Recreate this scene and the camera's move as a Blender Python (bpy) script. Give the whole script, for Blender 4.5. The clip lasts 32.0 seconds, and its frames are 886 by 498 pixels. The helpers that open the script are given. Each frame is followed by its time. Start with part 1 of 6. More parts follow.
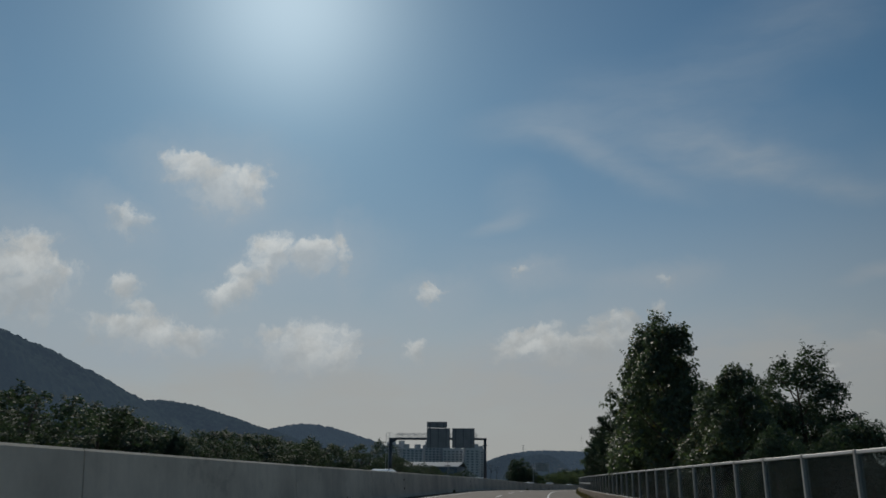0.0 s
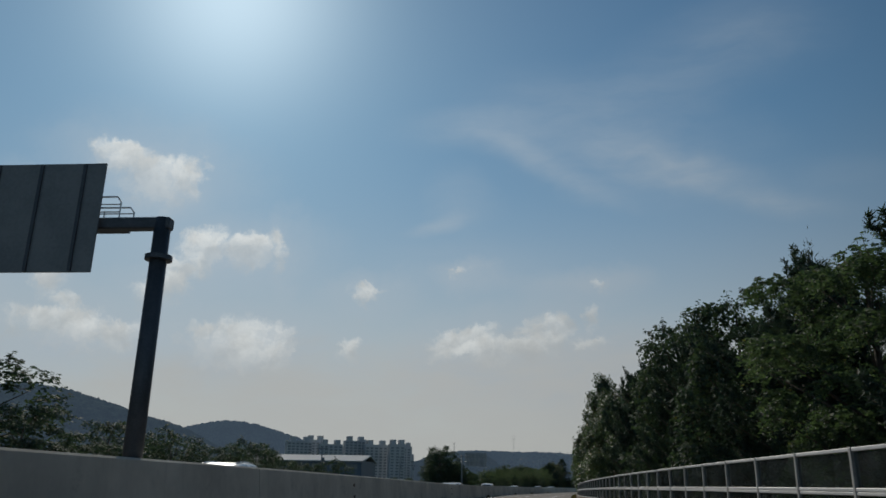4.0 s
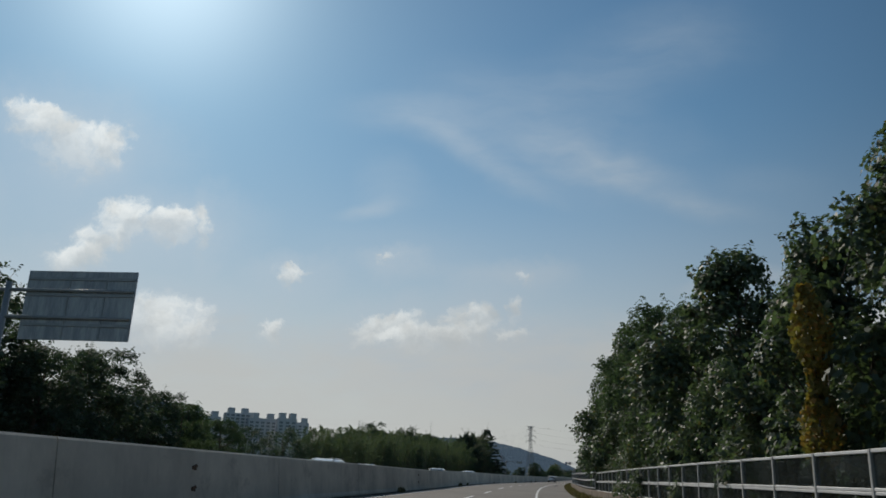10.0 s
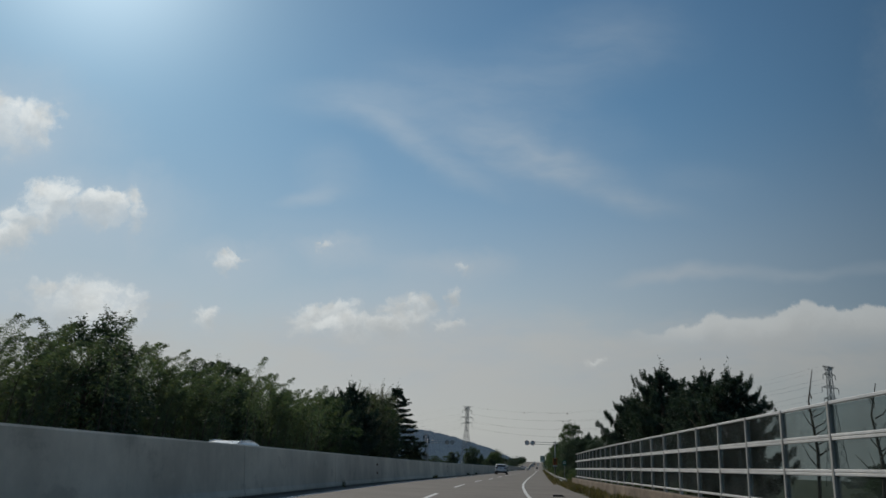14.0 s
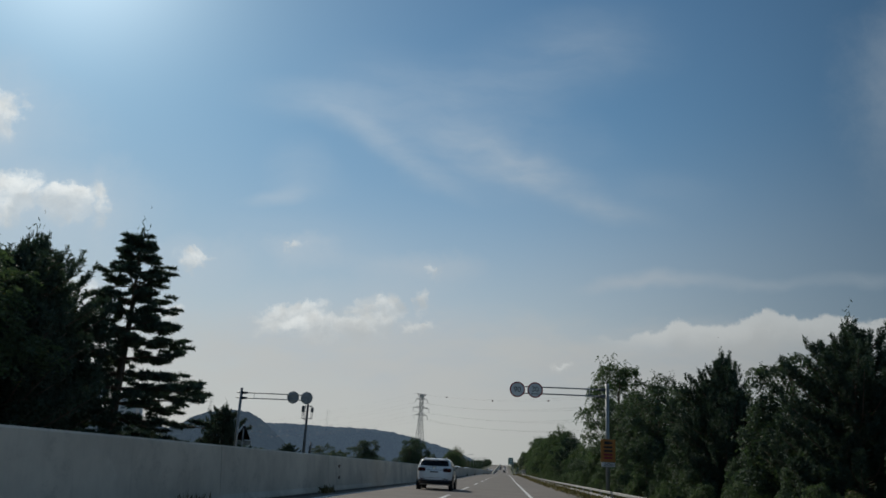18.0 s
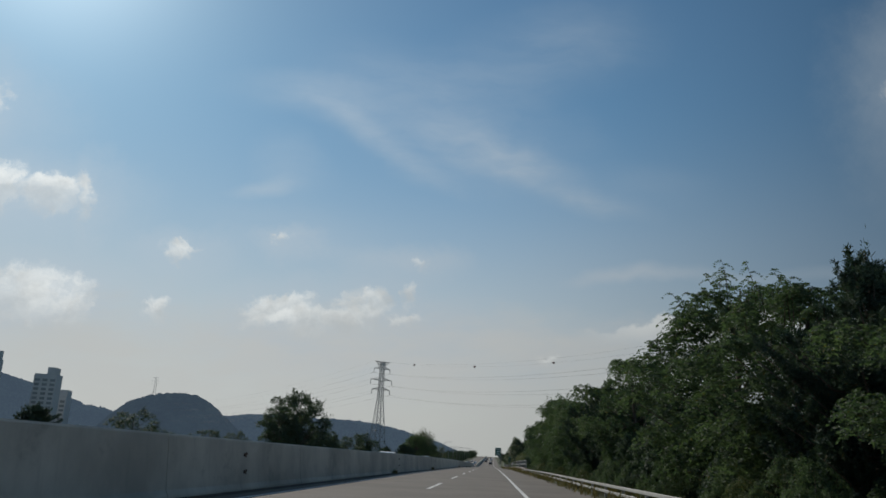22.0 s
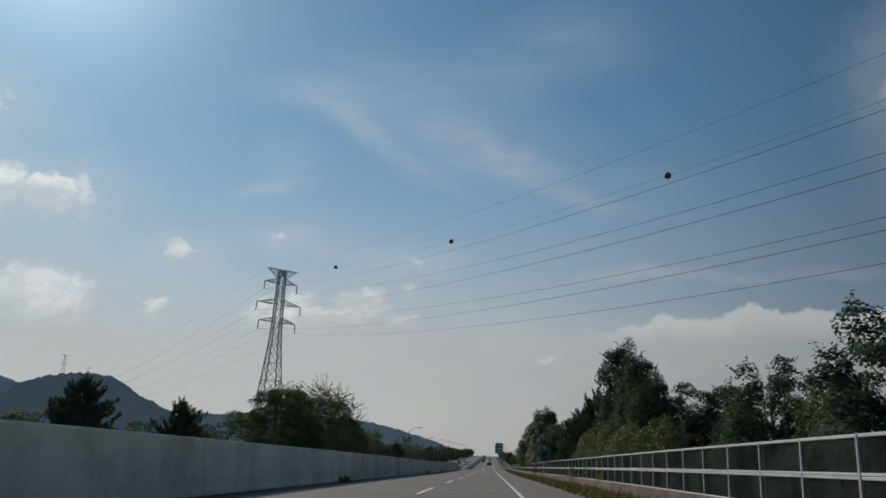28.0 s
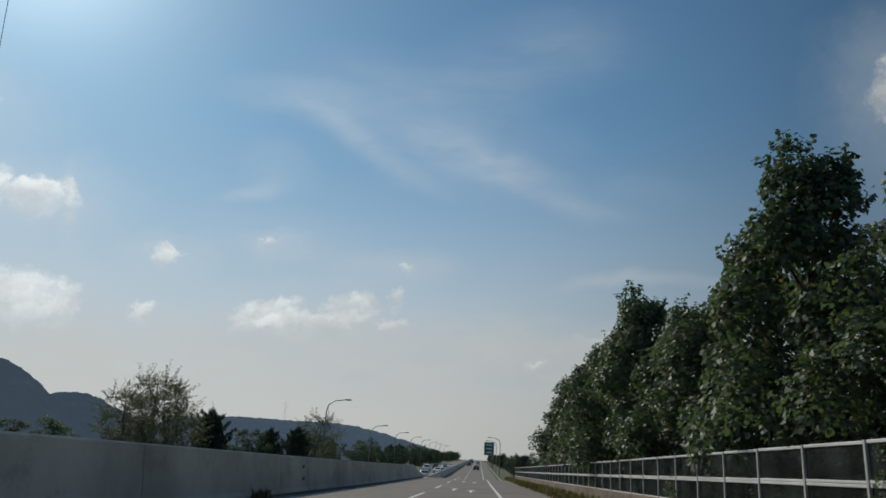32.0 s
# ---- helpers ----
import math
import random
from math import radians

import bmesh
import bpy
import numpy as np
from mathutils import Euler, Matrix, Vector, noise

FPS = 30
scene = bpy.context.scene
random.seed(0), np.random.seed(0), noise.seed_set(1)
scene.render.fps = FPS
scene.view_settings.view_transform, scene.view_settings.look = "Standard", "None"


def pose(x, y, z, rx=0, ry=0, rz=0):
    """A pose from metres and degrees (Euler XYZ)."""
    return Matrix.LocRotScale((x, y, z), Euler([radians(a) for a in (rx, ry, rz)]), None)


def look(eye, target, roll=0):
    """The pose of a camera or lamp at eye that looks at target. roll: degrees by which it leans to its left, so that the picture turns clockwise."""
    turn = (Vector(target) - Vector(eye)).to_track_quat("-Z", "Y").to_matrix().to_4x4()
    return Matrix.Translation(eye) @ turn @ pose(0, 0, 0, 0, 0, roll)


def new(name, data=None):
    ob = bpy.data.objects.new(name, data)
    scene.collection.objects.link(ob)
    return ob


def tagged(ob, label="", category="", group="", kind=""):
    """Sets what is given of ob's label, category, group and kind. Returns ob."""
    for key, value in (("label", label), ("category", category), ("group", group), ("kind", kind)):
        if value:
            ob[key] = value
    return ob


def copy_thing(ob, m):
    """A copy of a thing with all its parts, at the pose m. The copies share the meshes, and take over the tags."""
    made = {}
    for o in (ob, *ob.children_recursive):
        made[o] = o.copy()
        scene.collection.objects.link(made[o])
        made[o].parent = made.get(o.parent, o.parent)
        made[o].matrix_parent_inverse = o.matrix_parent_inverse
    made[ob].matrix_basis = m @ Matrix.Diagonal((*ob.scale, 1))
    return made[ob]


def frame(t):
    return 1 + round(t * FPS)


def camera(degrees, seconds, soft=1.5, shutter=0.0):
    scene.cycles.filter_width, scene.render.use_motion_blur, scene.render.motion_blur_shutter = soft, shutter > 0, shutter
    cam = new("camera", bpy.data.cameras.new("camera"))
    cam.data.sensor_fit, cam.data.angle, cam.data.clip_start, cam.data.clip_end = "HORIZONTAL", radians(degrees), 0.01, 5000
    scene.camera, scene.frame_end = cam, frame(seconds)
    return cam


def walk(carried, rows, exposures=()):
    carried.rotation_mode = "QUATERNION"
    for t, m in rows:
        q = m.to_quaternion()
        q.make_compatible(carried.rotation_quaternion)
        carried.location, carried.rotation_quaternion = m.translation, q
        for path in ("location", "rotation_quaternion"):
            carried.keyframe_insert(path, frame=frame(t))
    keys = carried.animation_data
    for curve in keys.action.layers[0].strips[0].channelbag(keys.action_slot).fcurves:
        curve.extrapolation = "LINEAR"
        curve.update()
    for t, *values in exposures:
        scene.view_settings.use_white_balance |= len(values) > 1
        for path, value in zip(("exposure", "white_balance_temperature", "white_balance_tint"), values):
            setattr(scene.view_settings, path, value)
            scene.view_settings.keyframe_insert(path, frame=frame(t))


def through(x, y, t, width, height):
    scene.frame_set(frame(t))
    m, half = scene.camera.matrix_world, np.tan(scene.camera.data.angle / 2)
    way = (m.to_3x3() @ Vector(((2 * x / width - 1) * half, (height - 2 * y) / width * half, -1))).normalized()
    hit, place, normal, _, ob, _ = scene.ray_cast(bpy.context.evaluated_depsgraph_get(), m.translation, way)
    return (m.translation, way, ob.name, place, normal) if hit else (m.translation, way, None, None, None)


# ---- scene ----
import collections

cam = camera(60.0, 32.0, 1.65)

# time, place, yaw, pitch, lean
PATH = [(0.0, 0.13, 0.00, 1.093, 22.74, 16.91, 0.80),
        (0.5, -3.12, 10.29, 1.114, 22.00, 16.80, 0.74),
        (1.0, -6.29, 20.61, 1.136, 21.04, 16.69, 0.69),
        (1.5, -9.37, 30.96, 1.156, 20.36, 16.68, 0.86),
        (2.0, -12.38, 41.33, 1.176, 19.75, 16.70, 1.02),
        (2.5, -15.26, 51.74, 1.194, 19.30, 16.74, 1.05),
        (3.0, -18.04, 62.16, 1.215, 18.69, 16.88, 1.02),
        (3.5, -20.74, 72.62, 1.240, 18.29, 16.92, 1.02),
        (5.5, -30.39, 114.71, 1.174, 16.50, 17.23, 1.43),
        (6.0, -32.49, 125.30, 1.110, 15.99, 17.03, 1.41),
        (6.5, -34.43, 135.91, 1.035, 15.60, 16.75, 1.40),
        (7.0, -36.29, 146.54, 0.947, 15.08, 16.50, 1.47),
        (7.5, -38.03, 157.18, 0.861, 14.71, 16.38, 1.79),
        (8.0, -39.69, 167.83, 0.792, 14.26, 16.32, 2.16),
        (8.5, -41.40, 178.50, 0.746, 13.88, 16.40, 2.28),
        (9.0, -43.00, 189.18, 0.718, 13.36, 16.42, 2.40),
        (9.5, -44.54, 199.88, 0.699, 12.91, 16.14, 2.48),
        (10.0, -45.99, 210.58, 0.675, 12.32, 16.16, 2.50),
        (10.5, -47.33, 221.30, 0.639, 11.79, 16.03, 2.43),
        (11.0, -48.57, 232.03, 0.597, 11.07, 15.90, 2.36),
        (11.5, -49.75, 242.77, 0.553, 10.72, 15.75, 2.59),
        (12.0, -50.84, 253.52, 0.496, 10.29, 15.69, 2.84),
        (12.5, -51.81, 264.28, 0.432, 9.81, 15.76, 2.80),
        (13.0, -52.70, 275.04, 0.403, 9.19, 15.68, 2.70),
        (13.5, -53.55, 285.81, 0.417, 8.39, 15.61, 2.54),
        (14.0, -54.32, 296.59, 0.424, 7.64, 15.62, 2.40),
        (14.5, -54.97, 307.37, 0.408, 7.09, 15.64, 2.34),
        (17.0, -56.98, 361.33, 0.284, 5.30, 15.84, 2.68),
        (17.5, -56.98, 372.13, 0.255, 5.15, 15.74, 2.82),
        (18.0, -56.95, 382.93, 0.238, 5.27, 15.92, 2.97),
        (18.5, -56.97, 393.73, 0.234, 5.08, 16.08, 2.92),
        (19.0, -56.97, 404.53, 0.230, 4.80, 16.09, 2.87),
        (19.5, -56.88, 415.33, 0.220, 4.41, 16.13, 2.91),
        (20.0, -56.80, 426.13, 0.208, 4.16, 16.14, 2.96),
        (20.5, -56.84, 436.93, 0.195, 4.04, 15.93, 2.94),
        (21.0, -56.87, 447.73, 0.184, 4.16, 15.78, 2.93),
        (21.5, -56.91, 458.53, 0.176, 4.17, 15.64, 2.93),
        (22.0, -56.95, 469.33, 0.173, 4.27, 15.43, 2.93),
        (22.5, -57.01, 480.13, 0.179, 4.45, 15.37, 2.94),
        (23.0, -57.06, 490.93, 0.192, 4.29, 15.25, 2.96),
        (23.5, -57.10, 501.73, 0.212, 4.18, 15.13, 2.94),
        (24.0, -57.14, 512.53, 0.235, 3.95, 15.14, 2.92),
        (24.5, -57.12, 523.33, 0.263, 3.70, 15.05, 2.85),
        (25.0, -57.11, 534.13, 0.280, 3.78, 15.02, 2.78),
        (25.5, -57.09, 544.93, 0.281, 3.58, 15.13, 2.82),
        (27.5, -56.98, 588.13, 0.269, 4.07, 15.27, 2.95),
        (28.0, -56.89, 598.93, 0.265, 4.20, 15.45, 2.90),
        (28.5, -56.83, 609.73, 0.267, 3.94, 15.94, 2.95),
        (29.0, -56.77, 620.53, 0.257, 3.68, 16.05, 3.00),
        (29.5, -56.74, 631.33, 0.229, 3.76, 16.07, 2.95),
        (30.0, -56.71, 642.13, 0.193, 3.67, 16.06, 2.90),
        (30.5, -56.72, 652.93, 0.150, 3.66, 15.99, 2.96),
        (31.0, -56.72, 663.73, 0.100, 3.52, 15.87, 3.01),
        (31.5, -56.74, 674.53, 0.048, 3.84, 16.04, 2.92),
        (32.0, -56.76, 685.33, -0.007, 3.34, 15.84, 2.83)]
EXPOSURES = [(0.0, -0.76), (1.5, -0.6), (3.5, -0.5), (6.0, -0.42), (9.0, -0.20), (13.0, -0.36), (18.0, -0.22), (24.0, -0.22), (28.0, -0.31), (32.0, -0.14)]
walk(cam, [(t, pose(x, y, z, 90 + p, 0, w) @ pose(0, 0, 0, 0, 0, r)) for t, x, y, z, w, p, r in PATH], EXPOSURES)

# ---------------------------------------------------------------- light
SUN_EL, SUN_AZ = 34.5, 36.0          # degrees; azimuth to the left of +y
SUN_DIR = Vector((-math.sin(radians(SUN_AZ)) * math.cos(radians(SUN_EL)), math.cos(radians(SUN_AZ)) * math.cos(radians(SUN_EL)), math.sin(radians(SUN_EL))))
sun = new("sun", bpy.data.lights.new("sun", "SUN"))
sun.data.energy, sun.data.angle, sun.data.color = 3.0, radians(0.6), (1.0, 0.93, 0.82)
sun.matrix_basis = look((0, 0, 100), Vector((0, 0, 100)) - SUN_DIR)

world = bpy.data.worlds.new("sky")
world.use_nodes = True
scene.world = world
wt = world.node_tree
wt.nodes.clear()


def wire(tree, sock, value):
    if isinstance(value, bpy.types.NodeSocket):
        tree.links.new(value, sock)
    else:
        sock.default_value = value


def mth(tree, op, a, b=0.0, c=0.0, clamp=False):
    n = tree.nodes.new("ShaderNodeMath")
    n.operation, n.use_clamp = op, clamp
    for k, v in enumerate((a, b, c)):
        wire(tree, n.inputs[k], v)
    return n.outputs[0]


def vmth(tree, op, a, b=(0, 0, 0), c=(0, 0, 0)):
    n = tree.nodes.new("ShaderNodeVectorMath")
    n.operation = op
    wire(tree, n.inputs[0], a)
    if op == "SCALE":
        wire(tree, n.inputs[3], b)
    else:
        wire(tree, n.inputs[1], b)
        if op == "MULTIPLY_ADD":
            wire(tree, n.inputs[2], c)
    return n.outputs[1] if op in ("DOT_PRODUCT", "LENGTH", "DISTANCE") else n.outputs[0]


def ease(tree, v, lo, hi, out0=0.0, out1=1.0):
    n = tree.nodes.new("ShaderNodeMapRange")
    n.interpolation_type = "SMOOTHSTEP"
    for k, x in enumerate((v, lo, hi, out0, out1)):
        wire(tree, n.inputs[k], x)
    return n.outputs[0]


def fuzz(tree, vec, scale, detail=4.0, rough=0.55, colour=False, lac=2.0):
    n = tree.nodes.new("ShaderNodeTexNoise")
    wire(tree, n.inputs["Vector"], vec)
    n.inputs["Scale"].default_value, n.inputs["Detail"].default_value = scale, detail
    n.inputs["Roughness"].default_value, n.inputs["Lacunarity"].default_value = rough, lac
    return n.outputs[1] if colour else n.outputs[0]


def blend(tree, fac, a, b, mode="MIX"):
    n = tree.nodes.new("ShaderNodeMix")
    n.data_type, n.blend_type = "RGBA", mode
    wire(tree, n.inputs[0], fac)
    wire(tree, n.inputs[6], a)
    wire(tree, n.inputs[7], b)
    return n.outputs[2]


def build_sky():
    t = wt
    direction = t.nodes.new("ShaderNodeTexCoord").outputs["Generated"]
    air = t.nodes.new("ShaderNodeTexSky")
    air.sky_type, air.sun_disc = "NISHITA", False
    air.sun_elevation, air.sun_rotation = radians(SUN_EL), radians(-SUN_AZ)
    air.air_density, air.dust_density, air.ozone_density = 1.0, 0.35, 1.5
    up = t.nodes.new("ShaderNodeSeparateXYZ")
    wire(t, up.inputs[0], direction)
    el = up.outputs[2]
    # angle to the sun: a wide, weak aureole of hazy air and a tight one
    near = mth(t, "MAXIMUM", vmth(t, "DOT_PRODUCT", direction, tuple(SUN_DIR)), 0.0)
    aureole = mth(t, "ADD", mth(t, "MULTIPLY", mth(t, "POWER", near, 15.0), 1.55), mth(t, "MULTIPLY", mth(t, "POWER", near, 130.0), 9.0))
    base = blend(t, 1.0, air.outputs[0], SKY_TINT, "MULTIPLY")
    # thin milky air high up, thick and warmer towards the horizon
    side = ease(t, near, 0.35, 0.92, 0.20, 0.50)
    base = blend(t, mth(t, "MULTIPLY", ease(t, el, 0.85, 0.05), side), base, MILK)
    haze = mth(t, "MULTIPLY", mth(t, "POWER", ease(t, el, 0.46, -0.02), 1.2), 0.96)
    haze = mth(t, "MULTIPLY", haze, ease(t, near, 0.40, 0.78, 0.5, 1.0))
    base = blend(t, haze, base, HAZE)
    # the sky is deepest across from the sun's side and brightens again behind
    across = vmth(t, "DOT_PRODUCT", direction, tuple(SUN_DIR))
    base = vmth(t, "SCALE", base, mth(t, "MAXIMUM", ease(t, across, 0.38, 0.88, 0.56, 1.08), ease(t, across, 0.12, -0.35, 0.56, 1.25)))
    base = blend(t, 1.0, base, vmth(t, "SCALE", (0.92, 0.97, 0.96), aureole), "ADD")
    # flat coordinates round the way that the road takes, for the clouds
    fwd = mth(t, "MAXIMUM", vmth(t, "DOT_PRODUCT", direction, (-0.1538, 0.9504, 0.2702)), 0.05)
    u = mth(t, "DIVIDE", vmth(t, "DOT_PRODUCT", direction, (0.9881, 0.1477, 0.0429)), fwd)
    w = mth(t, "DIVIDE", vmth(t, "DOT_PRODUCT", direction, (-0.0009, -0.2736, 0.9619)), fwd)
    flat = t.nodes.new("ShaderNodeCombineXYZ")
    wire(t, flat.inputs[0], u)
    wire(t, flat.inputs[1], w)
    flat = flat.outputs[0]
    warp = vmth(t, "SUBTRACT", fuzz(t, flat, 20.0, 6.0, 0.68, True), (0.5, 0.5, 0.5))
    puffed = vmth(t, "MULTIPLY_ADD", warp, (0.075, 0.055, 0.0), flat)
    soft = vmth(t, "MULTIPLY_ADD", vmth(t, "SUBTRACT", fuzz(t, flat, 5.0, 4.0, 0.6, True), (0.5, 0.5, 0.5)), (0.10, 0.06, 0.0), flat)

    def spot(vec, x, y, rx, ry, turn):
        m = t.nodes.new("ShaderNodeMapping")
        m.vector_type = "TEXTURE"
        m.inputs[1].default_value, m.inputs[2].default_value, m.inputs[3].default_value = (x, y, 0), (0, 0, radians(turn)), (rx, ry, 1)
        wire(t, m.inputs[0], vec)
        return m.outputs[0]

    def heap(vec):
        """Distance from a puff's middle, its foot drawn out and soft."""
        axis = t.nodes.new("ShaderNodeSeparateXYZ")
        wire(t, axis.inputs[0], vec)
        y = mth(t, "ADD", mth(t, "MULTIPLY", mth(t, "MAXIMUM", axis.outputs[1], 0.0), 1.15), mth(t, "MULTIPLY", mth(t, "MINIMUM", axis.outputs[1], 0.0), 0.58))
        return mth(t, "SQRT", mth(t, "ADD", mth(t, "MULTIPLY", axis.outputs[0], axis.outputs[0]), mth(t, "MULTIPLY", y, y))), axis.outputs[1]

    # cumulus: the nearest of the puffs, eaten away by fine noise
    gap, crest = None, None
    for x, y, rx, ry, turn, force in PUFFS:
        d, up_in = heap(spot(puffed, x, y, rx * 1.45, ry * 1.5, turn))
        d = mth(t, "ADD", d, (1.0 - force) * 0.7)
        lit = mth(t, "MULTIPLY", ease(t, d, 1.25, 0.6), ease(t, up_in, -0.7, 0.55))
        gap = d if gap is None else mth(t, "MINIMUM", gap, d)
        crest = lit if crest is None else mth(t, "MAXIMUM", crest, lit)
    total, halo = ease(t, gap, 1.2, 0.15), ease(t, gap, 2.6, 0.5)
    grain = fuzz(t, puffed, 26.0, 7.0, 0.66)
    cover = ease(t, mth(t, "MULTIPLY_ADD", mth(t, "SUBTRACT", grain, 0.5), 1.8, total), 0.22, 1.05)
    cover = mth(t, "MULTIPLY", mth(t, "MULTIPLY", cover, ease(t, total, 0.0, 0.35)), mth(t, "MULTIPLY_ADD", crest, 0.5, 0.5))
    # a low sheet of thin grey cloud with a ragged upper rim
    rag = mth(t, "SUBTRACT", fuzz(t, vmth(t, "MULTIPLY", flat, (1.0, 2.6, 1.0)), 4.5, 6.0, 0.62), 0.5)
    tilt = mth(t, "MULTIPLY_ADD", rag, 0.16, w)
    sheet = mth(t, "MULTIPLY", ease(t, tilt, -0.065, -0.150), ease(t, fuzz(t, vmth(t, "MULTIPLY", soft, (1.0, 3.2, 1.0)), 7.0, 5.0, 0.6), 0.25, 0.65, 0.42, 0.80))
    # a long bank with a crisp billowing rim and a flat, fading foot
    frill = mth(t, "ADD", mth(t, "MULTIPLY", mth(t, "SUBTRACT", fuzz(t, puffed, 17.0, 7.0, 0.62), 0.5), 0.052), mth(t, "MULTIPLY", mth(t, "SUBTRACT", fuzz(t, flat, 5.0, 2.0, 0.5), 0.5), 0.022))
    rim = mth(t, "ADD", ease(t, u, 0.27, 0.50, -0.110, -0.079), frill)
    for x, half, high in ((0.380, 0.030, 0.014), (0.495, 0.036, 0.009)):
        rim = mth(t, "ADD", rim, ease(t, mth(t, "ABSOLUTE", mth(t, "SUBTRACT", u, x)), half, 0.0, 0.0, high))
    under = mth(t, "SUBTRACT", rim, w)
    bank_cover = mth(t, "MULTIPLY", ease(t, under, -0.001, 0.006), ease(t, w, -0.142, -0.098))
    bank_cover = mth(t, "MULTIPLY", mth(t, "MULTIPLY", bank_cover, ease(t, u, 0.25, 0.36)), ease(t, u, 1.15, 0.85))
    bank_lit = ease(t, under, 0.045, 0.004, 0.84, 1.04)
    # cirrus: soft streaks drawn out along their length
    veil = None
    for x, y, rx, ry, turn, force in VEILS:
        d = mth(t, "MULTIPLY", ease(t, vmth(t, "LENGTH", spot(soft, x, y, rx * 1.2, ry * 1.3, turn)), 1.1, 0.0), force)
        veil = d if veil is None else mth(t, "ADD", veil, d)
    comb = t.nodes.new("ShaderNodeMapping")
    comb.inputs[2].default_value, comb.inputs[3].default_value = (0, 0, radians(22)), (3.0, 11.0, 1)
    wire(t, comb.inputs[0], soft)
    veil = mth(t, "MULTIPLY", veil, ease(t, fuzz(t, comb.outputs[0], 1.6, 5.0, 0.6), 0.2, 0.8, 0.3, 1.0))
    veil = mth(t, "MINIMUM", mth(t, "ADD", veil, mth(t, "MULTIPLY", halo, 0.42)), 0.85)
    # scattered cloud elsewhere, outside the sector ahead
    wide = vmth(t, "MULTIPLY", direction, (1.0, 1.0, 3.0))
    other = mth(t, "MULTIPLY", ease(t, fuzz(t, wide, 3.2, 6.0, 0.6), 0.55, 0.7), ease(t, mth(t, "ABSOLUTE", u), 0.85, 1.3))
    other = mth(t, "MULTIPLY", mth(t, "MULTIPLY", other, ease(t, el, 0.02, 0.12)), 0.8)
    facing = mth(t, "SUBTRACT", fuzz(t, soft, 12.0, 6.0, 0.58), fuzz(t, vmth(t, "ADD", soft, (-0.005, 0.018, 0.0)), 12.0, 6.0, 0.58))
    shade = mth(t, "MULTIPLY", ease(t, facing, -0.12, 0.10, 0.84, 1.06), mth(t, "MULTIPLY_ADD", crest, 0.22, 0.82))
    glow = mth(t, "MULTIPLY_ADD", mth(t, "POWER", near, 3.0), 0.66, 0.62)
    white = vmth(t, "SCALE", vmth(t, "SCALE", CLOUD, shade), glow)
    sky = blend(t, veil, base, vmth(t, "SCALE", VEIL, glow))
    sky = blend(t, sheet, sky, vmth(t, "SCALE", SHEET, ease(t, near, 0.35, 0.9, 0.62, 1.02)))
    sky = blend(t, mth(t, "MULTIPLY", bank_cover, 0.80), sky, vmth(t, "SCALE", vmth(t, "SCALE", CLOUD, bank_lit), mth(t, "MULTIPLY", glow, 0.95)))
    sky = blend(t, mth(t, "MULTIPLY", cover, 0.95), sky, white)
    sky = blend(t, other, sky, white)
    back = t.nodes.new("ShaderNodeBackground")
    wire(t, back.inputs[0], sky)
    back.inputs[1].default_value = 0.055
    wire(t, t.nodes.new("ShaderNodeOutputWorld").inputs[0], back.outputs[0])


SKY_TINT = (0.60, 1.01, 1.21, 1)
HAZE = (11.1, 11.1, 10.3, 1)
MILK = (4.9, 8.7, 11.6, 1)
CLOUD, VEIL, SHEET = (13.6, 14.2, 14.1), (8.6, 10.1, 11.4), (10.2, 10.5, 10.3)
PUFFS_A = [(-0.584, 0.200, 0.0515, 0.0172, -15, 1.00),
         (-0.543, 0.173, 0.0611, 0.0322, -17, 1.00),
         (-0.501, 0.169, 0.0318, 0.0251, -5, 0.90),
         (-0.697, 0.136, 0.0486, 0.0194, -25, 0.85),
         (-0.716, 0.034, 0.0354, 0.0248, -4, 0.70),
         (-0.889, 0.073, 0.0964, 0.0507, -13, 0.95),
         (-0.865, 0.114, 0.0605, 0.0302, -6, 0.80),
         (-0.420, 0.057, 0.0463, 0.0192, -3, 1.00),
         (-0.480, 0.061, 0.0404, 0.0243, 12, 1.00),
         (-0.520, 0.032, 0.0277, 0.0293, -3, 0.90),
         (-0.552, 0.010, 0.0369, 0.0197, -3, 0.90),
         (-0.371, 0.052, 0.0158, 0.0269, -3, 0.80),
         (-0.692, -0.029, 0.1403, 0.0299, -8, 0.75),
         (-0.619, -0.043, 0.0726, 0.0227, -4, 0.80),
         (-0.690, -0.000, 0.0421, 0.0168, -5, 0.60)]
PUFFS_B = [(-0.438, -0.064, 0.0815, 0.0264, -4, 0.95),
         (-0.400, -0.087, 0.0463, 0.0247, -9, 0.75),
         (-0.485, -0.055, 0.0313, 0.0188, -1, 0.80),
         (-0.257, -0.020, 0.0319, 0.0129, -1, 0.55),
         (-0.281, -0.087, 0.0213, 0.0144, -1, 0.75),
         (-0.131, -0.085, 0.0474, 0.0158, 7, 1.00),
         (-0.019, -0.074, 0.0321, 0.0205, 16, 1.05),
         (-0.065, -0.099, 0.0798, 0.0160, 4, 0.90),
         (0.040, -0.065, 0.0133, 0.0192, -24, 0.70),
         (0.037, -0.099, 0.0442, 0.0118, 1, 0.45),
         (-0.254, -0.012, 0.0353, 0.0120, 2, 0.60),
         (-0.133, 0.009, 0.0115, 0.0065, 2, 0.50),
         (0.061, -0.024, 0.0296, 0.0103, 1, 0.35),
         (-0.121, 0.004, 0.0238, 0.0082, -1, 0.50)]
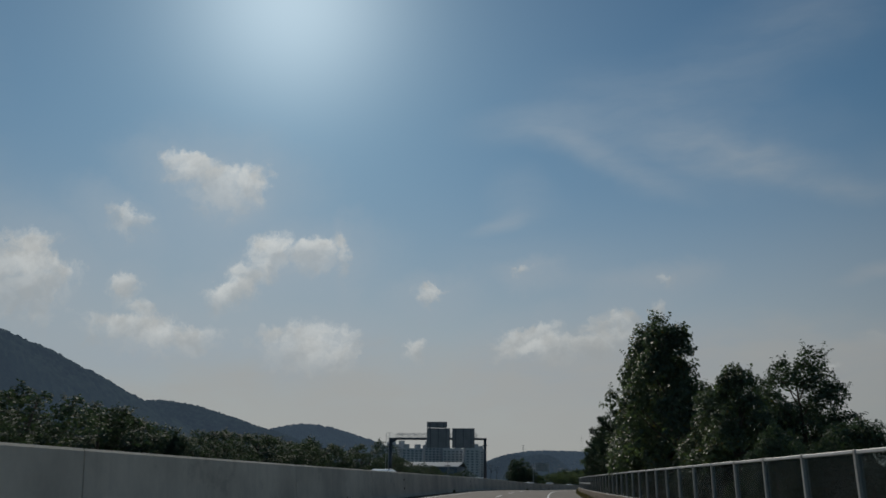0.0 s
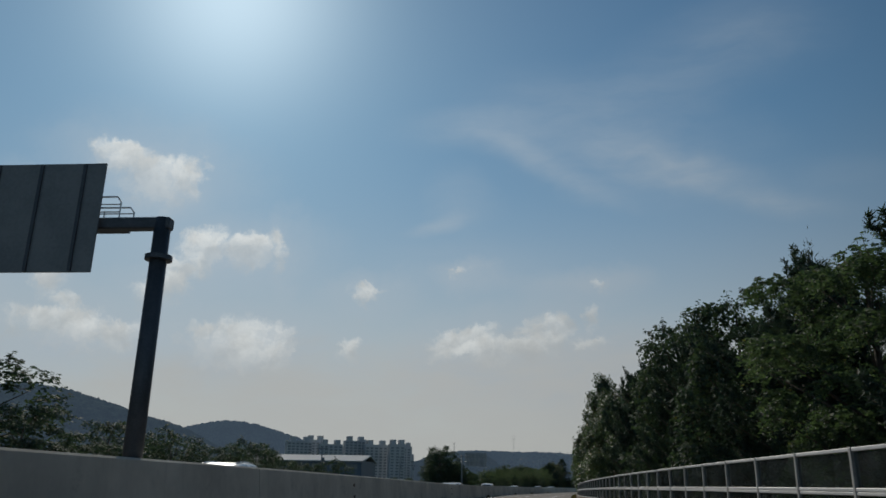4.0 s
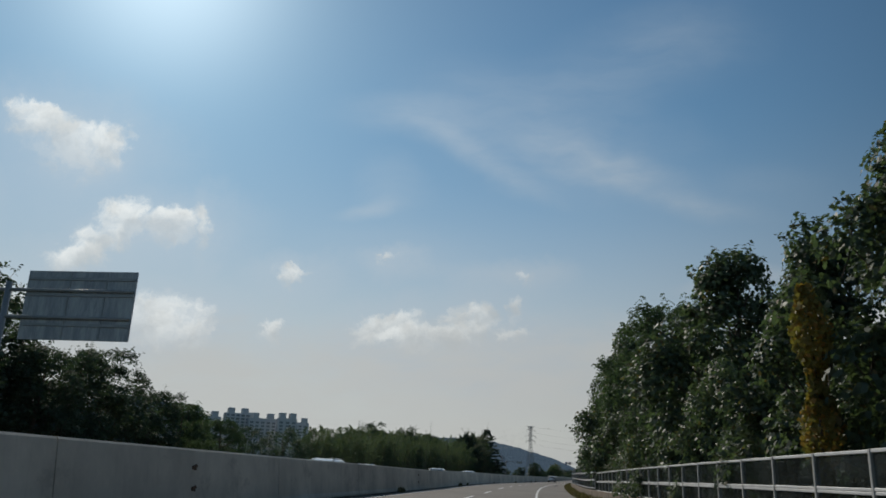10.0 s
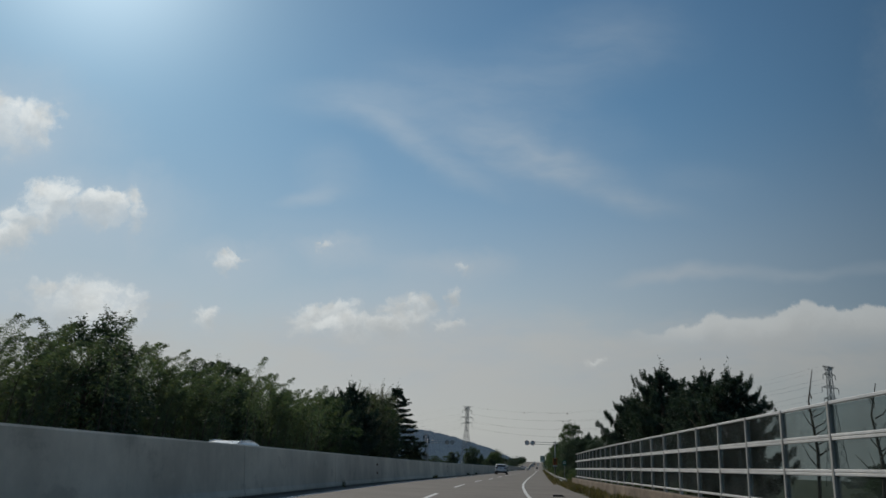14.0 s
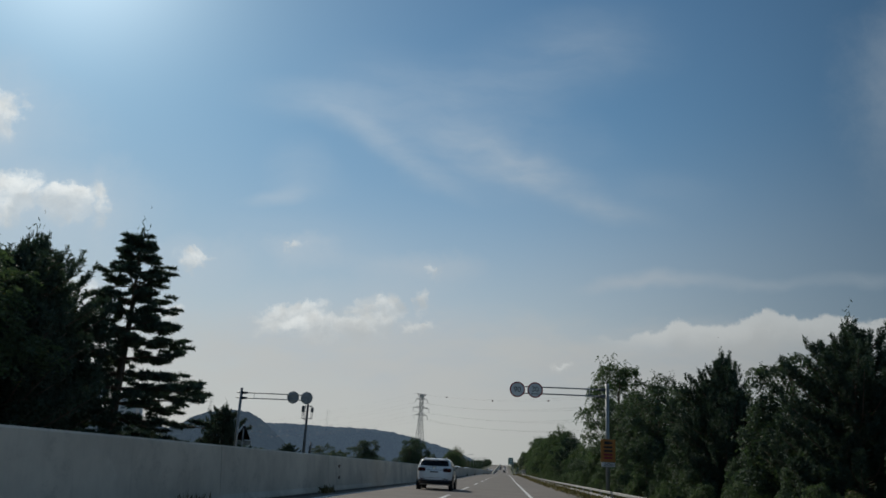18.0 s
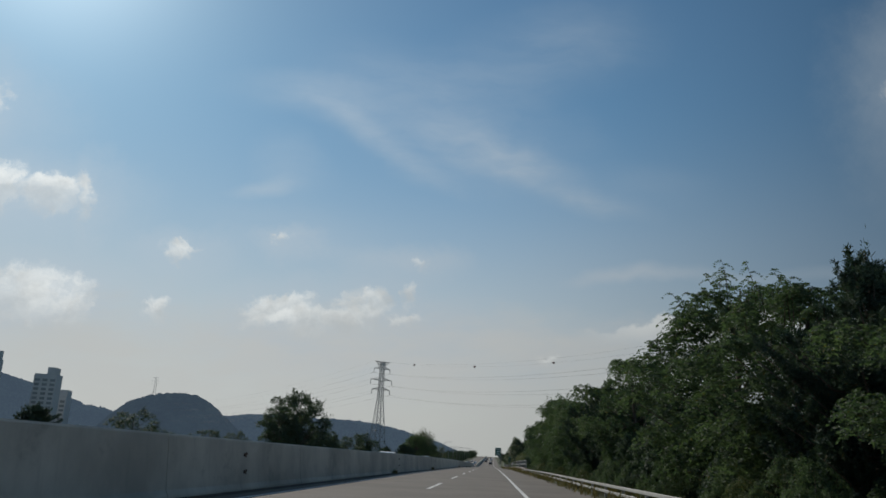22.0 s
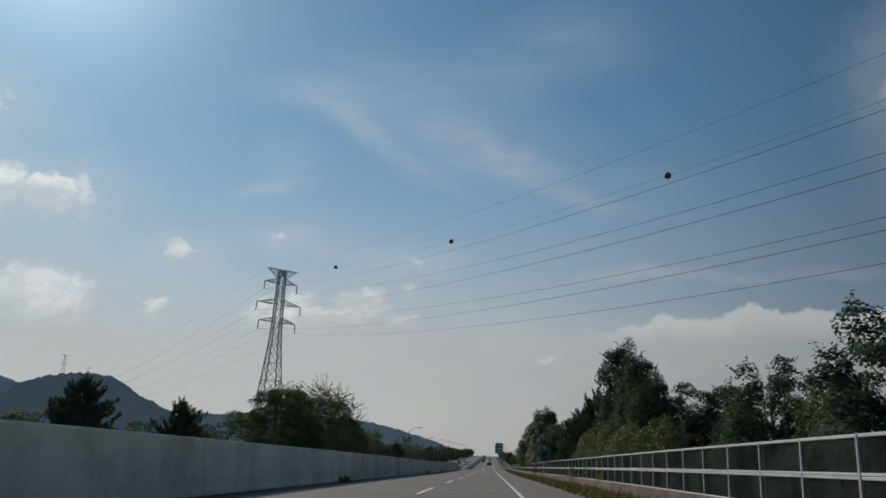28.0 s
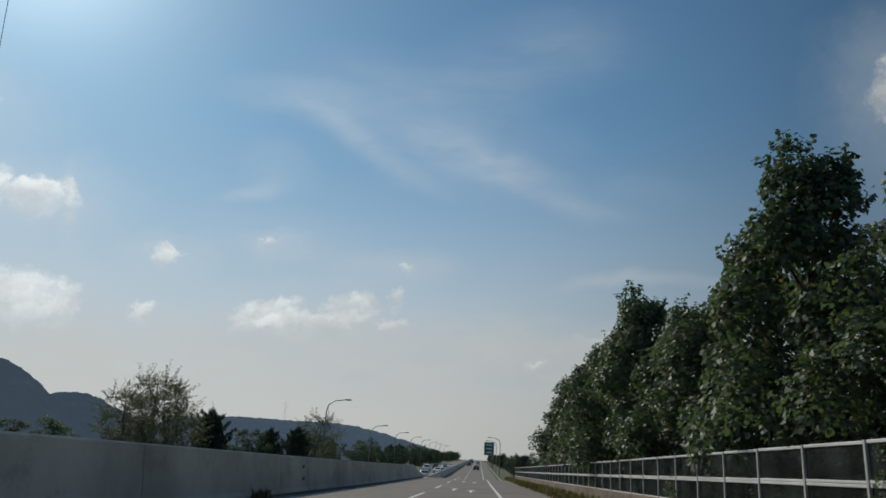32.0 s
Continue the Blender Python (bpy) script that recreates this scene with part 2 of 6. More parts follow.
PUFFS_C = [(0.715, 0.236, 0.0374, 0.0326, 22, 0.85),
         (0.747, 0.264, 0.0491, 0.0409, 3, 1.00),
         (0.711, 0.197, 0.0146, 0.0163, 2, 0.30),
         (0.227, -0.146, 0.0228, 0.0061, 11, 0.50)]
PUFFS = PUFFS_A + PUFFS_B + PUFFS_C
VEILS_A = [(-0.095, 0.184, 0.1080, 0.0288, -5, 0.36),
         (-0.014, 0.138, 0.0876, 0.0204, -30, 0.36),
         (0.053, 0.093, 0.0628, 0.0221, -23, 0.32),
         (0.130, 0.124, 0.1047, 0.0254, -12, 0.40),
         (0.210, 0.095, 0.0872, 0.0273, -18, 0.46),
         (0.295, 0.057, 0.0769, 0.0184, -12, 0.50),
         (0.092, 0.159, 0.1933, 0.0780, -16, 0.42),
         (0.224, 0.262, 0.1596, 0.0608, 15, 0.30),
         (-0.111, 0.096, 0.0474, 0.0359, -33, 0.34),
         (-0.139, 0.066, 0.0500, 0.0114, 10, 0.42),
         (-0.094, 0.009, 0.1296, 0.0360, -3, 0.22),
         (-0.427, -0.090, 0.0883, 0.0408, 1, 0.50),
         (0.500, -0.118, 0.2305, 0.0366, 1, 0.80),
         (-0.475, 0.043, 0.1408, 0.0469, -2, 0.15),
         (0.015, -0.021, 0.1169, 0.0183, -4, 0.30)]
VEILS_B = [(0.345, -0.036, 0.0900, 0.0120, 6, 0.85),
         (0.470, -0.033, 0.1200, 0.0100, 2, 0.60),
         (0.640, -0.020, 0.1000, 0.0110, 3, 0.40),
         (0.349, 0.081, 0.0926, 0.0309, 2, 0.15),
         (-0.028, -0.122, 0.3135, 0.0408, 1, 0.75),
         (0.164, -0.141, 0.3600, 0.0450, 1, 0.55),
         (-0.649, -0.065, 0.3212, 0.0551, -4, 0.50),
         (0.445, -0.142, 0.2363, 0.0394, 1, 0.55),
         (0.017, -0.180, 0.4403, 0.0367, 1, 0.40),
         (-0.577, 0.187, 0.0643, 0.0257, -15, 0.34),
         (-0.535, 0.148, 0.0761, 0.0482, -17, 0.34),
         (-0.878, 0.037, 0.1198, 0.0756, -13, 0.34),
         (-0.414, 0.042, 0.0578, 0.0287, -3, 0.34),
         (-0.426, -0.085, 0.1017, 0.0395, -4, 0.34)]
VEILS = VEILS_A + VEILS_B
build_sky()

# ---------------------------------------------------------------- the road's line
HEAD_S = (-300, 0, 43.2, 86.4, 129.6, 172.8, 216, 259.2, 302.4, 334.8, 367.2, 399.6, 3000)
HEAD_V = (33.87, 17.89, 15.93, 13.71, 10.98, 9.25, 7.26, 5.37, 3.6, 2.63, 0.4, 0.0, 0.0)
BANK_S = (-300, -20, 0, 25, 50, 75, 100, 130, 155, 180, 200, 220, 240, 260, 280, 300, 320, 370, 410, 450, 500, 560, 620, 660, 700, 740, 820, 3000)
BANK_V = (0.0158, 0.0158, 0.0164, 0.0164, 0.0174, 0.0143, 0.0072, 0.0023, -0.0001, -0.0001, 0.0022, 0.0028, 0.0014, 0.0028, 0.0060, 0.0026, 0.0023, -0.0027, -0.0044, -0.0057, -0.0050, -0.0065, -0.0058, -0.0065, -0.0077, -0.0087, 0.0000, 0.0000)
GRADE_S = (-300, -20, 8, 30, 51, 73, 138, 159, 181, 202, 224, 246, 267, 289, 310, 375, 397, 418, 440, 462, 483, 505, 526, 548, 602, 613, 634, 656, 678, 699, 780, 3000)
GRADE_V = (0.11, 0.11, 0.11, 0.12, 0.09, 0.14, -0.45, -0.46, -0.22, -0.08, -0.20, -0.26, -0.35, 0.14, -0.11, -0.15, -0.00, -0.06, -0.07, -0.05, 0.04, 0.11, 0.16, -0.01, -0.02, 0.02, -0.17, -0.22, -0.31, -0.24, 0.00, 0.00)      # degrees up along the road
_s = np.arange(-300, 3000, 1.0)
_h = np.radians(np.interp(_s, HEAD_S, HEAD_V))
_x, _y = np.cumsum(-np.sin(_h)), np.cumsum(np.cos(_h))
_x, _y = _x - _x[300], _y - _y[300]
_z = np.cumsum(np.tan(np.radians(np.interp(_s, GRADE_S, GRADE_V))))
_z = _z - _z[300]
rng = random.Random(7)


def bank(s):
    return float(np.interp(s, BANK_S, BANK_V))


def rise(s):
    """Height of the road's line: slight grades, then a gentle climb far ahead."""
    far = 0.0 if s < 800 else min((s - 800) ** 2 / 13000.0, 0.0154 * (s - 900)) if s < 1550 else 10.0
    return far + float(np.interp(s, _s, _z))


def level(s, d):
    """Height of the made ground beside and under the road."""
    b = bank(s)
    if -18 <= d <= 6:
        return rise(s) - b * d
    edge = -18 if d < 0 else 6
    k = min(1.0, abs(d - edge) / 14.0)
    k = k * k * (3 - 2 * k)
    return (rise(s) - b * edge) * (1 - k) + (rise(s) - 0.35) * k


def spot(s, d, h=0.0):
    """World point: s metres along the road, d to its right, h above the ground there."""
    x, y, a = float(np.interp(s, _s, _x)), float(np.interp(s, _s, _y)), float(np.interp(s, _s, _h))
    return Vector((x + d * math.cos(a), y + d * math.sin(a), level(s, d) + h))


def stand(s, d, h=0.0, turn=0.0, size=1.0, wide=None):
    """A pose on the ground, its y axis along the road."""
    a = math.degrees(float(np.interp(s, _s, _h)))
    p = spot(s, d, h)
    w = size if wide is None else wide
    return pose(p.x, p.y, p.z, 0, 0, a + turn) @ Matrix.Diagonal((w, w, size, 1))


# ---------------------------------------------------------------- materials
def material(name, build):
    m = bpy.data.materials.new(name)
    m.use_nodes = True
    t = m.node_tree
    t.nodes.clear()
    out = t.nodes.new("ShaderNodeOutputMaterial")
    wire(t, out.inputs[0], build(t))
    return m


def surface(t, colour, rough=0.7, metal=0.0, bump=None, strength=0.2, depth=0.02, spec=0.5):
    n = t.nodes.new("ShaderNodeBsdfPrincipled")
    wire(t, n.inputs["Base Color"], colour)
    wire(t, n.inputs["Roughness"], rough)
    n.inputs["Metallic"].default_value = metal
    n.inputs["Specular IOR Level"].default_value = spec
    if bump is not None:
        b = t.nodes.new("ShaderNodeBump")
        b.inputs["Strength"].default_value, b.inputs["Distance"].default_value = strength, depth
        wire(t, b.inputs["Height"], bump)
        wire(t, n.inputs["Normal"], b.outputs[0])
    return n.outputs[0]


def place(t, scale=(1, 1, 1)):
    g = t.nodes.new("ShaderNodeNewGeometry").outputs["Position"]
    return vmth(t, "MULTIPLY", g, scale) if scale != (1, 1, 1) else g


def grained(name, dark, light, coarse, fine, rough=0.75, metal=0.0, strength=0.25, depth=0.01, scale=(1, 1, 1), spec=0.4):
    """Two scales of variation between two colours, and fine relief."""
    def build(t):
        p = place(t, scale)
        a = fuzz(t, p, coarse, 5.0, 0.6)
        b = fuzz(t, p, fine, 4.0, 0.6)
        f = ease(t, mth(t, "ADD", mth(t, "MULTIPLY", a, 0.65), mth(t, "MULTIPLY", b, 0.35)), 0.32, 0.68)
        r = mth(t, "MULTIPLY_ADD", a, 0.25, rough - 0.12)
        return surface(t, blend(t, f, (*dark, 1), (*light, 1)), r, metal, b, strength, depth, spec)
    return material(name, build)


def leaf_material(name, dark, light, warm, share=0.06, through=0.3, rough=0.45, spec=0.2):
    """Leaves: each its own green, a few turning, light passing through."""
    def build(t):
        g = t.nodes.new("ShaderNodeNewGeometry")
        one = g.outputs["Random Per Island"]
        big = fuzz(t, g.outputs["Position"], 0.35, 3.0)
        f = mth(t, "ADD", mth(t, "MULTIPLY", one, 0.6), mth(t, "MULTIPLY", ease(t, big, 0.35, 0.65), 0.4))
        c = blend(t, f, (*dark, 1), (*light, 1))
        c = blend(t, ease(t, mth(t, "FRACT", mth(t, "MULTIPLY", one, 17.3)), 1.0 - share * 1.6, 1.0 - share * 0.4), c, (*warm, 1))
        front = surface(t, c, rough, 0.0, spec=spec)
        tr = t.nodes.new("ShaderNodeBsdfTranslucent")
        wire(t, tr.inputs[0], blend(t, 1.0, c, (1.25, 1.5, 0.75, 1), "MULTIPLY"))
        mx = t.nodes.new("ShaderNodeMixShader")
        mx.inputs[0].default_value = through
        wire(t, mx.inputs[1], front)
        wire(t, mx.inputs[2], tr.outputs[0])
        return mx.outputs[0]
    return material(name, build)


def road_build(t):
    p = place(t)
    fine = fuzz(t, p, 60.0, 4.0, 0.7)
    wide = fuzz(t, p, 0.35, 5.0, 0.6)
    c = blend(t, ease(t, wide, 0.3, 0.7), (0.14, 0.12, 0.10, 1), (0.195, 0.172, 0.146, 1))
    c = blend(t, mth(t, "MULTIPLY", ease(t, fine, 0.35, 0.7), 0.35), c, (0.24, 0.235, 0.22, 1))
    return surface(t, c, mth(t, "MULTIPLY_ADD", wide, 0.15, 0.72), 0.0, fine, 0.4, 0.006, 0.22)


def concrete_build(t):
    p = place(t)
    wide = fuzz(t, p, 0.28, 6.0, 0.66)
    streak = fuzz(t, vmth(t, "MULTIPLY", p, (3.0, 3.0, 0.25)), 1.2, 5.0, 0.65)
    fine = fuzz(t, p, 22.0, 5.0, 0.65)
    c = blend(t, ease(t, wide, 0.3, 0.7), (0.44, 0.405, 0.34, 1), (0.68, 0.625, 0.525, 1))
    c = blend(t, mth(t, "MULTIPLY", ease(t, streak, 0.52, 0.82), 0.24), c, (0.17, 0.155, 0.125, 1))
    c = blend(t, mth(t, "MULTIPLY", ease(t, fine, 0.55, 0.75), 0.25), c, (0.45, 0.44, 0.41, 1))
    # rain marks that run down from the coping and old patches of repair
    blot = fuzz(t, vmth(t, "MULTIPLY", p, (0.55, 0.55, 0.9)), 0.9, 6.0, 0.7)
    c = blend(t, mth(t, "MULTIPLY", ease(t, blot, 0.55, 0.66), 0.34), c, (0.22, 0.20, 0.165, 1))
    c = blend(t, mth(t, "MULTIPLY", ease(t, blot, 0.40, 0.32), 0.30), c, (0.74, 0.70, 0.61, 1))
    return surface(t, c, 0.86, 0.0, fine, 0.3, 0.01, 0.3)


def glass_build(t):
    """Dusty clear sheet: mostly seen through, with a little gloss."""
    p = place(t)
    dust = ease(t, fuzz(t, p, 1.3, 5.0, 0.65), 0.3, 0.75, 0.05, 0.22)
    clear = t.nodes.new("ShaderNodeBsdfTransparent")
    clear.inputs[0].default_value = (0.60, 0.65, 0.655, 1)
    film = surface(t, (0.13, 0.15, 0.145, 1), 0.22, 0.0, spec=0.5)
    m = t.nodes.new("ShaderNodeMixShader")
    wire(t, m.inputs[0], dust)
    wire(t, m.inputs[1], clear.outputs[0])
    wire(t, m.inputs[2], film)
    return m.outputs[0]


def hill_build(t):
    """Wooded hills a kilometre and more away; blue haze is painted in as emission."""
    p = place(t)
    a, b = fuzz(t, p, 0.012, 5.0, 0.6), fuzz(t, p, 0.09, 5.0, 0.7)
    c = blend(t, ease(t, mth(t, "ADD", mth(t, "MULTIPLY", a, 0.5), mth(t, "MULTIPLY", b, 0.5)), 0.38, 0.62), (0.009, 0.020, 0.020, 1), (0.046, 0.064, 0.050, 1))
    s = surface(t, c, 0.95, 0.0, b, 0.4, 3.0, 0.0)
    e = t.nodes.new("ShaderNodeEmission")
    e.inputs[0].default_value, e.inputs[1].default_value = (0.36, 0.52, 0.74, 1), HILL_HAZE
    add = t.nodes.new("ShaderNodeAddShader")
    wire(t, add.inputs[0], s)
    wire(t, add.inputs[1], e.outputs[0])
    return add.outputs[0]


# strength of the haze that the hills' material emits
HILL_HAZE = 0.115
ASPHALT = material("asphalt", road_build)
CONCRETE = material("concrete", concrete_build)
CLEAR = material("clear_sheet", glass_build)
HILL = material("far_wood_with_haze", hill_build)
# same wood with more painted haze, for ridges beyond two kilometres
HILL_HAZE = 0.15
FAR_HILL = material("farther_wood_with_haze", hill_build)
PAINT = grained("road_paint", (0.55, 0.55, 0.52), (0.78, 0.78, 0.75), 1.5, 30.0, 0.6)
FIELD = grained("field", (0.045, 0.06, 0.025), (0.10, 0.11, 0.05), 0.02, 0.6, 0.95, strength=0.4, depth=0.2)
RAIL_STEEL = grained("weathered_rail", (0.30, 0.30, 0.285), (0.42, 0.42, 0.40), 1.2, 25.0, 0.65, 0.25, 0.08, 0.003)
STEEL = grained("galvanised", (0.42, 0.44, 0.45), (0.60, 0.61, 0.61), 1.2, 25.0, 0.42, 0.75, 0.08, 0.003)
GREY_PAINT = grained("grey_painted_steel", (0.20, 0.22, 0.23), (0.30, 0.32, 0.33), 1.5, 30.0, 0.5, 0.3, 0.08, 0.003)
WHITE_STEEL = grained("pale_frame", (0.50, 0.51, 0.51), (0.66, 0.66, 0.65), 1.5, 20.0, 0.45, 0.2, 0.08, 0.002)
DARK_STEEL = grained("dark_steel", (0.045, 0.055, 0.065), (0.09, 0.10, 0.115), 1.5, 25.0, 0.5, 0.4, 0.08, 0.003)
FOOT_CONCRETE = grained("dirty_footing", (0.085, 0.062, 0.042), (0.24, 0.185, 0.135), 0.7, 9.0, 0.92, strength=0.4, depth=0.02)
BOARD_BACK = grained("board_back", (0.15, 0.165, 0.175), (0.22, 0.235, 0.245), 0.9, 14.0, 0.6, 0.3, 0.05, 0.003)
SIGN_BACK = grained("sign_back", (0.20, 0.22, 0.24), (0.38, 0.40, 0.41), 2.2, 18.0, 0.5, 0.6, 0.06, 0.003, scale=(1.6, 1.6, 0.22))
BARK = grained("bark", (0.05, 0.04, 0.03), (0.14, 0.115, 0.09), 2.5, 18.0, 0.92, strength=0.7, depth=0.03, scale=(1, 1, 0.3))
BLACK = grained("black_rubber", (0.012, 0.012, 0.012), (0.03, 0.03, 0.03), 4.0, 40.0, 0.8)
LEAF_PLANE = leaf_material("plane_leaf", (0.058, 0.082, 0.058), (0.120, 0.150, 0.098), (0.16, 0.12, 0.05), 0.03, 0.34, 0.5, 0.24)
LEAF_AIRY = leaf_material("locust_leaf", (0.050, 0.076, 0.054), (0.106, 0.140, 0.090), (0.12, 0.11, 0.05), 0.015, 0.44, 0.62, 0.2)
LEAF_DARK = leaf_material("dark_leaf", (0.046, 0.072, 0.056), (0.092, 0.124, 0.088), (0.09, 0.08, 0.045), 0.012, 0.28, 0.68, 0.12)
NEEDLE = leaf_material("pine_needle", (0.040, 0.064, 0.053), (0.080, 0.112, 0.086), (0.08, 0.06, 0.03), 0.02, 0.16, 0.68, 0.12)
LEAF_BAMBOO = leaf_material("bamboo_leaf", (0.075, 0.103, 0.078), (0.15, 0.18, 0.128), (0.22, 0.20, 0.10), 0.04, 0.42, 0.68, 0.12)
LEAF_MOSS = leaf_material("yellow_green_leaf", (0.060, 0.082, 0.040), (0.145, 0.165, 0.080), (0.19, 0.14, 0.06), 0.08, 0.28, 0.55)
LEAF_GOLD = leaf_material("creeper_leaf", (0.10, 0.10, 0.03), (0.30, 0.23, 0.07), (0.36, 0.20, 0.06), 0.2, 0.25, 0.62)
LEAF_WEED = leaf_material("weed_leaf", (0.055, 0.052, 0.026), (0.13, 0.112, 0.055), (0.2, 0.145, 0.075), 0.4, 0.25, 0.62)
LEAF_PALE = leaf_material("willow_leaf", (0.10, 0.115, 0.085), (0.19, 0.20, 0.155), (0.2, 0.16, 0.1), 0.06, 0.3, 0.68, 0.12)


# ---------------------------------------------------------------- mesh helpers
def mesh_from(name, verts, faces, mat, smooth=False):
    me = bpy.data.meshes.new(name)
    me.from_pydata([tuple(v) for v in verts], [], faces)
    me.materials.append(mat)
    if smooth:
        me.shade_smooth()
    return me


def child(name, me, parent, m=None, label=""):
    ob = new(name, me)
    ob.parent = parent
    if m is not None:
        ob.matrix_basis = m
    return tagged(ob, label) if label else ob


def part(name, bm, mat, parent, label="", m=None, smooth=False):
    me = bpy.data.meshes.new(name)
    bm.to_mesh(me)
    bm.free()
    me.materials.append(mat)
    if smooth:
        me.shade_smooth()
    return child(name, me, parent, m, label)


def thing(name, label, category, group="", m=None, kind=""):
    ob = new(name)
    ob.empty_display_size = 0.2
    if m is not None:
        ob.matrix_basis = m
    return tagged(ob, label, category, group, kind)


def add_box(bm, x0, x1, y0, y1, z0, z1, bevel=0.0, m=None):
    r = bmesh.ops.create_cube(bm, size=1.0)
    vs = r["verts"]
    for v in vs:
        v.co = Vector((x0 if v.co.x < 0 else x1, y0 if v.co.y < 0 else y1, z0 if v.co.z < 0 else z1))
    if bevel > 0:
        es = list({e for v in vs for e in v.link_edges})
        r = bmesh.ops.bevel(bm, geom=es, offset=bevel, segments=1, affect="EDGES")
        vs = list({v for f in r["faces"] for v in f.verts} | {v for v in vs if v.is_valid})
    if m is not None:
        bmesh.ops.transform(bm, matrix=m, verts=[v for v in vs if v.is_valid])
    return bm


def box(x0, x1, y0, y1, z0, z1, bevel=0.0):
    return add_box(bmesh.new(), x0, x1, y0, y1, z0, z1, bevel)


def add_tube(bm, a, b, r0, r1=None, sides=8):
    a, b = Vector(a), Vector(b)
    r1 = r0 if r1 is None else r1
    q = (b - a).to_track_quat("Z", "Y").to_matrix()
    rings = []
    for p, r in ((a, r0), (b, r1)):
        rings.append([bm.verts.new(p + q @ Vector((r * math.cos(k * math.tau / sides), r * math.sin(k * math.tau / sides), 0))) for k in range(sides)])
    for k in range(sides):
        bm.faces.new((rings[0][k], rings[0][(k + 1) % sides], rings[1][(k + 1) % sides], rings[1][k]))
    bm.faces.new(rings[0][::-1])
    bm.faces.new(rings[1])
    return bm


def add_pipe(bm, pts, radii, sides=6):
    """One unbroken bent tube through the points."""
    pts = [Vector(p) for p in pts]
    rings = []
    for k, (p, r) in enumerate(zip(pts, radii)):
        way = pts[min(k + 1, len(pts) - 1)] - pts[max(k - 1, 0)]
        q = way.to_track_quat("Z", "Y").to_matrix()
        rings.append([bm.verts.new(p + q @ Vector((r * math.cos(j * math.tau / sides), r * math.sin(j * math.tau / sides), 0))) for j in range(sides)])
    for a, b in zip(rings[:-1], rings[1:]):
        for j in range(sides):
            bm.faces.new((a[j], a[(j + 1) % sides], b[(j + 1) % sides], b[j]))
    bm.faces.new(rings[0][::-1])
    bm.faces.new(rings[-1])
    return bm


def tube(a, b, r0, r1=None, sides=8):
    return add_tube(bmesh.new(), a, b, r0, r1, sides)


def sweep(name, stations, profile, mat, smooth=False, closed=False):
    """A band along the road: the profile of (d, h) pairs carried from station to station."""
    verts, faces, n = [], [], len(profile)
    for s in stations:
        for d, h in profile:
            verts.append(spot(s, d, h))
    for i in range(len(stations) - 1):
        for k in range(n if closed else n - 1):
            a, b = i * n + k, i * n + (k + 1) % n
            faces.append((a, b, b + n, a + n))
    if closed:
        faces.append(tuple(range(n))[::-1])
        faces.append(tuple(range((len(stations) - 1) * n, len(stations) * n)))
    return mesh_from(name, verts, faces, mat, smooth)


def shared(name, bm, mat):
    me = bpy.data.meshes.new(name)
    bm.to_mesh(me)
    bm.free()
    me.materials.append(mat)
    return me


def steps(a, b, step):
    n = max(1, round((b - a) / step))
    return [a + (b - a) * k / n for k in range(n + 1)]


# ---------------------------------------------------------------- ground and road
LONG = steps(-290, 800, 10) + steps(830, 2600, 30)[0:]


def ground():
    cols = (-90, -60, -42, -32, -26, -21, -18.2, -8, 4.2, 6.2, 9, 12, 16, 20, 30, 45, 70, 90)
    verts, faces, n = [], [], len(cols)
    for s in LONG:
        for d in cols:
            drop = 0.04 if -18.5 < d < 4.4 else 0.0
            p = spot(s, d, -drop + (0.06 * math.sin(s * 0.37 + d) if d > 6 or d < -20 else 0))
            if abs(d) >= 89:
                p.z = -4.2
            verts.append(p)
    for i in range(len(LONG) - 1):
        for k in range(n - 1):
            a = i * n + k
            faces.append((a, a + 1, a + 1 + n, a + n))
    c = len(verts)
    for k in range(48):
        verts.append(Vector((4600 * math.cos(k * math.tau / 48), 4600 * math.sin(k * math.tau / 48), -3.9)))
    faces.append(tuple(range(c, c + 48)))
    tagged(new("ground", mesh_from("ground", verts, faces, FIELD)), "rough green verge and fields reaching to the hills", "ground", kind="structure")


ground()
road = tagged(new("road", sweep("road", LONG, [(-6.75, 0.0), (-2, 0.012), (1.6, 0.006), (4.3, 0.0)], ASPHALT)), "grey worn asphalt carriageway with two lanes and shoulder", "road", kind="structure")
tagged(new("opposite_road", sweep("opposite_road", LONG, [(-16.6, 0.0), (-12, 0.01), (-7.3, 0.0)], ASPHALT)), "grey asphalt of the opposite carriageway beyond the barrier", "road", kind="structure")
tagged(child("edge_line", sweep("edge_line", LONG, [(1.53, 0.012), (1.68, 0.012)], PAINT), road), "solid white edge line")
tagged(child("edge_line", sweep("edge_line", LONG, [(-5.70, 0.008), (-5.55, 0.008)], PAINT), road), "solid white edge line")
for k in range(-5, 70):
    a = 18.0 * k + 2
    child("lane_dash", sweep("lane_dash", steps(a, a + 8, 4), [(-2.08, 0.017), (-1.93, 0.017)], PAINT), road)

# ---------------------------------------------------------------- concrete median barrier
median = tagged(new("wall_median"), "long grey cast concrete barrier between the carriageways, stained", "concrete barrier", kind="structure")
PROFILE = [(-6.46, -0.05), (-6.47, 0.10), (-6.53, 0.22), (-6.63, 1.36), (-6.665, 1.40), (-6.865, 1.40), (-6.90, 1.36), (-7.0, 0.22), (-7.06, 0.10), (-7.07, -0.05)]
for a in steps(-60, 780, 12)[:-1]:
    child("barrier_segment", sweep("barrier_segment", steps(a + 0.02, a + 11.98, 4), PROFILE, CONCRETE, closed=True), median)
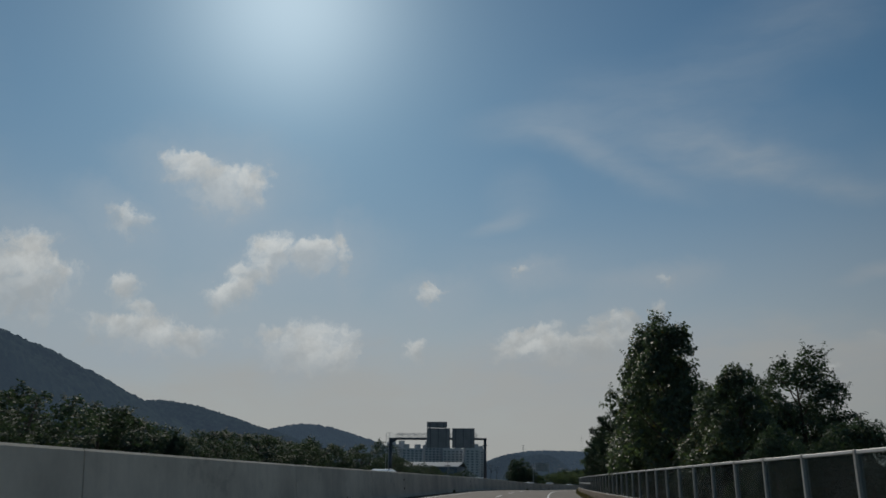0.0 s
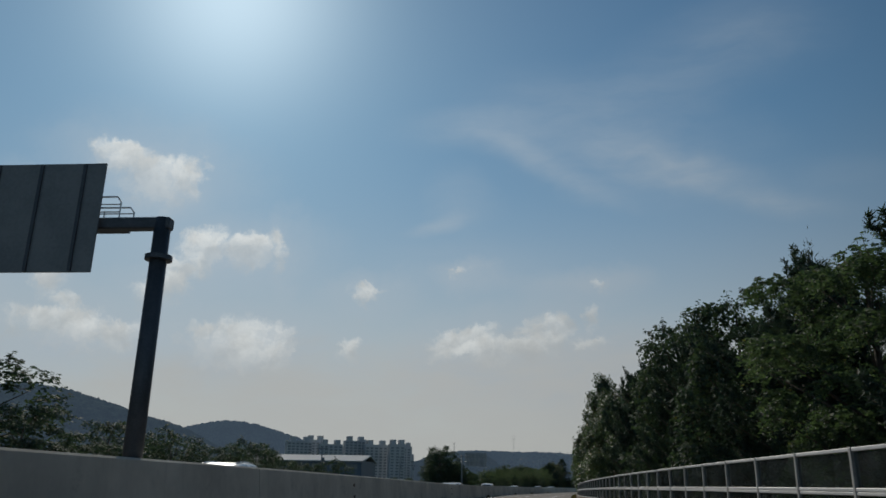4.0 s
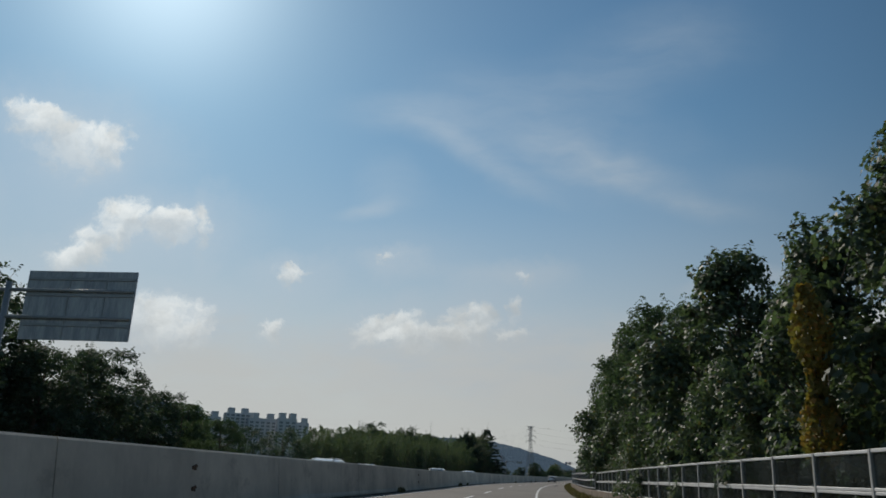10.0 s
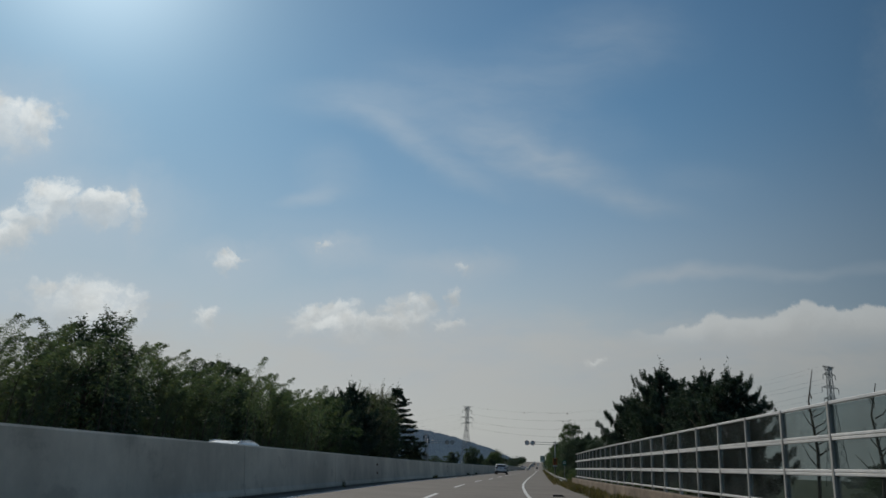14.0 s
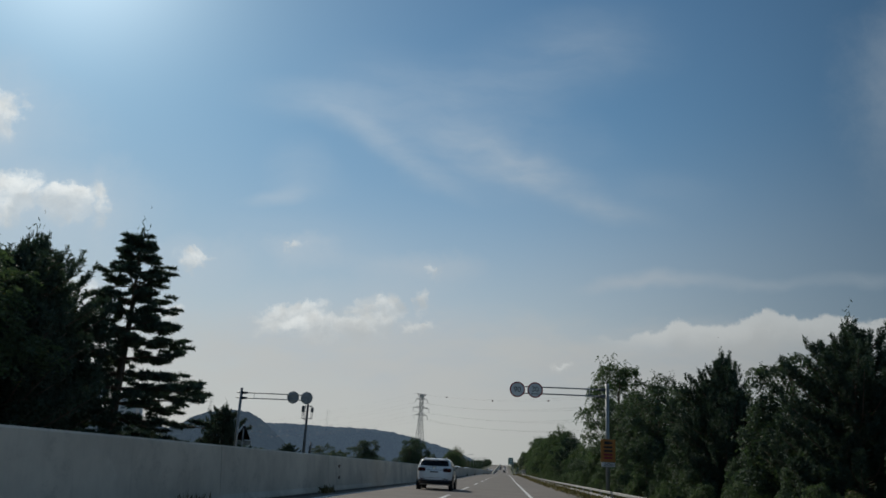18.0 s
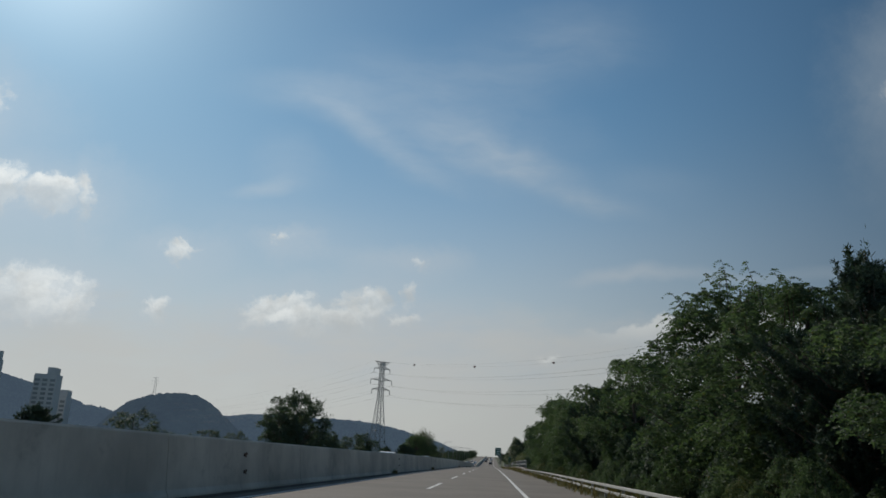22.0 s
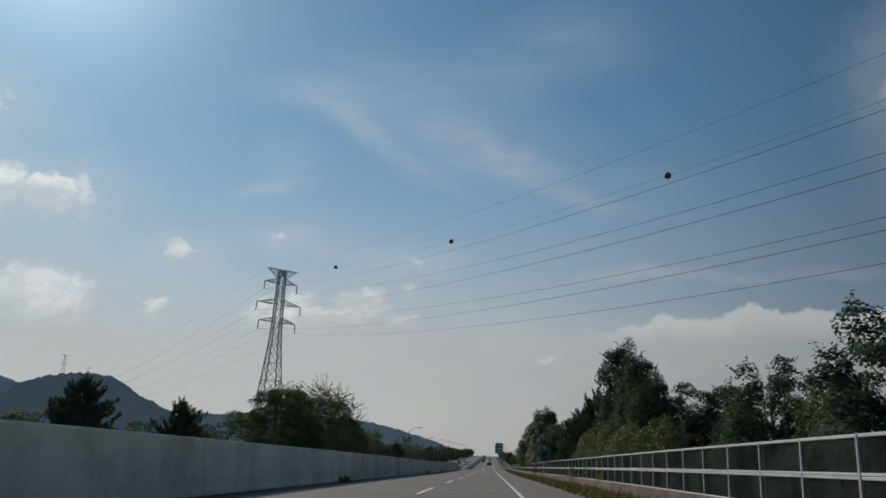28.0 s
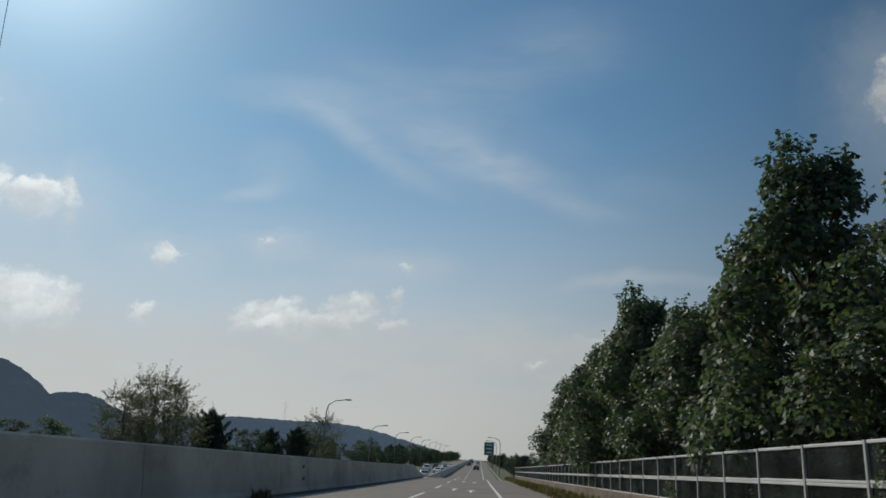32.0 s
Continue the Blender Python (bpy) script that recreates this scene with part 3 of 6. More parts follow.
child("barrier_segment", sweep("barrier_segment", steps(780, 2400, 20), PROFILE, CONCRETE, closed=True), median)

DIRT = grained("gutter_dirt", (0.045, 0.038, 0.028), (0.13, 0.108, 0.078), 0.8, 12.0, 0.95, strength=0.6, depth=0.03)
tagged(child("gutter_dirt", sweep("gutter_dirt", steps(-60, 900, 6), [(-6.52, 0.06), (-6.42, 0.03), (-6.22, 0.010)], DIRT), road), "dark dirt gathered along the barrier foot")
# paired rusty anchor sockets in the barrier face
RUST = grained("rusty_iron", (0.06, 0.042, 0.032), (0.20, 0.12, 0.075), 6.0, 40.0, 0.85)
socket = bmesh.new()
add_pipe(socket, [(0.02, 0.075 * math.cos(k * math.tau / 12) + 0.03, 0.06 * math.sin(k * math.tau / 12)) for k in range(11)], [0.012] * 11, 5)
add_box(socket, -0.02, 0.03, -0.11, -0.03, -0.05, 0.035, 0.01)
add_box(socket, -0.02, 0.012, -0.03, 0.09, -0.045, 0.045, 0.006)
socket = shared("anchor_socket", socket, RUST)
for k in range(-11, 9):
    for h in (0.54, 1.0):
        child("anchor_socket", socket, median, stand(422 + 37.7 * k, -6.585 + (0.04 if h < 0.8 else 0.0), h))

# ---------------------------------------------------------------- trees
LOBED = ((0.0, -0.5), (0.30, -0.42), (0.52, -0.05), (0.26, 0.02), (0.40, 0.36), (0.12, 0.24), (0.0, 0.55), (-0.12, 0.24), (-0.40, 0.36), (-0.26, 0.02), (-0.52, -0.05), (-0.30, -0.42))
BLADE = ((0.0, -0.5), (0.5, -0.08), (0.0, 0.5), (-0.5, -0.08))


def leaf_mesh(name, centres, size, mat, stretch=1.6, droop=0.0, seed=1, narrow=0.5, out=None, face=None, outline=BLADE):
    """Cupped leaf blades, one at each centre; out pulls the way they point, face the way they turn up."""
    g = np.random.default_rng(seed)
    c = np.asarray(centres, dtype=float)
    n = len(c)
    d = g.normal(size=(n, 3))
    if out is not None:
        d += out
    d[:, 2] -= droop
    if face is None:
        d /= np.linalg.norm(d, axis=1)[:, None]
        f = np.cross(d, g.normal(size=(n, 3)))
    else:
        f = face + 0.45 * g.normal(size=(n, 3))
        f /= np.linalg.norm(f, axis=1)[:, None] + 1e-9
        d -= f * np.sum(d * f, axis=1)[:, None]
        d /= np.linalg.norm(d, axis=1)[:, None] + 1e-9
    f /= np.linalg.norm(f, axis=1)[:, None] + 1e-9
    e = np.cross(d, f)
    ln = (size * stretch * g.uniform(0.65, 1.35, n))[:, None]
    wd = (size * narrow * 2 * g.uniform(0.7, 1.3, n))[:, None]
    m = len(outline)
    v = np.empty((n, m, 3))
    for k, (x, y) in enumerate(outline):
        v[:, k] = c + e * wd * x + d * ln * y + f * (wd * 0.35 * abs(x) - ln * 0.12 * y * y)
    me = bpy.data.meshes.new(name)
    me.vertices.add(m * n)
    me.vertices.foreach_set("co", v.reshape(-1))
    me.loops.add(m * n)
    me.loops.foreach_set("vertex_index", np.arange(m * n, dtype=np.int32))
    me.polygons.add(n)
    me.polygons.foreach_set("loop_start", np.arange(0, m * n, m, dtype=np.int32))
    me.update(calc_edges=True)
    me.materials.append(mat)
    return me


def limbs(path_list, sides=6):
    """Tapered limbs: each a list of (point, radius)."""
    bm = bmesh.new()
    for pts in path_list:
        add_pipe(bm, [p for p, _ in pts], [r for _, r in pts], sides)
    return bm


def shell_of(g, lobes, per, fill=0.45):
    """Leaf places and facings over the lobes of a crown: most on the outside of each, a few within."""
    pts, face = [], []
    for c, r, tall in lobes:
        k = max(8, int(per * r * r))
        q = g.normal(size=(k, 3))
        q /= np.linalg.norm(q, axis=1)[:, None]
        q[:, 2] = np.where(q[:, 2] < -0.35, -q[:, 2], q[:, 2])
        depth = (1 - fill * g.uniform(0, 1, k) ** 2.2) * (1 + 0.16 * np.sin(5 * q[:, 0] + 7 * q[:, 2] + c[0] * 9) * np.cos(6 * q[:, 1] + c[2] * 5))
        pts.append(np.array(c) + q * depth[:, None] * r * np.array((1, 1, tall)))
        face.append(q * 0.75 + np.array((0, 0, 0.55)))
    return pts, face


def add_shoots(g, lobes, pts, face, wood, each, reach, step, size):
    """Leafy twigs that break the outline of every lobe."""
    for c, r, tall in lobes:
        for _ in range(each):
            w = g.normal(size=3) + np.array((0, 0, 0.7))
            w /= np.linalg.norm(w)
            root = np.array(c) + w * r * np.array((1, 1, tall)) * 0.8
            ln = reach * g.uniform(0.5, 1.3)
            tip = root + (w + np.array((0, 0, 0.35))) * ln
            wood.append([(tuple(np.array(c) + 0.2 * w), 0.018), (tuple(root), 0.012), (tuple(tip), 0.005)])
            for q in np.arange(0.1, 1.05, step):
                for _ in range(2):
                    pts.append((root + (tip - root) * q + g.normal(0, size * 0.55, 3))[None])
                    face.append((w * 0.6 + np.array((0, 0, 0.6)))[None])


SHAPE = {
    # foot of the crown, its top, half width, how many lobes, size of a lobe, its height over width
    "plane": (0.9, 9.3, 2.9, 62, 0.98, 1.15), "round": (1.4, 9.2, 5.4, 84, 1.15, 0.85), "locust": (1.2, 9.0, 3.2, 46, 0.95, 0.8), "dark": (0.8, 9.4, 3.1, 62, 0.95, 1.0),
    "shrub": (0.3, 8.6, 5.6, 46, 1.5, 0.9), "brush": (0.2, 8.8, 5.6, 54, 1.6, 0.95), "gold": (0.2, 8.6, 5.6, 46, 1.5, 1.0), "column": (0.4, 9.4, 1.6, 84, 0.62, 1.7), "vine": (0.1, 9.0, 4.8, 50, 1.5, 0.9),
    "far": (0.5, 9.4, 4.0, 44, 1.25, 1.0), "wispy": (0.4, 8.6, 3.2, 30, 0.9, 1.3)}
LEAVES = {
    # leaves per square metre of lobe, leaf size, length, width, droop
    "plane": (360, 0.165, 1.12, 0.56, 0.3), "round": (190, 0.16, 1.7, 0.42, 0.5), "dark": (430, 0.138, 1.5, 0.45, 0.3), "shrub": (120, 0.21, 1.6, 0.42, 0.2), "brush": (115, 0.24, 1.5, 0.45, 0.3), "gold": (120, 0.20, 1.7, 0.36, 0.2),
    "column": (620, 0.125, 1.5, 0.45, -0.4), "vine": (120, 0.23, 1.15, 0.55, 0.6), "far": (120, 0.19, 1.5, 0.5, 0.2), "wispy": (130, 0.12, 1.9, 0.28, -0.3)}


def tree_parts(kind, seed):
    """Trunk mesh, crown mesh of a tree ten metres tall."""
    g = np.random.default_rng(seed)
    wood, lobes = [], []
    if kind in SHAPE:
        base, top, wide, n, size, tall = SHAPE[kind]
        lean = g.normal(0, 0.25, 2)
        wood.append([((0, 0, -0.3), 0.22), ((0.02, 0.03, 2.5), 0.17), ((lean[0], lean[1], 6.0), 0.10), ((lean[0] * 1.5, lean[1] * 1.5, 9.0), 0.03)])
        for k in range(n):
            f = (k + 0.5) / n
            if kind == "plane":
                r = wide * (0.5 + 0.55 * math.sin(math.pi * min(1, f * 0.75 + 0.24))) * (1 - 0.48 * f ** 3.0)
            elif kind in ("shrub", "brush", "gold", "vine"):
                r = wide * math.cos(f * math.pi / 2) ** 0.55
            elif kind == "round":
                r = wide * math.sin(math.pi * (0.14 + 0.78 * f)) ** 0.75
            else:
                r = wide * math.sin(math.pi * (0.17 + 0.74 * f)) ** 0.7
            r *= 1 + 0.22 * math.sin(5.1 * f + seed) * (kind in ("plane", "dark", "locust", "far"))
            a = k * 2.399 + g.normal(0, 0.4)
            q = max(0.0, r * (0.30 + 0.72 * g.uniform() ** 0.55))
            s = size * g.uniform(0.6, 1.25) * (1.1 - 0.35 * f)
            c = (lean[0] * f + q * math.cos(a), lean[1] * f + q * math.sin(a), base + (top - base) * f + g.normal(0, 0.3))
            lobes.append((c, s, tall * g.uniform(0.8, 1.25)))
            if k % 2 == 0 and kind not in ("shrub", "brush", "gold", "vine"):
                h = max(0.8, c[2] - 1.2 - 0.3 * q)
                wood.append([((lean[0] * h / 9, lean[1] * h / 9, h), 0.065 * (1.2 - 0.7 * f)), (((c[0] + lean[0] * f) / 2, (c[1] + lean[1] * f) / 2, (h + c[2]) / 2 - 0.1), 0.04), (c, 0.015)])
        if kind == "locust":
            # paired drooping leaflets along every leaf stalk, and young shoots above the crown
            roots, ways = [], []
            for c, r, t in lobes:
                m = int(125 * r * r) + 14
                q = g.normal(size=(m, 3))
                q /= np.linalg.norm(q, axis=1)[:, None]
                q[:, 2] = np.where(q[:, 2] < -0.3, -q[:, 2], q[:, 2])
                roots.append(np.array(c) + q * r * g.uniform(0.45, 1.08, m)[:, None] * np.array((1, 1, t)))
                ways.append(q + np.array((0, 0, 0.1)) + 0.5 * g.normal(size=(m, 3)))
            for k in range(12):
                a, r = g.uniform(0, math.tau), g.uniform(0.2, 2.4)
                foot = np.array((r * math.cos(a), r * math.sin(a), 8.7 - 0.6 * r))
                ln, bow = g.uniform(0.9, 2.0), g.normal(0, 0.3, 2)
                wood.append([(tuple(foot - np.array((0, 0, 0.8))), 0.022), (tuple(foot + np.array((bow[0] * 0.3, bow[1] * 0.3, ln * 0.55))), 0.014), (tuple(foot + np.array((bow[0], bow[1], ln))), 0.006)])
                for j in range(9):
                    q = 0.2 + 0.8 * j / 8
                    b = j * 2.2 + k
                    roots.append((foot + np.array((bow[0] * q * q, bow[1] * q * q, ln * q)))[None])
                    ways.append(np.array((math.cos(b), math.sin(b), 0.35))[None])
            roots, ways = np.concatenate(roots), np.concatenate(ways)
            ways /= np.linalg.norm(ways, axis=1)[:, None]
            side = np.cross(ways, np.array((0, 0, 1.0)))
            side /= np.linalg.norm(side, axis=1)[:, None] + 1e-6
            pts, outs, face = [], [], []
            for i in range(6):
                for w in (-1, 1):
                    stem = roots + ways * (0.05 + 0.075 * i) + np.array((0, 0, -0.012 * i * i))
                    pts.append(stem + side * w * 0.055)
                    outs.append(side * w * 4 + ways * 1.5 + np.array((0, 0, -0.8)))
                    face.append(np.cross(side, ways) * -1.0 + np.array((0, 0, 1.0)) + 0.2 * g.normal(size=ways.shape))
            crown = leaf_mesh("crown", np.concatenate(pts), 0.074, LEAF_AIRY, 1.9, 0.0, seed, 0.42, np.concatenate(outs), np.concatenate(face))
        else:
            per, leaf, stretch, narrow, droop = LEAVES[kind]
            pts, face = shell_of(g, lobes, per)
            if kind in ("plane", "dark", "column", "round", "far"):
                add_shoots(g, lobes[len(lobes) // 4:], pts, face, wood, 4 if kind != "column" else 1, 0.5, 0.17, leaf)
            if kind == "wispy":
                add_shoots(g, lobes, pts, face, wood, 14, 1.1, 0.08, leaf)
            mat = {"plane": LEAF_PLANE, "vine": LEAF_PLANE, "gold": LEAF_MOSS, "shrub": LEAF_AIRY, "wispy": LEAF_PALE}.get(kind, LEAF_DARK)
            crown = leaf_mesh("crown", np.concatenate(pts), leaf, mat, stretch, droop, seed, narrow, None, np.concatenate(face), LOBED if kind == "plane" else BLADE)
    elif kind in ("pine", "spruce"):
        wood.append([((0, 0, -0.3), 0.22), ((0.05, 0, 3), 0.17), ((0.0, 0.08, 7), 0.09), ((0, 0, 10.0), 0.02)])
        pts, outs = [], []
        pine = kind == "pine"
        rows, arms = (13, 9) if pine else (15, 8)
        for k in range(rows):
            f = k / (rows - 1)
            z = 1.0 + (7.6 if pine else 8.4) * f
            reach = 3.1 * (1 - f ** 2.2) ** 0.75 + 0.55 if pine else 3.9 * (1 - f) ** 0.85 + 0.25
            for j in range(arms):
                if g.uniform() < 0.08:
                    continue
                a = math.tau * j / arms + k * 0.9 + g.normal(0, 0.3)
                l = reach * g.uniform(0.5, 1.15)
                lift = 0.5 * l if pine else (-0.10 + 0.25 * f) * l
                tip = np.array((l * math.cos(a), l * math.sin(a), z + lift + g.normal(0, 0.35 if pine else 0.15)))
                root = np.array((0, 0, z + (g.normal(0, 0.3) if pine else 0.0)))
                mid = (root + tip) / 2 + np.array((0, 0, -0.16 * l if pine else 0.02 * l))
                wood.append([(tuple(root), 0.055 * (1.15 - f)), (tuple(mid), 0.035), (tuple(tip), 0.012)])
                m = max(4, int(l * (6.2 if pine else 4.8)))
                for i in range(m):
                    q = 0.22 + 0.80 * (i + 0.5) / m
                    p = root * (1 - q) ** 2 + 2 * mid * q * (1 - q) + tip * q * q
                    side = np.array((-math.sin(a), math.cos(a), 0)) * g.normal(0, (0.26 if pine else 0.24) * l * (1.1 - q) + 0.10)
                    c = p + side + np.array((0, 0, g.normal(0.06, 0.10)))
                    b = 54 if pine else 96
                    way = np.array((0.28 * math.cos(a), 0.28 * math.sin(a), 1.0)) if pine else np.array((0.9 * math.cos(a), 0.9 * math.sin(a), 0.0))
                    dirs = g.normal(size=(b, 3)) * (1, 1, 0.8 if pine else 0.45) + way * 0.8
                    dirs /= np.linalg.norm(dirs, axis=1)[:, None]
                    ln = g.uniform(0.0, g.uniform(0.35, 0.75) if pine else 0.4, b)
                    axis = way / np.linalg.norm(way)
                    pts.append(c + axis * ln[:, None] + dirs * (0.10 if pine else 0.09))
                    outs.append(dirs * 2.4)
        top = g.normal(size=(120, 3)) * np.array((0.10, 0.10, 0.42)) + np.array((0, 0, 9.6))
        pts.append(top)
        outs.append(np.tile((0, 0, 2.0), (120, 1)))
        crown = leaf_mesh("crown", np.concatenate(pts), 0.25, NEEDLE, 1.0, 0.0, seed, 0.095, np.concatenate(outs))
    else:
        # bamboo: canes that arch over to all sides with hanging sprays of narrow leaves
        pts, outs = [], []
        for k in range(72):
            x, y = g.normal(0, 1.9, 2)
            h = g.uniform(6.6, 10.4)
            a, bend = g.normal(1.3, 0.9), g.uniform(0.8, 2.4)
            cane = [((x + bend * math.cos(a) * q ** 3, y + bend * math.sin(a) * q ** 3, h * (q - 0.11 * q ** 5)), 0.035 * (1.06 - q)) for q in (0, 0.3, 0.55, 0.75, 0.9, 1.0)]
            wood.append(cane)
            m = 470
            q = g.uniform(0.08, 1.0, m) ** 0.62 * 1.04
            c = np.stack((x + bend * math.cos(a) * q ** 3, y + bend * math.sin(a) * q ** 3, h * (q - 0.11 * q ** 5)), 1)
            pts.append(c + g.normal(size=(m, 3)) * np.array((0.55, 0.55, 0.25)) * (1.16 - q)[:, None] + np.array((0, 0, -0.1)))
            outs.append(np.stack((1.7 * math.cos(a) * q + g.normal(0, 0.6, m), 1.7 * math.sin(a) * q + g.normal(0, 0.6, m), 0.4 - 0.6 * q), 1))
        crown = leaf_mesh("crown", np.concatenate(pts), 0.105, LEAF_BAMBOO, 2.5, 0.3, seed, 0.19, np.concatenate(outs))
    bm = limbs(wood, 5)
    trunk = bpy.data.meshes.new("trunk")
    bm.to_mesh(trunk)
    bm.free()
    trunk.materials.append(BARK)
    trunk.shade_smooth()
    return trunk, crown


TREE_WORDS = {
    "plane": ("broadleaf_tree", "tall plane tree with large green leaves, a few yellowing", "tree"),
    "round": ("broadleaf_tree", "dense dark round-crowned broadleaf tree behind the barrier", "tree"),
    "locust": ("locust_tree", "airy locust tree with small green leaflets beside the road", "tree"),
    "dark": ("broadleaf_tree", "dark green roadside broadleaf tree with a full crown", "tree"),
    "shrub": ("shrub", "low spreading green roadside bush on the verge", "bush"),
    "brush": ("thicket", "dense dark thicket crowding behind the roadside barrier", "thicket"),
    "column": ("columnar_tree", "slender upright dark green tree with pointed tips", "tree"),
    "gold": ("weedy_bush", "yellowing weedy bush beside the guardrail", "bush"),
    "vine": ("vine_mound", "mound of creeping vine grown over roadside bushes", "vine"),
    "far": ("verge_tree", "distant dark green tree beyond the opposite carriageway", "tree"),
    "pine": ("pine_tree", "dark green pine with upswept needle tufts", "pine tree"),
    "spruce": ("conifer_tree", "tall tapering dark conifer with level branches", "conifer"),
    "wispy": ("willow_bush", "pale wispy bush with upright feathery shoots", "bush"),
    "bamboo": ("bamboo_stand", "feathery stand of arching green bamboo", "bamboo"),
}
PROTO = {}


VARIANTS = {"plane": 3, "dark": 3, "locust": 3, "pine": 2, "shrub": 2, "brush": 2, "far": 2, "bamboo": 2}
planted = collections.Counter()


def plant(kind, s, d, h, wide=1.0, turn=None):
    """A tree h metres tall; the first of each kind and variant is built, the rest copy it."""
    key = (kind, planted[kind] % VARIANTS.get(kind, 1))
    planted[kind] += 1
    variant = key[1]
    turn = rng.uniform(0, 360) if turn is None else turn
    turn = turn / 9 - 20 if kind == "bamboo" else turn
    if key not in PROTO:
        trunk, crown = tree_parts(kind, 11 + 7 * variant + sum(map(ord, kind)))
        name, label, cat = TREE_WORDS[kind]
        ob = thing(name, label, cat, "roadside " + cat + "s")
        wood = child({"bamboo": "cane", "brush": "stem_cluster", "shrub": "stem_cluster", "gold": "stem_cluster", "vine": "stem_cluster"}.get(kind, "trunk"), trunk, ob)
        if kind in ("bamboo", "brush", "shrub", "gold", "vine"):
            tagged(wood, kind="stuff")
        child("crown", crown, ob)
        PROTO[key] = ob
        ob.matrix_basis = stand(s, d, -0.05, turn, h / 10.5, h / 10.5 * wide)
        return ob
    ob = PROTO[key]
    sx, _, sz = ob.scale
    return copy_thing(ob, stand(s, d, -0.05, turn, h / 10.5 / sz, h / 10.5 * wide / sx))


# right side, near row: kind, place along, distance out, height, breadth
RIGHT_A = [("plane", 29, 8.0, 5.5, 1.0), ("plane", 33, 8.6, 5.2, 1.0), ("plane", 41, 8.0, 9.7, 0.9), ("plane", 47, 8.6, 8.6, 1.0), ("plane", 51.5, 8.4, 12.0, 0.72), ("pine", 59, 8.0, 7.6, 1.2), ("pine", 64, 8.6, 7.0, 1.2), ("dark", 68, 8.0, 7.2, 1.1), ("dark", 74, 8.4, 7.6, 1.1), ("pine", 79, 8.2, 5.9, 1.1),
           ("pine", 87, 8.0, 7.0, 1.1), ("dark", 92, 8.6, 6.2, 1.1), ("pine", 97, 8.0, 7.2, 1.1), ("locust", 102, 7.6, 6.4, 1.1), ("pine", 107, 8.4, 7.8, 1.0), ("dark", 114, 8.4, 8.2, 1.0), ("pine", 119, 8.0, 8.2, 0.9), ("dark", 124, 8.2, 9.4, 1.0), ("pine", 134.5, 8.0, 9.2, 0.9), ("dark", 139, 8.6, 7.6, 1.0), ("plane", 147.5, 8.0, 7.6, 1.0),
           ("plane", 153, 8.0, 9.2, 1.0), ("plane", 160, 8.2, 9.4, 0.95), ("plane", 166, 8.4, 10.6, 0.95), ("plane", 171, 8.0, 13.2, 0.66), ("locust", 181, 7.8, 10.4, 0.95), ("locust", 186, 8.0, 9.4, 0.95)]
RIGHT_B = [("plane", 191, 8.0, 11.2, 0.9), ("plane", 195.5, 8.2, 10.6, 0.85), ("plane", 200, 8.0, 9.4, 0.9), ("plane", 206, 8.6, 7.8, 0.9), ("plane", 211, 8.0, 6.7, 1.0), ("plane", 226, 8.2, 8.2, 0.75), ("plane", 230, 8.2, 8.6, 0.85), ("plane", 234, 7.8, 7.2, 0.9), ("plane", 244, 8.2, 9.6, 1.0), ("dark", 249, 8.6, 8.0, 1.1),
           ("locust", 254.5, 7.9, 10.8, 0.85), ("plane", 260, 8.2, 9.0, 1.0), ("plane", 270, 8.0, 11.4, 0.85), ("plane", 275.5, 8.0, 10.6, 0.85), ("locust", 280.5, 8.0, 8.8, 0.75), ("locust", 285, 7.8, 4.8, 0.7),
           ("pine", 329, 8.0, 4.9, 1.1), ("pine", 333.5, 8.4, 5.4, 1.1), ("pine", 340, 8.0, 6.5, 1.0), ("pine", 345, 8.6, 6.0, 1.0), ("pine", 350, 8.0, 6.0, 1.0), ("shrub", 362, 8.2, 3.0, 0.9), ("shrub", 370, 8.4, 3.2, 0.9),
           ("dark", 378, 8.4, 4.2, 1.1), ("dark", 383, 8.2, 4.3, 1.1), ("pine", 388.5, 8.0, 5.4, 1.0), ("dark", 394, 8.4, 4.8, 1.1), ("pine", 398, 8.2, 5.2, 1.0), ("pine", 402, 8.6, 5.0, 1.1), ("pine", 407, 8.2, 5.2, 1.0), ("dark", 411, 8.4, 4.8, 1.1), ("pine", 417, 8.0, 5.9, 0.9), ("dark", 422, 8.4, 5.2, 1.1)]
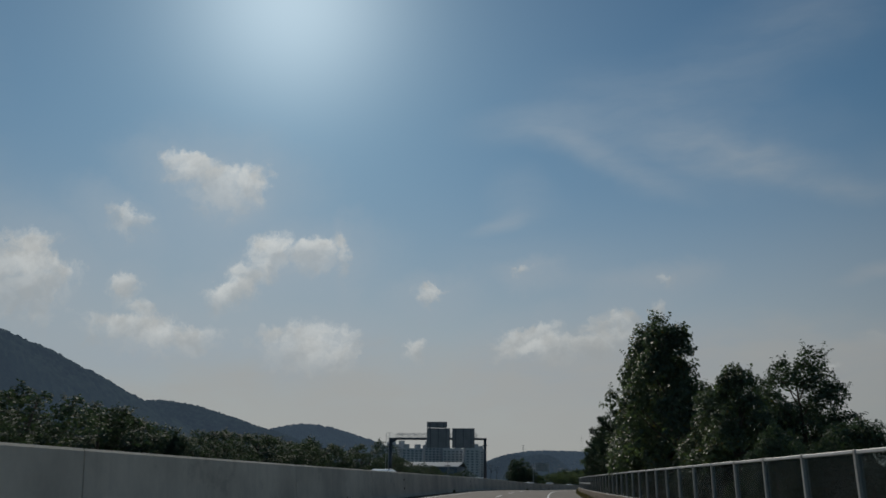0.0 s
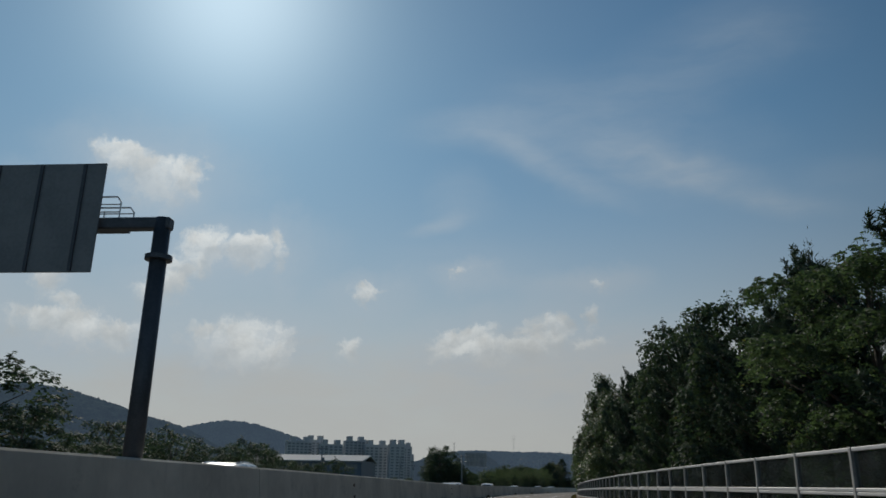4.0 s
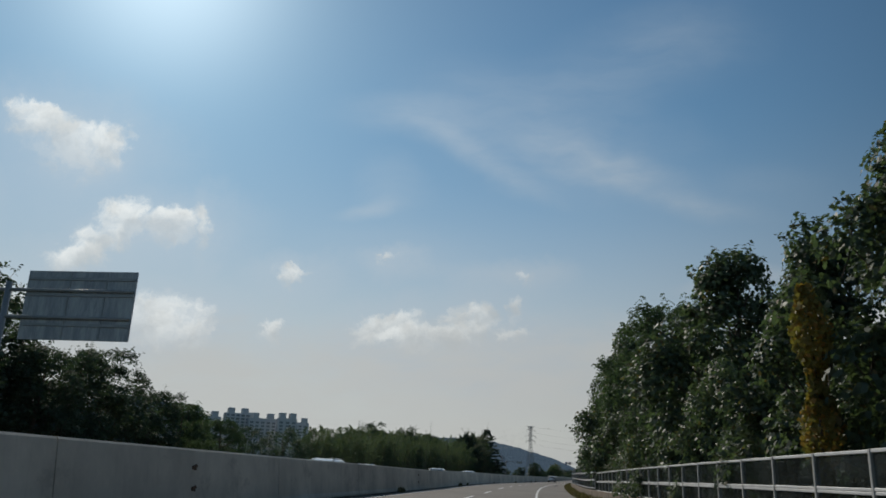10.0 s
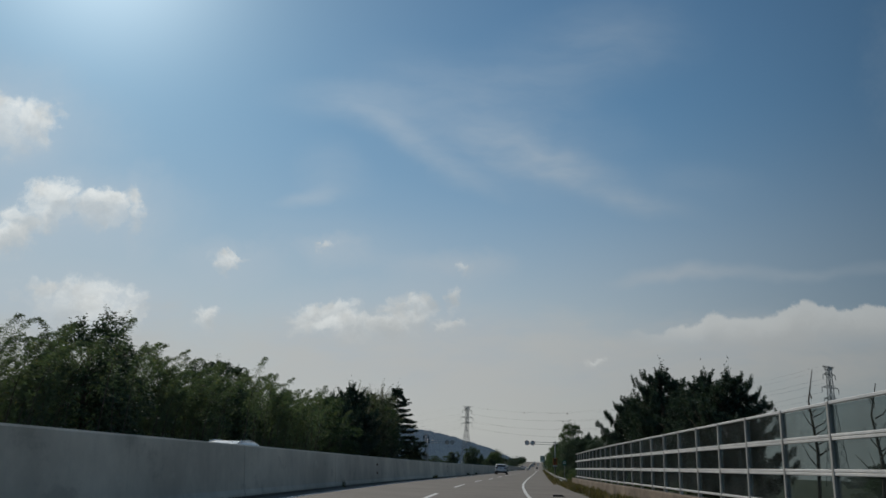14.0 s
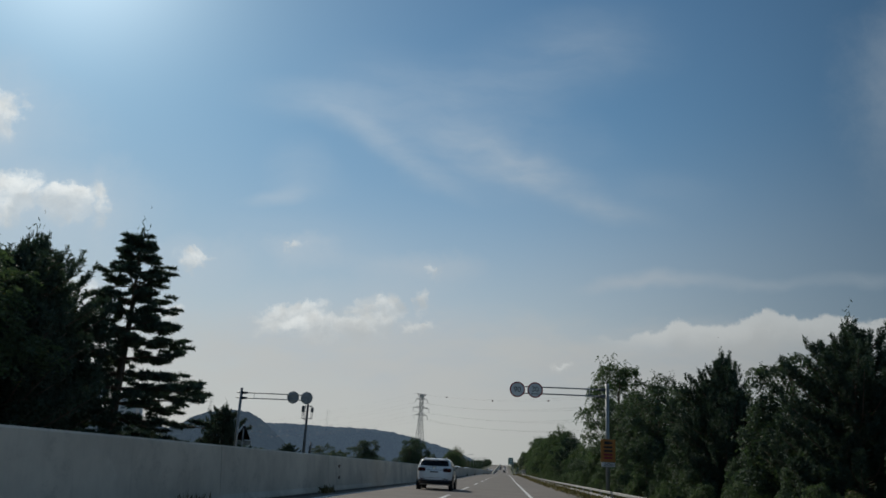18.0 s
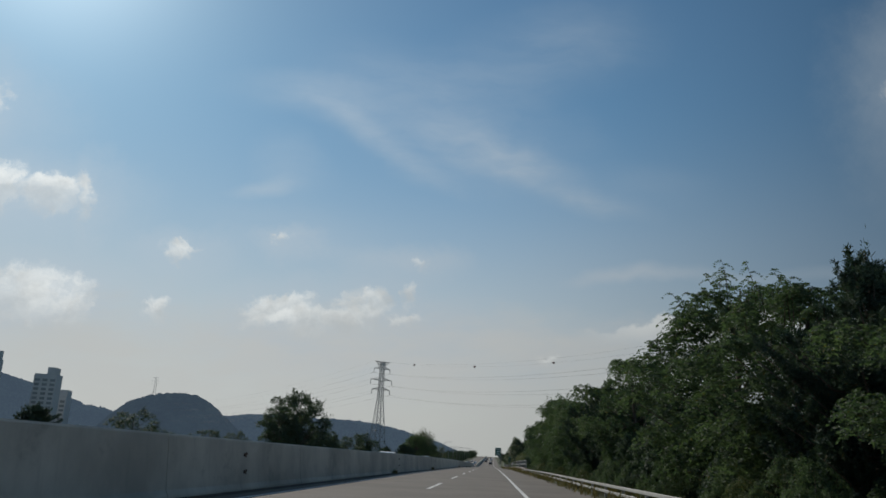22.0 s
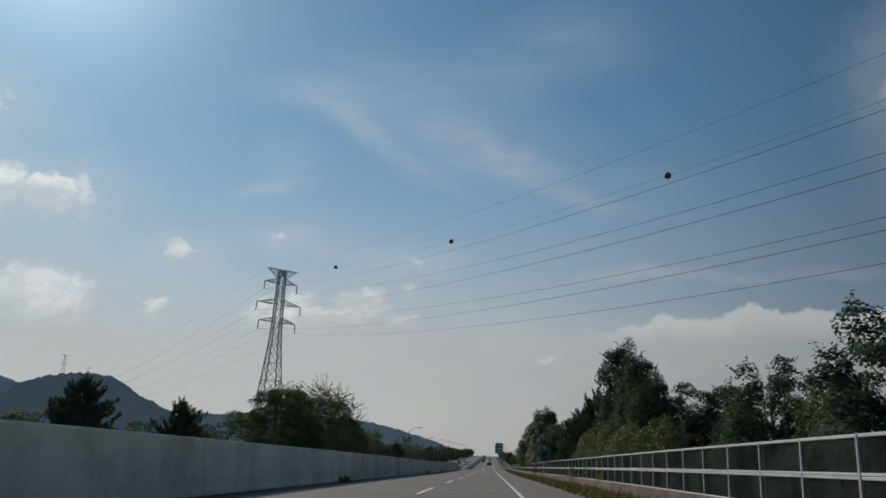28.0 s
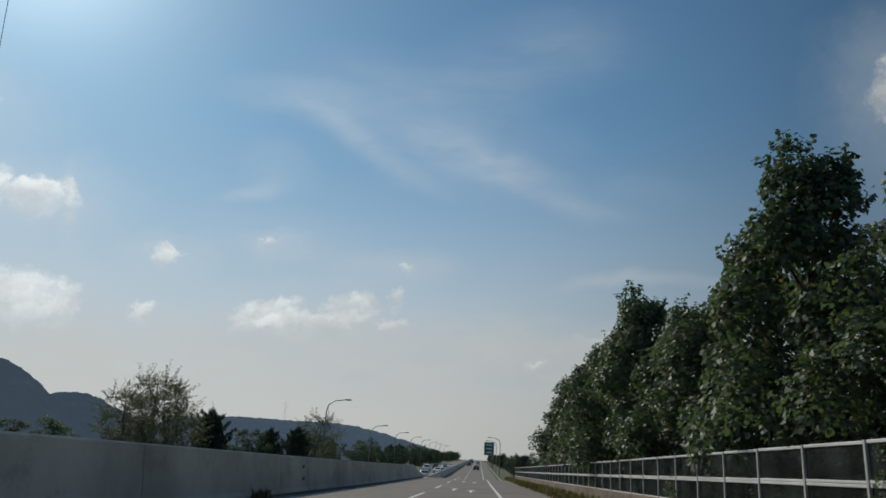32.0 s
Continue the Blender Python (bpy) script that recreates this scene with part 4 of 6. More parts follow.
RIGHT_C = [("dark", 428.5, 8.0, 6.0, 1.15), ("dark", 433, 8.2, 6.2, 1.1), ("dark", 439, 8.0, 6.2, 1.1), ("locust", 444, 8.6, 5.6, 0.9), ("locust", 446.8, 8.3, 10.6, 0.75), ("shrub", 457, 8.0, 3.4, 0.9), ("shrub", 464, 8.2, 4.3, 0.8), ("locust", 470, 8.0, 4.5, 1.1), ("pine", 476, 7.8, 5.4, 1.1), ("dark", 481, 8.2, 4.7, 1.2), ("locust", 487, 7.8, 5.0, 1.2),
           ("pine", 491.5, 8.2, 6.2, 1.0), ("locust", 495.5, 7.8, 6.8, 1.1), ("locust", 500.5, 8.0, 8.2, 1.05), ("dark", 507, 8.4, 6.4, 1.2), ("locust", 516, 7.8, 7.3, 1.1), ("pine", 521, 8.6, 6.4, 1.1), ("pine", 527, 8.0, 7.0, 1.1), ("locust", 533, 7.8, 5.9, 1.2), ("locust", 540, 7.8, 7.3, 1.1), ("dark", 546, 8.4, 6.8, 1.2),
           ("locust", 551, 8.0, 7.8, 1.0), ("locust", 555, 8.0, 8.6, 0.9), ("locust", 562, 7.9, 9.2, 1.0), ("locust", 568, 8.0, 9.6, 0.95), ("locust", 574, 7.8, 6.8, 1.1), ("locust", 580, 7.6, 5.8, 1.1), ("shrub", 586, 8.2, 3.4, 0.9)]
RIGHT_D = [("dark", 594, 8.6, 4.4, 1.1), ("pine", 607, 8.0, 5.4, 1.1), ("shrub", 618.5, 8.4, 4.3, 0.62), ("dark", 620.5, 8.2, 4.5, 1.25), ("shrub", 623.5, 8.6, 4.0, 0.6), ("dark", 627.5, 8.4, 4.5, 1.1), ("shrub", 626, 8.8, 3.6, 0.6), ("shrub", 631, 8.0, 2.6, 0.9), ("column", 661, 9.4, 10.6, 1.05), ("column", 657, 9.6, 8.2, 1.1), ("column", 651.5, 9.2, 8.4, 1.05), ("column", 648.5, 9.4, 6.6, 1.1), ("round", 649, 9.2, 5.6, 0.7), ("dark", 656, 10.5, 6.6, 0.9), ("pine", 664.5, 8.4, 7.4, 0.9), ("pine", 669, 8.2, 6.6, 1.0), ("pine", 673.5, 8.6, 6.6, 1.0),
           ("round", 683, 9.4, 6.4, 0.75), ("pine", 687.5, 8.0, 5.6, 1.1), ("dark", 693, 8.2, 6.0, 1.0), ("dark", 698, 8.4, 6.2, 1.0), ("plane", 703, 8.2, 7.0, 0.95), ("plane", 708, 8.0, 8.8, 0.85), ("plane", 712.5, 8.2, 8.2, 0.9), ("plane", 719, 8.2, 7.6, 1.0), ("plane", 727, 8.0, 9.7, 0.9), ("plane", 733, 8.2, 8.6, 1.0), ("plane", 740, 8.2, 9.8, 0.9), ("plane", 749, 8.4, 9.6, 0.9), ("plane", 760, 8.4, 9.6, 0.9), ("dark", 772, 8.6, 7.4, 1.0)]
for kind, s, d, h, wide in RIGHT_A + RIGHT_B + RIGHT_C + RIGHT_D:
    plant(kind, s, d, h, wide)
    if kind != "shrub" and s > 36 and not 285 < s < 368 and not 447 < s < 472:
        plant("dark", s + rng.uniform(-3, 3), d + rng.uniform(4.5, 7), h * rng.uniform(0.64, 0.80), rng.uniform(1.1, 1.35))
    if not 300 < s < 365:
        plant("shrub", s + rng.uniform(-4, 4), d - 0.4, rng.uniform(1.6, 2.4), rng.uniform(0.8, 1.1))
for s in range(364, 588, 4):
    plant("shrub", s + rng.uniform(-1, 1), rng.uniform(5.7, 6.3), rng.uniform(1.0, 1.7), rng.uniform(0.7, 1.0))
for s in range(24, 290, 6):
    plant("brush", s + rng.uniform(-2, 2), rng.uniform(7.0, 7.8), rng.uniform(2.2, 3.2), rng.uniform(0.55, 0.8))
    plant("brush", s + rng.uniform(-2, 2), rng.uniform(10, 12), rng.uniform(3.0, 4.2), rng.uniform(0.6, 0.9))
for s in range(292, 362, 6):
    plant("shrub", s + rng.uniform(-2, 2), rng.uniform(7.4, 9.4), rng.uniform(1.3, 1.9), rng.uniform(0.9, 1.3))
for s, d, h in ((372, 5.6, 1.0), (386, 5.4, 1.2), (389, 5.6, 1.4), (392, 5.3, 1.1), (401, 5.5, 1.2), (492, 5.6, 1.2), (520, 5.5, 1.1), (533, 5.4, 1.2), (557, 5.6, 1.5)):
    plant("gold", s, d, h, 0.9)
for s in range(372, 588, 5):
    plant("brush", s + rng.uniform(-1, 1), rng.uniform(6.8, 7.4), rng.uniform(2.3, 3.3) if s > 420 else rng.uniform(1.9, 2.5), rng.uniform(0.55, 0.8))
    plant("brush", s + rng.uniform(-2, 2), rng.uniform(9, 11), rng.uniform(2.8, 3.8), rng.uniform(0.6, 0.9))
for s in range(592, 800, 6):
    plant("shrub", s + rng.uniform(-2, 2), rng.uniform(6.6, 7.4), rng.uniform(1.3, 1.9), rng.uniform(0.9, 1.2))
for s in range(690, 770, 6):
    plant("brush", s + rng.uniform(-2, 2), rng.uniform(7.6, 9.0), rng.uniform(2.6, 3.6), rng.uniform(0.6, 0.8))
for s in range(270, 560, 9):
    plant("far", s + rng.uniform(-4, 4), rng.uniform(26, 70), rng.uniform(2.6, 4.2), 1.5)
for s in range(-20, 260, 10):
    plant("far", s + rng.uniform(-5, 5), rng.uniform(-125, -60), rng.uniform(8.5, 12.5), 1.6)
for s in range(790, 1500, 14):
    plant(rng.choice(("far", "dark", "pine")), s + rng.uniform(-4, 4), rng.uniform(9.5, 13), rng.uniform(4, 6.5), 1.1)
for s, d, h in ((219, 7.0, 5.6), (222, 7.2, 4.6), (236, 6.6, 3.4), (240, 6.9, 5.0), (247, 6.8, 5.6), (252.5, 6.4, 4.6), (264, 7.2, 4.4), (88, 6.2, 1.9), (120, 6.2, 2.0), (205, 6.1, 2.0), (685, 6.2, 2.3), (693, 6.2, 2.9), (701, 6.2, 2.5), (712, 6.2, 2.2)):
    plant("vine", s, d, h, 0.75)
for k in range(12):
    plant("gold", 637 + 2.1 * k, 7.4 + 0.5 * math.sin(2.3 * k), 3.5 + 0.07 * k + 0.35 * math.sin(1.7 * k), 0.7)


def hanging_vine(s, d, high):
    """A yellowing creeper that has climbed a dead stem."""
    ob = thing("climbing_vine", "yellowing creeper climbing a dead stem behind the barrier", "vine", "", stand(s, d))
    g = np.random.default_rng(5)
    stem = [((0.12 * math.sin(q * 3.1), 0.10 * math.sin(q * 2.3 + 1), high * q), 0.05 * (1.1 - q)) for q in (0, 0.2, 0.4, 0.6, 0.8, 1.0)]
    bm = limbs([stem])
    part("stem", bm, BARK, ob, smooth=True)
    q = g.uniform(0.12, 1.02, 2600)
    r = (0.10 + 0.22 * g.uniform(0, 1, 2600) ** 0.5) * (0.8 + 0.35 * np.sin(q * 17))
    a = g.uniform(0, math.tau, 2600)
    pts = np.stack((0.12 * np.sin(q * 3.1) + r * np.cos(a), 0.10 * np.sin(q * 2.3 + 1) + r * np.sin(a), high * q), 1)
    child("foliage", leaf_mesh("foliage", pts, 0.09, LEAF_GOLD, 1.2, 0.9, 5, 0.6), ob, label="golden and green leaves")


hanging_vine(229.8, 5.75, 4.5)


def bare_sapling(s, d, high, seed):
    ob = thing("bare_sapling", "leafless dead sapling with a few forked twigs", "sapling", "", stand(s, d))
    g = np.random.default_rng(seed)
    wood = [[((0, 0, -0.2), 0.05), ((0.1, 0.05, high * 0.5), 0.035), ((0.05, 0.2, high * 0.8), 0.02), ((0.15, 0.1, high), 0.008)]]
    for k in range(14):
        z = high * g.uniform(0.35, 0.9)
        a, l = g.uniform(0, math.tau), g.uniform(0.3, 0.8) * (1.2 - z / high)
        tip = (0.1 + l * math.cos(a), 0.1 + l * math.sin(a), z + l * 0.9)
        wood.append([((0.08, 0.1, z), 0.016), ((0.1 + 0.5 * l * math.cos(a), 0.1 + 0.5 * l * math.sin(a), z + 0.3 * l), 0.011), (tip, 0.005)])
    part("branch_work", limbs(wood), BARK, ob, smooth=True)


bare_sapling(320, 7.2, 3.5, 2)
bare_sapling(318, 7.6, 3.0, 3)

# beyond the opposite carriageway
LEFT_A = [("far", 20, -22, 3.6), ("far", 34, -24, 3.8), ("pine", 48, -22, 3.8), ("far", 62, -25, 4.2), ("far", 90, -26, 5.0), ("far", 104, -24, 5.0), ("far", 113, -22, 4.8), ("far", 124, -25, 5.2), ("far", 140, -24, 4.4), ("far", 152, -25, 4.6), ("far", 163, -24, 3.6), ("far", 172, -24, 3.8), ("far", 182, -25, 4.6),
          ("shrub", 200, -21, 2.6), ("shrub", 214, -22, 2.8), ("dark", 246, -23, 9.4), ("dark", 250, -25, 8.8), ("dark", 253, -22, 7.0), ("dark", 258, -23, 7.6), ("dark", 249, -21, 6.0), ("dark", 263, -22.5, 6.0), ("locust", 266, -22, 5.6), ("locust", 272, -21.5, 5.0), ("far", 280, -23, 4.6), ("far", 288, -22, 4.8), ("pine", 276, -26, 6.0)]
LEFT_B = [("bamboo", 296, -22, 6.0), ("bamboo", 303, -21, 6.6), ("bamboo", 310, -22, 7.0), ("bamboo", 317, -21, 7.6), ("dark", 323, -22, 7.8), ("bamboo", 329, -22, 7.8), ("bamboo", 335, -21, 8.0), ("dark", 341, -21, 8.0), ("bamboo", 347, -22, 8.6), ("bamboo", 353, -21, 8.8), ("dark", 359, -22, 8.7), ("bamboo", 365, -21, 9.0), ("bamboo", 371, -22, 9.0), ("bamboo", 377, -22, 9.0),
          ("locust", 386, -21, 9.2), ("pine", 393, -21.5, 9.6), ("pine", 400, -21, 11.4), ("dark", 404, -23, 9.6), ("wispy", 409, -21, 11.6), ("locust", 414, -21.5, 11.2), ("pine", 420, -21, 10.8), ("dark", 417, -23, 9.6), ("spruce", 429, -20.5, 14.0), ("pine", 425, -24, 12.6), ("pine", 443, -19.5, 5.2)]
LEFT_C = [("dark", 492, -17.8, 4.6), ("far", 490, -18.6, 3.6), ("dark", 544, -18.2, 5.4), ("round", 548, -17.9, 7.2), ("dark", 552, -18.4, 5.2), ("dark", 561, -17.6, 3.9), ("dark", 565, -18.0, 3.2), ("far", 578, -18, 4.0), ("dark", 588, -18, 4.4), ("far", 600, -18.5, 4.0), ("pine", 613, -18, 3.4), ("pine", 639, -18.0, 4.6), ("shrub", 634, -18, 2.6), ("shrub", 644, -18, 2.4), ("pine", 650, -17.8, 4.4), ("shrub", 653, -18, 3.0), ("shrub", 655, -18, 2.8), ("far", 661, -19, 3.6),
          ("locust", 674, -18.6, 7.9), ("locust", 679, -19, 8.6), ("dark", 684, -19.5, 7.0), ("wispy", 690, -18.8, 9.6), ("locust", 696, -19, 8.8), ("wispy", 702, -19, 9.4), ("dark", 706, -19.5, 7.4), ("locust", 711, -18.6, 6.7), ("dark", 717, -18.6, 5.6), ("shrub", 727, -19, 3.0), ("wispy", 737, -20.5, 5.4), ("wispy", 741, -20.5, 6.8), ("wispy", 745, -21, 6.2), ("pine", 752, -20.5, 5.4), ("far", 764, -21, 4.2), ("pine", 772, -21, 4.8), ("pine", 784, -21, 5.6), ("wispy", 792, -20.5, 7.6), ("far", 805, -21, 6.0)]
for kind, s, d, h in LEFT_A + LEFT_B + LEFT_C:
    plant(kind, s, d, h, 0.85 if kind == "round" else 1.25 if kind in ("far", "bamboo", "dark", "locust", "wispy") else 1.05)
for s in range(-10, 130, 5):
    plant("far", s + rng.uniform(-2, 2), rng.uniform(-42, -30), rng.uniform(6.2, 8.0), 1.6)
for s in range(130, 300, 9):
    low = 0.48 if 218 < s < 285 else 1.0
    plant("far", s + rng.uniform(-4, 4), rng.uniform(-48, -30), rng.uniform(4.5, 6.6) * low, 1.4 / low ** 0.5)
for s in range(336, 440, 8):
    plant(rng.choice(("dark", "bamboo")), s + rng.uniform(-4, 4), rng.uniform(-34, -27), rng.uniform(6.0, 8.0), 1.3)
for s in range(440, 830, 12):
    plant(rng.choice(("far", "far", "pine")), s + rng.uniform(-6, 6), rng.uniform(-75, -38), rng.uniform(3.6, 5.6), 1.4)
for s in range(815, 1500, 13):
    plant(rng.choice(("far", "far", "pine")), s + rng.uniform(-5, 5), rng.uniform(-28, -20), rng.uniform(5.0, 8.0), 1.2)


# ---------------------------------------------------------------- noise barrier, guardrail
def fence_line(s):
    """How far out the noise barrier stands."""
    return float(np.interp(s, (0, 150, 200, 615, 645), (4.72, 4.72, 5.36, 5.36, 5.6)))


def noise_barrier(a, b, rows, foot, tall):
    """Framed clear sheets between steel posts two metres apart, in lengths of twenty metres."""
    top = foot + rows * tall
    post = shared("post", box(-0.045, 0.045, -0.036, 0.036, 0.0, top + 0.03, 0.008), RAIL_STEEL)
    rail = shared("rail", box(-0.03, 0.03, 0.04, 1.96, -0.024, 0.024, 0.006), WHITE_STEEL)
    twin = box(-0.03, 0.03, 0.04, 1.96, -0.046, -0.003, 0.006)
    add_box(twin, -0.035, 0.035, 0.04, 1.96, 0.003, 0.046, 0.006)
    add_box(twin, -0.02, 0.02, 0.06, 1.94, -0.02, 0.02)
    twin = shared("rail", twin, WHITE_STEEL)
    sheet = shared("panel", box(-0.008, 0.008, 0.04, 1.96, 0.035, tall - 0.035), CLEAR)
    s = a
    while s < b - 1:
        run = thing("noise_barrier", "clear roadside noise barrier with pale metal frames and dusty panels", "noise barrier", "noise barriers", stand(s, fence_line(s)))
        inv = run.matrix_basis.inverted()
        for k in range(10):
            q = s + 2.0 * k
            if q > b - 1:
                break
            m = inv @ stand(q, fence_line(q))
            child("post", post, run, m)
            for j in range(rows + 1):
                child("rail", rail if j in (0, rows) else twin, run, m @ pose(0, 0, foot + j * tall))
            for j in range(rows):
                child("panel", sheet, run, m @ pose(0, 0, foot + j * tall))
        s += 20.0


noise_barrier(-13.0, 58.9, 1, 0.60, 1.014)
noise_barrier(58.9, 267.5, 2, 0.60, 0.518)
noise_barrier(268.5, 361.0, 3, 0.72, 0.505)
noise_barrier(589.7, 808, 2, 0.60, 0.528)


def footing(a, b):
    """The low wall under the barrier."""
    verts, faces, rows = [], [], steps(a, b, 4)
    for s in rows:
        verts += [spot(s, fence_line(s) + x, h) for x, h in ((-0.2, -0.1), (-0.2, 0.58), (-0.17, 0.60), (0.2, 0.60), (0.2, -0.1))]
    for i in range(len(rows) - 1):
        faces += [(i * 5 + k, i * 5 + (k + 1) % 5, i * 5 + 5 + (k + 1) % 5, i * 5 + 5 + k) for k in range(5)]
    n = len(verts)
    faces += [(4, 3, 2, 1, 0), tuple(range(n - 5, n))]
    tagged(new("barrier_footing_wall", mesh_from("barrier_footing_wall", verts, faces, FOOT_CONCRETE)), "low stained concrete footing under the noise barrier", "footing wall", kind="structure")


footing(-14, 362)
footing(588.4, 810)


def guardrail(a, b, d):
    """Two pale box beams on short posts, in lengths of twenty metres."""
    s = a
    post = shared("post", box(-0.05, 0.05, -0.04, 0.04, -0.1, 0.47, 0.008), RAIL_STEEL)
    while s < b - 1:
        e = min(b, s + 20)
        run = thing("guardrail", "pale steel roadside guardrail of two beams on short posts", "guardrail", "guardrails", stand(s, d))
        inv = run.matrix_basis.inverted()
        for z in (0.19, 0.41):
            bar = [(d - 0.09, z + 0.01), (d - 0.08, z), (d - 0.05, z), (d - 0.05, z + 0.10), (d - 0.08, z + 0.10), (d - 0.09, z + 0.09)]
            child("beam", sweep("beam", steps(s + 0.01, e - 0.01, 4), bar, RAIL_STEEL, closed=True), run, inv)
        for q in steps(s, e, 4)[:-1]:
            child("post", post, run, inv @ stand(q, d))
        s += 20


guardrail(362, 588, 4.75)
guardrail(810, 1200, 4.75)


# ---------------------------------------------------------------- signs and masts
def text_mesh(name, words, size, mat, parent, m):
    cu = bpy.data.curves.new(name, "FONT")
    cu.body, cu.size, cu.align_x, cu.align_y, cu.extrude = words, size, "CENTER", "CENTER", 0.003
    tmp = bpy.data.objects.new(name, cu)
    scene.collection.objects.link(tmp)
    me = bpy.data.meshes.new_from_object(tmp.evaluated_get(bpy.context.evaluated_depsgraph_get()))
    bpy.data.objects.remove(tmp)
    me.materials.append(mat)
    return child(name, me, parent, m)


RED = grained("sign_red", (0.22, 0.015, 0.025), (0.32, 0.03, 0.04), 2.0, 30.0, 0.45)
SIGN_WHITE = grained("sign_white", (0.58, 0.58, 0.60), (0.72, 0.72, 0.73), 2.0, 30.0, 0.45)
INK = grained("sign_black", (0.01, 0.01, 0.012), (0.02, 0.02, 0.024), 2.0, 30.0, 0.5)
ORANGE = grained("sign_orange", (0.34, 0.125, 0.022), (0.44, 0.17, 0.03), 2.0, 30.0, 0.5)
GREEN = grained("sign_green", (0.01, 0.11, 0.075), (0.015, 0.15, 0.10), 2.0, 30.0, 0.45)
FACE = pose(0, 0, 0, 90, 0, 0)      # turns a flat shape to face back along the road


def ring(r0, r1, y0, y1, sides=40):
    bm = bmesh.new()
    loops = []
    for r, y in ((r0, y0), (r1, y0), (r1, y1), (r0, y1)):
        loops.append([bm.verts.new((r * math.cos(k * math.tau / sides), y, r * math.sin(k * math.tau / sides))) for k in range(sides)])
    for i in range(4):
        a, b = loops[i], loops[(i + 1) % 4]
        for k in range(sides):
            bm.faces.new((a[k], a[(k + 1) % sides], b[(k + 1) % sides], b[k]))
    bmesh.ops.recalc_face_normals(bm, faces=bm.faces)
    return bm


def speed_sign(s, d, reach, high, back, label):
    """A mast with a two-barred arm over the lanes and two round signs at its end."""
    way = -1 if not back else 1
    ob = thing("speed_sign_mast", label, "road sign", "speed sign masts", stand(s, d))
    part("mast", tube((0, 0, -0.2), (0, 0, high + 0.45), 0.10, 0.085, 14), GREY_PAINT, ob, smooth=True)
    for z in (high - 0.16, high + 0.16):
        part("arm", tube((-0.28 * way, 0, z), (way * reach, 0, z), 0.035, 0.03, 10), GREY_PAINT, ob, smooth=True)
        part("clamp", tube((way * 0.08, 0, z), (way * 0.42, 0, z), 0.10, 0.05, 10), DARK_STEEL, ob, smooth=True)
    part("brace", tube((way * reach * 0.2, 0, high - 0.16), (way * reach * 0.2, 0, high + 0.16), 0.018, 0.018, 6), GREY_PAINT, ob)
    for k, words in enumerate(("90", "30")):
        x = way * (reach + (0.02 if not back else 0.0)) - way * 0.86 * (k if not back else k)
        disc = part("disc", tube((0, -0.012, 0), (0, 0.012, 0), 0.375, 0.375, 40), SIGN_WHITE if not back else SIGN_BACK, ob, "round white speed sign" if not back else "grey back of a round sign", pose(x, -0.06 if not back else 0.06, high))
        if not back:
            part("rim", ring(0.315, 0.375, -0.018, -0.0125), RED, disc, "dark red rim")
            text_mesh("numerals", words, 0.36, INK, disc, pose(0, -0.02, -0.01 if k == 0 else 0.03) @ FACE)
            if k:
                part("underline", box(-0.2, 0.2, -0.018, -0.0125, -0.2, -0.165), INK, disc)
        else:
            part("stiffener", box(-0.3, 0.3, -0.03, -0.0125, -0.02, 0.02), GREY_PAINT, disc)
    return ob


mast_r = speed_sign(426.8, 5.2, 4.3, 4.95, False, "grey mast with arm carrying round 90 and 30 speed signs")
speed_sign(436.1, -16.1, 4.15, 4.95, True, "grey mast with two round signs seen from behind")
board = part("camera_board", box(-0.34, 0.34, -0.14, -0.11, 1.75, 2.78, 0.004), ORANGE, mast_r, "orange enforcement notice board")
bm = box(-0.18, 0.10, -0.15, -0.141, 2.55, 2.69)
add_box(bm, 0.11, 0.2, -0.15, -0.141, 2.58, 2.66)
part("camera_mark", bm, INK, board)
for z in (2.42, 2.25, 2.08, 1.93):
    part("writing_bar", box(-0.2, 0.2, -0.146, -0.141, z - 0.045, z + 0.045), INK if z > 2.2 else RED, board)
plate = part("distance_plate", box(-0.32, 0.32, -0.14, -0.11, 1.53, 1.72, 0.004), SIGN_WHITE, mast_r, "white distance plate")
text_mesh("distance", "250m", 0.19, INK, plate, pose(0, -0.145, 1.625) @ FACE)


def warning_sign(s, d):
    """A triangular warning sign and its plate seen from behind."""
    ob = thing("warning_sign", "dark back of a triangular warning sign with a plate below", "road sign", "", stand(s, d))
    part("post", tube((0, 0, -0.1), (0, 0, 3.1), 0.035, 0.035, 10), GREY_PAINT, ob, smooth=True)
    bm = bmesh.new()
    vs = [bm.verts.new(v) for v in ((-0.52, 0.06, 2.38), (0.52, 0.06, 2.38), (0.06, 0.06, 3.26), (-0.06, 0.06, 3.26))]
    bm.faces.new(vs)
    bmesh.ops.solidify(bm, geom=bm.faces[:], thickness=0.02)
    bmesh.ops.recalc_face_normals(bm, faces=bm.faces[:])
    part("triangle", bm, SIGN_BACK, ob, "grey back of a triangular board")
    part("plate", box(-0.55, 0.55, 0.05, 0.07, 2.05, 2.33, 0.004), SIGN_BACK, ob)
    for z in (2.15, 2.5, 2.85):
        part("clamp", box(-0.07, 0.07, 0.02, 0.055, z, z + 0.05), STEEL, ob)


warning_sign(440, -17.0)


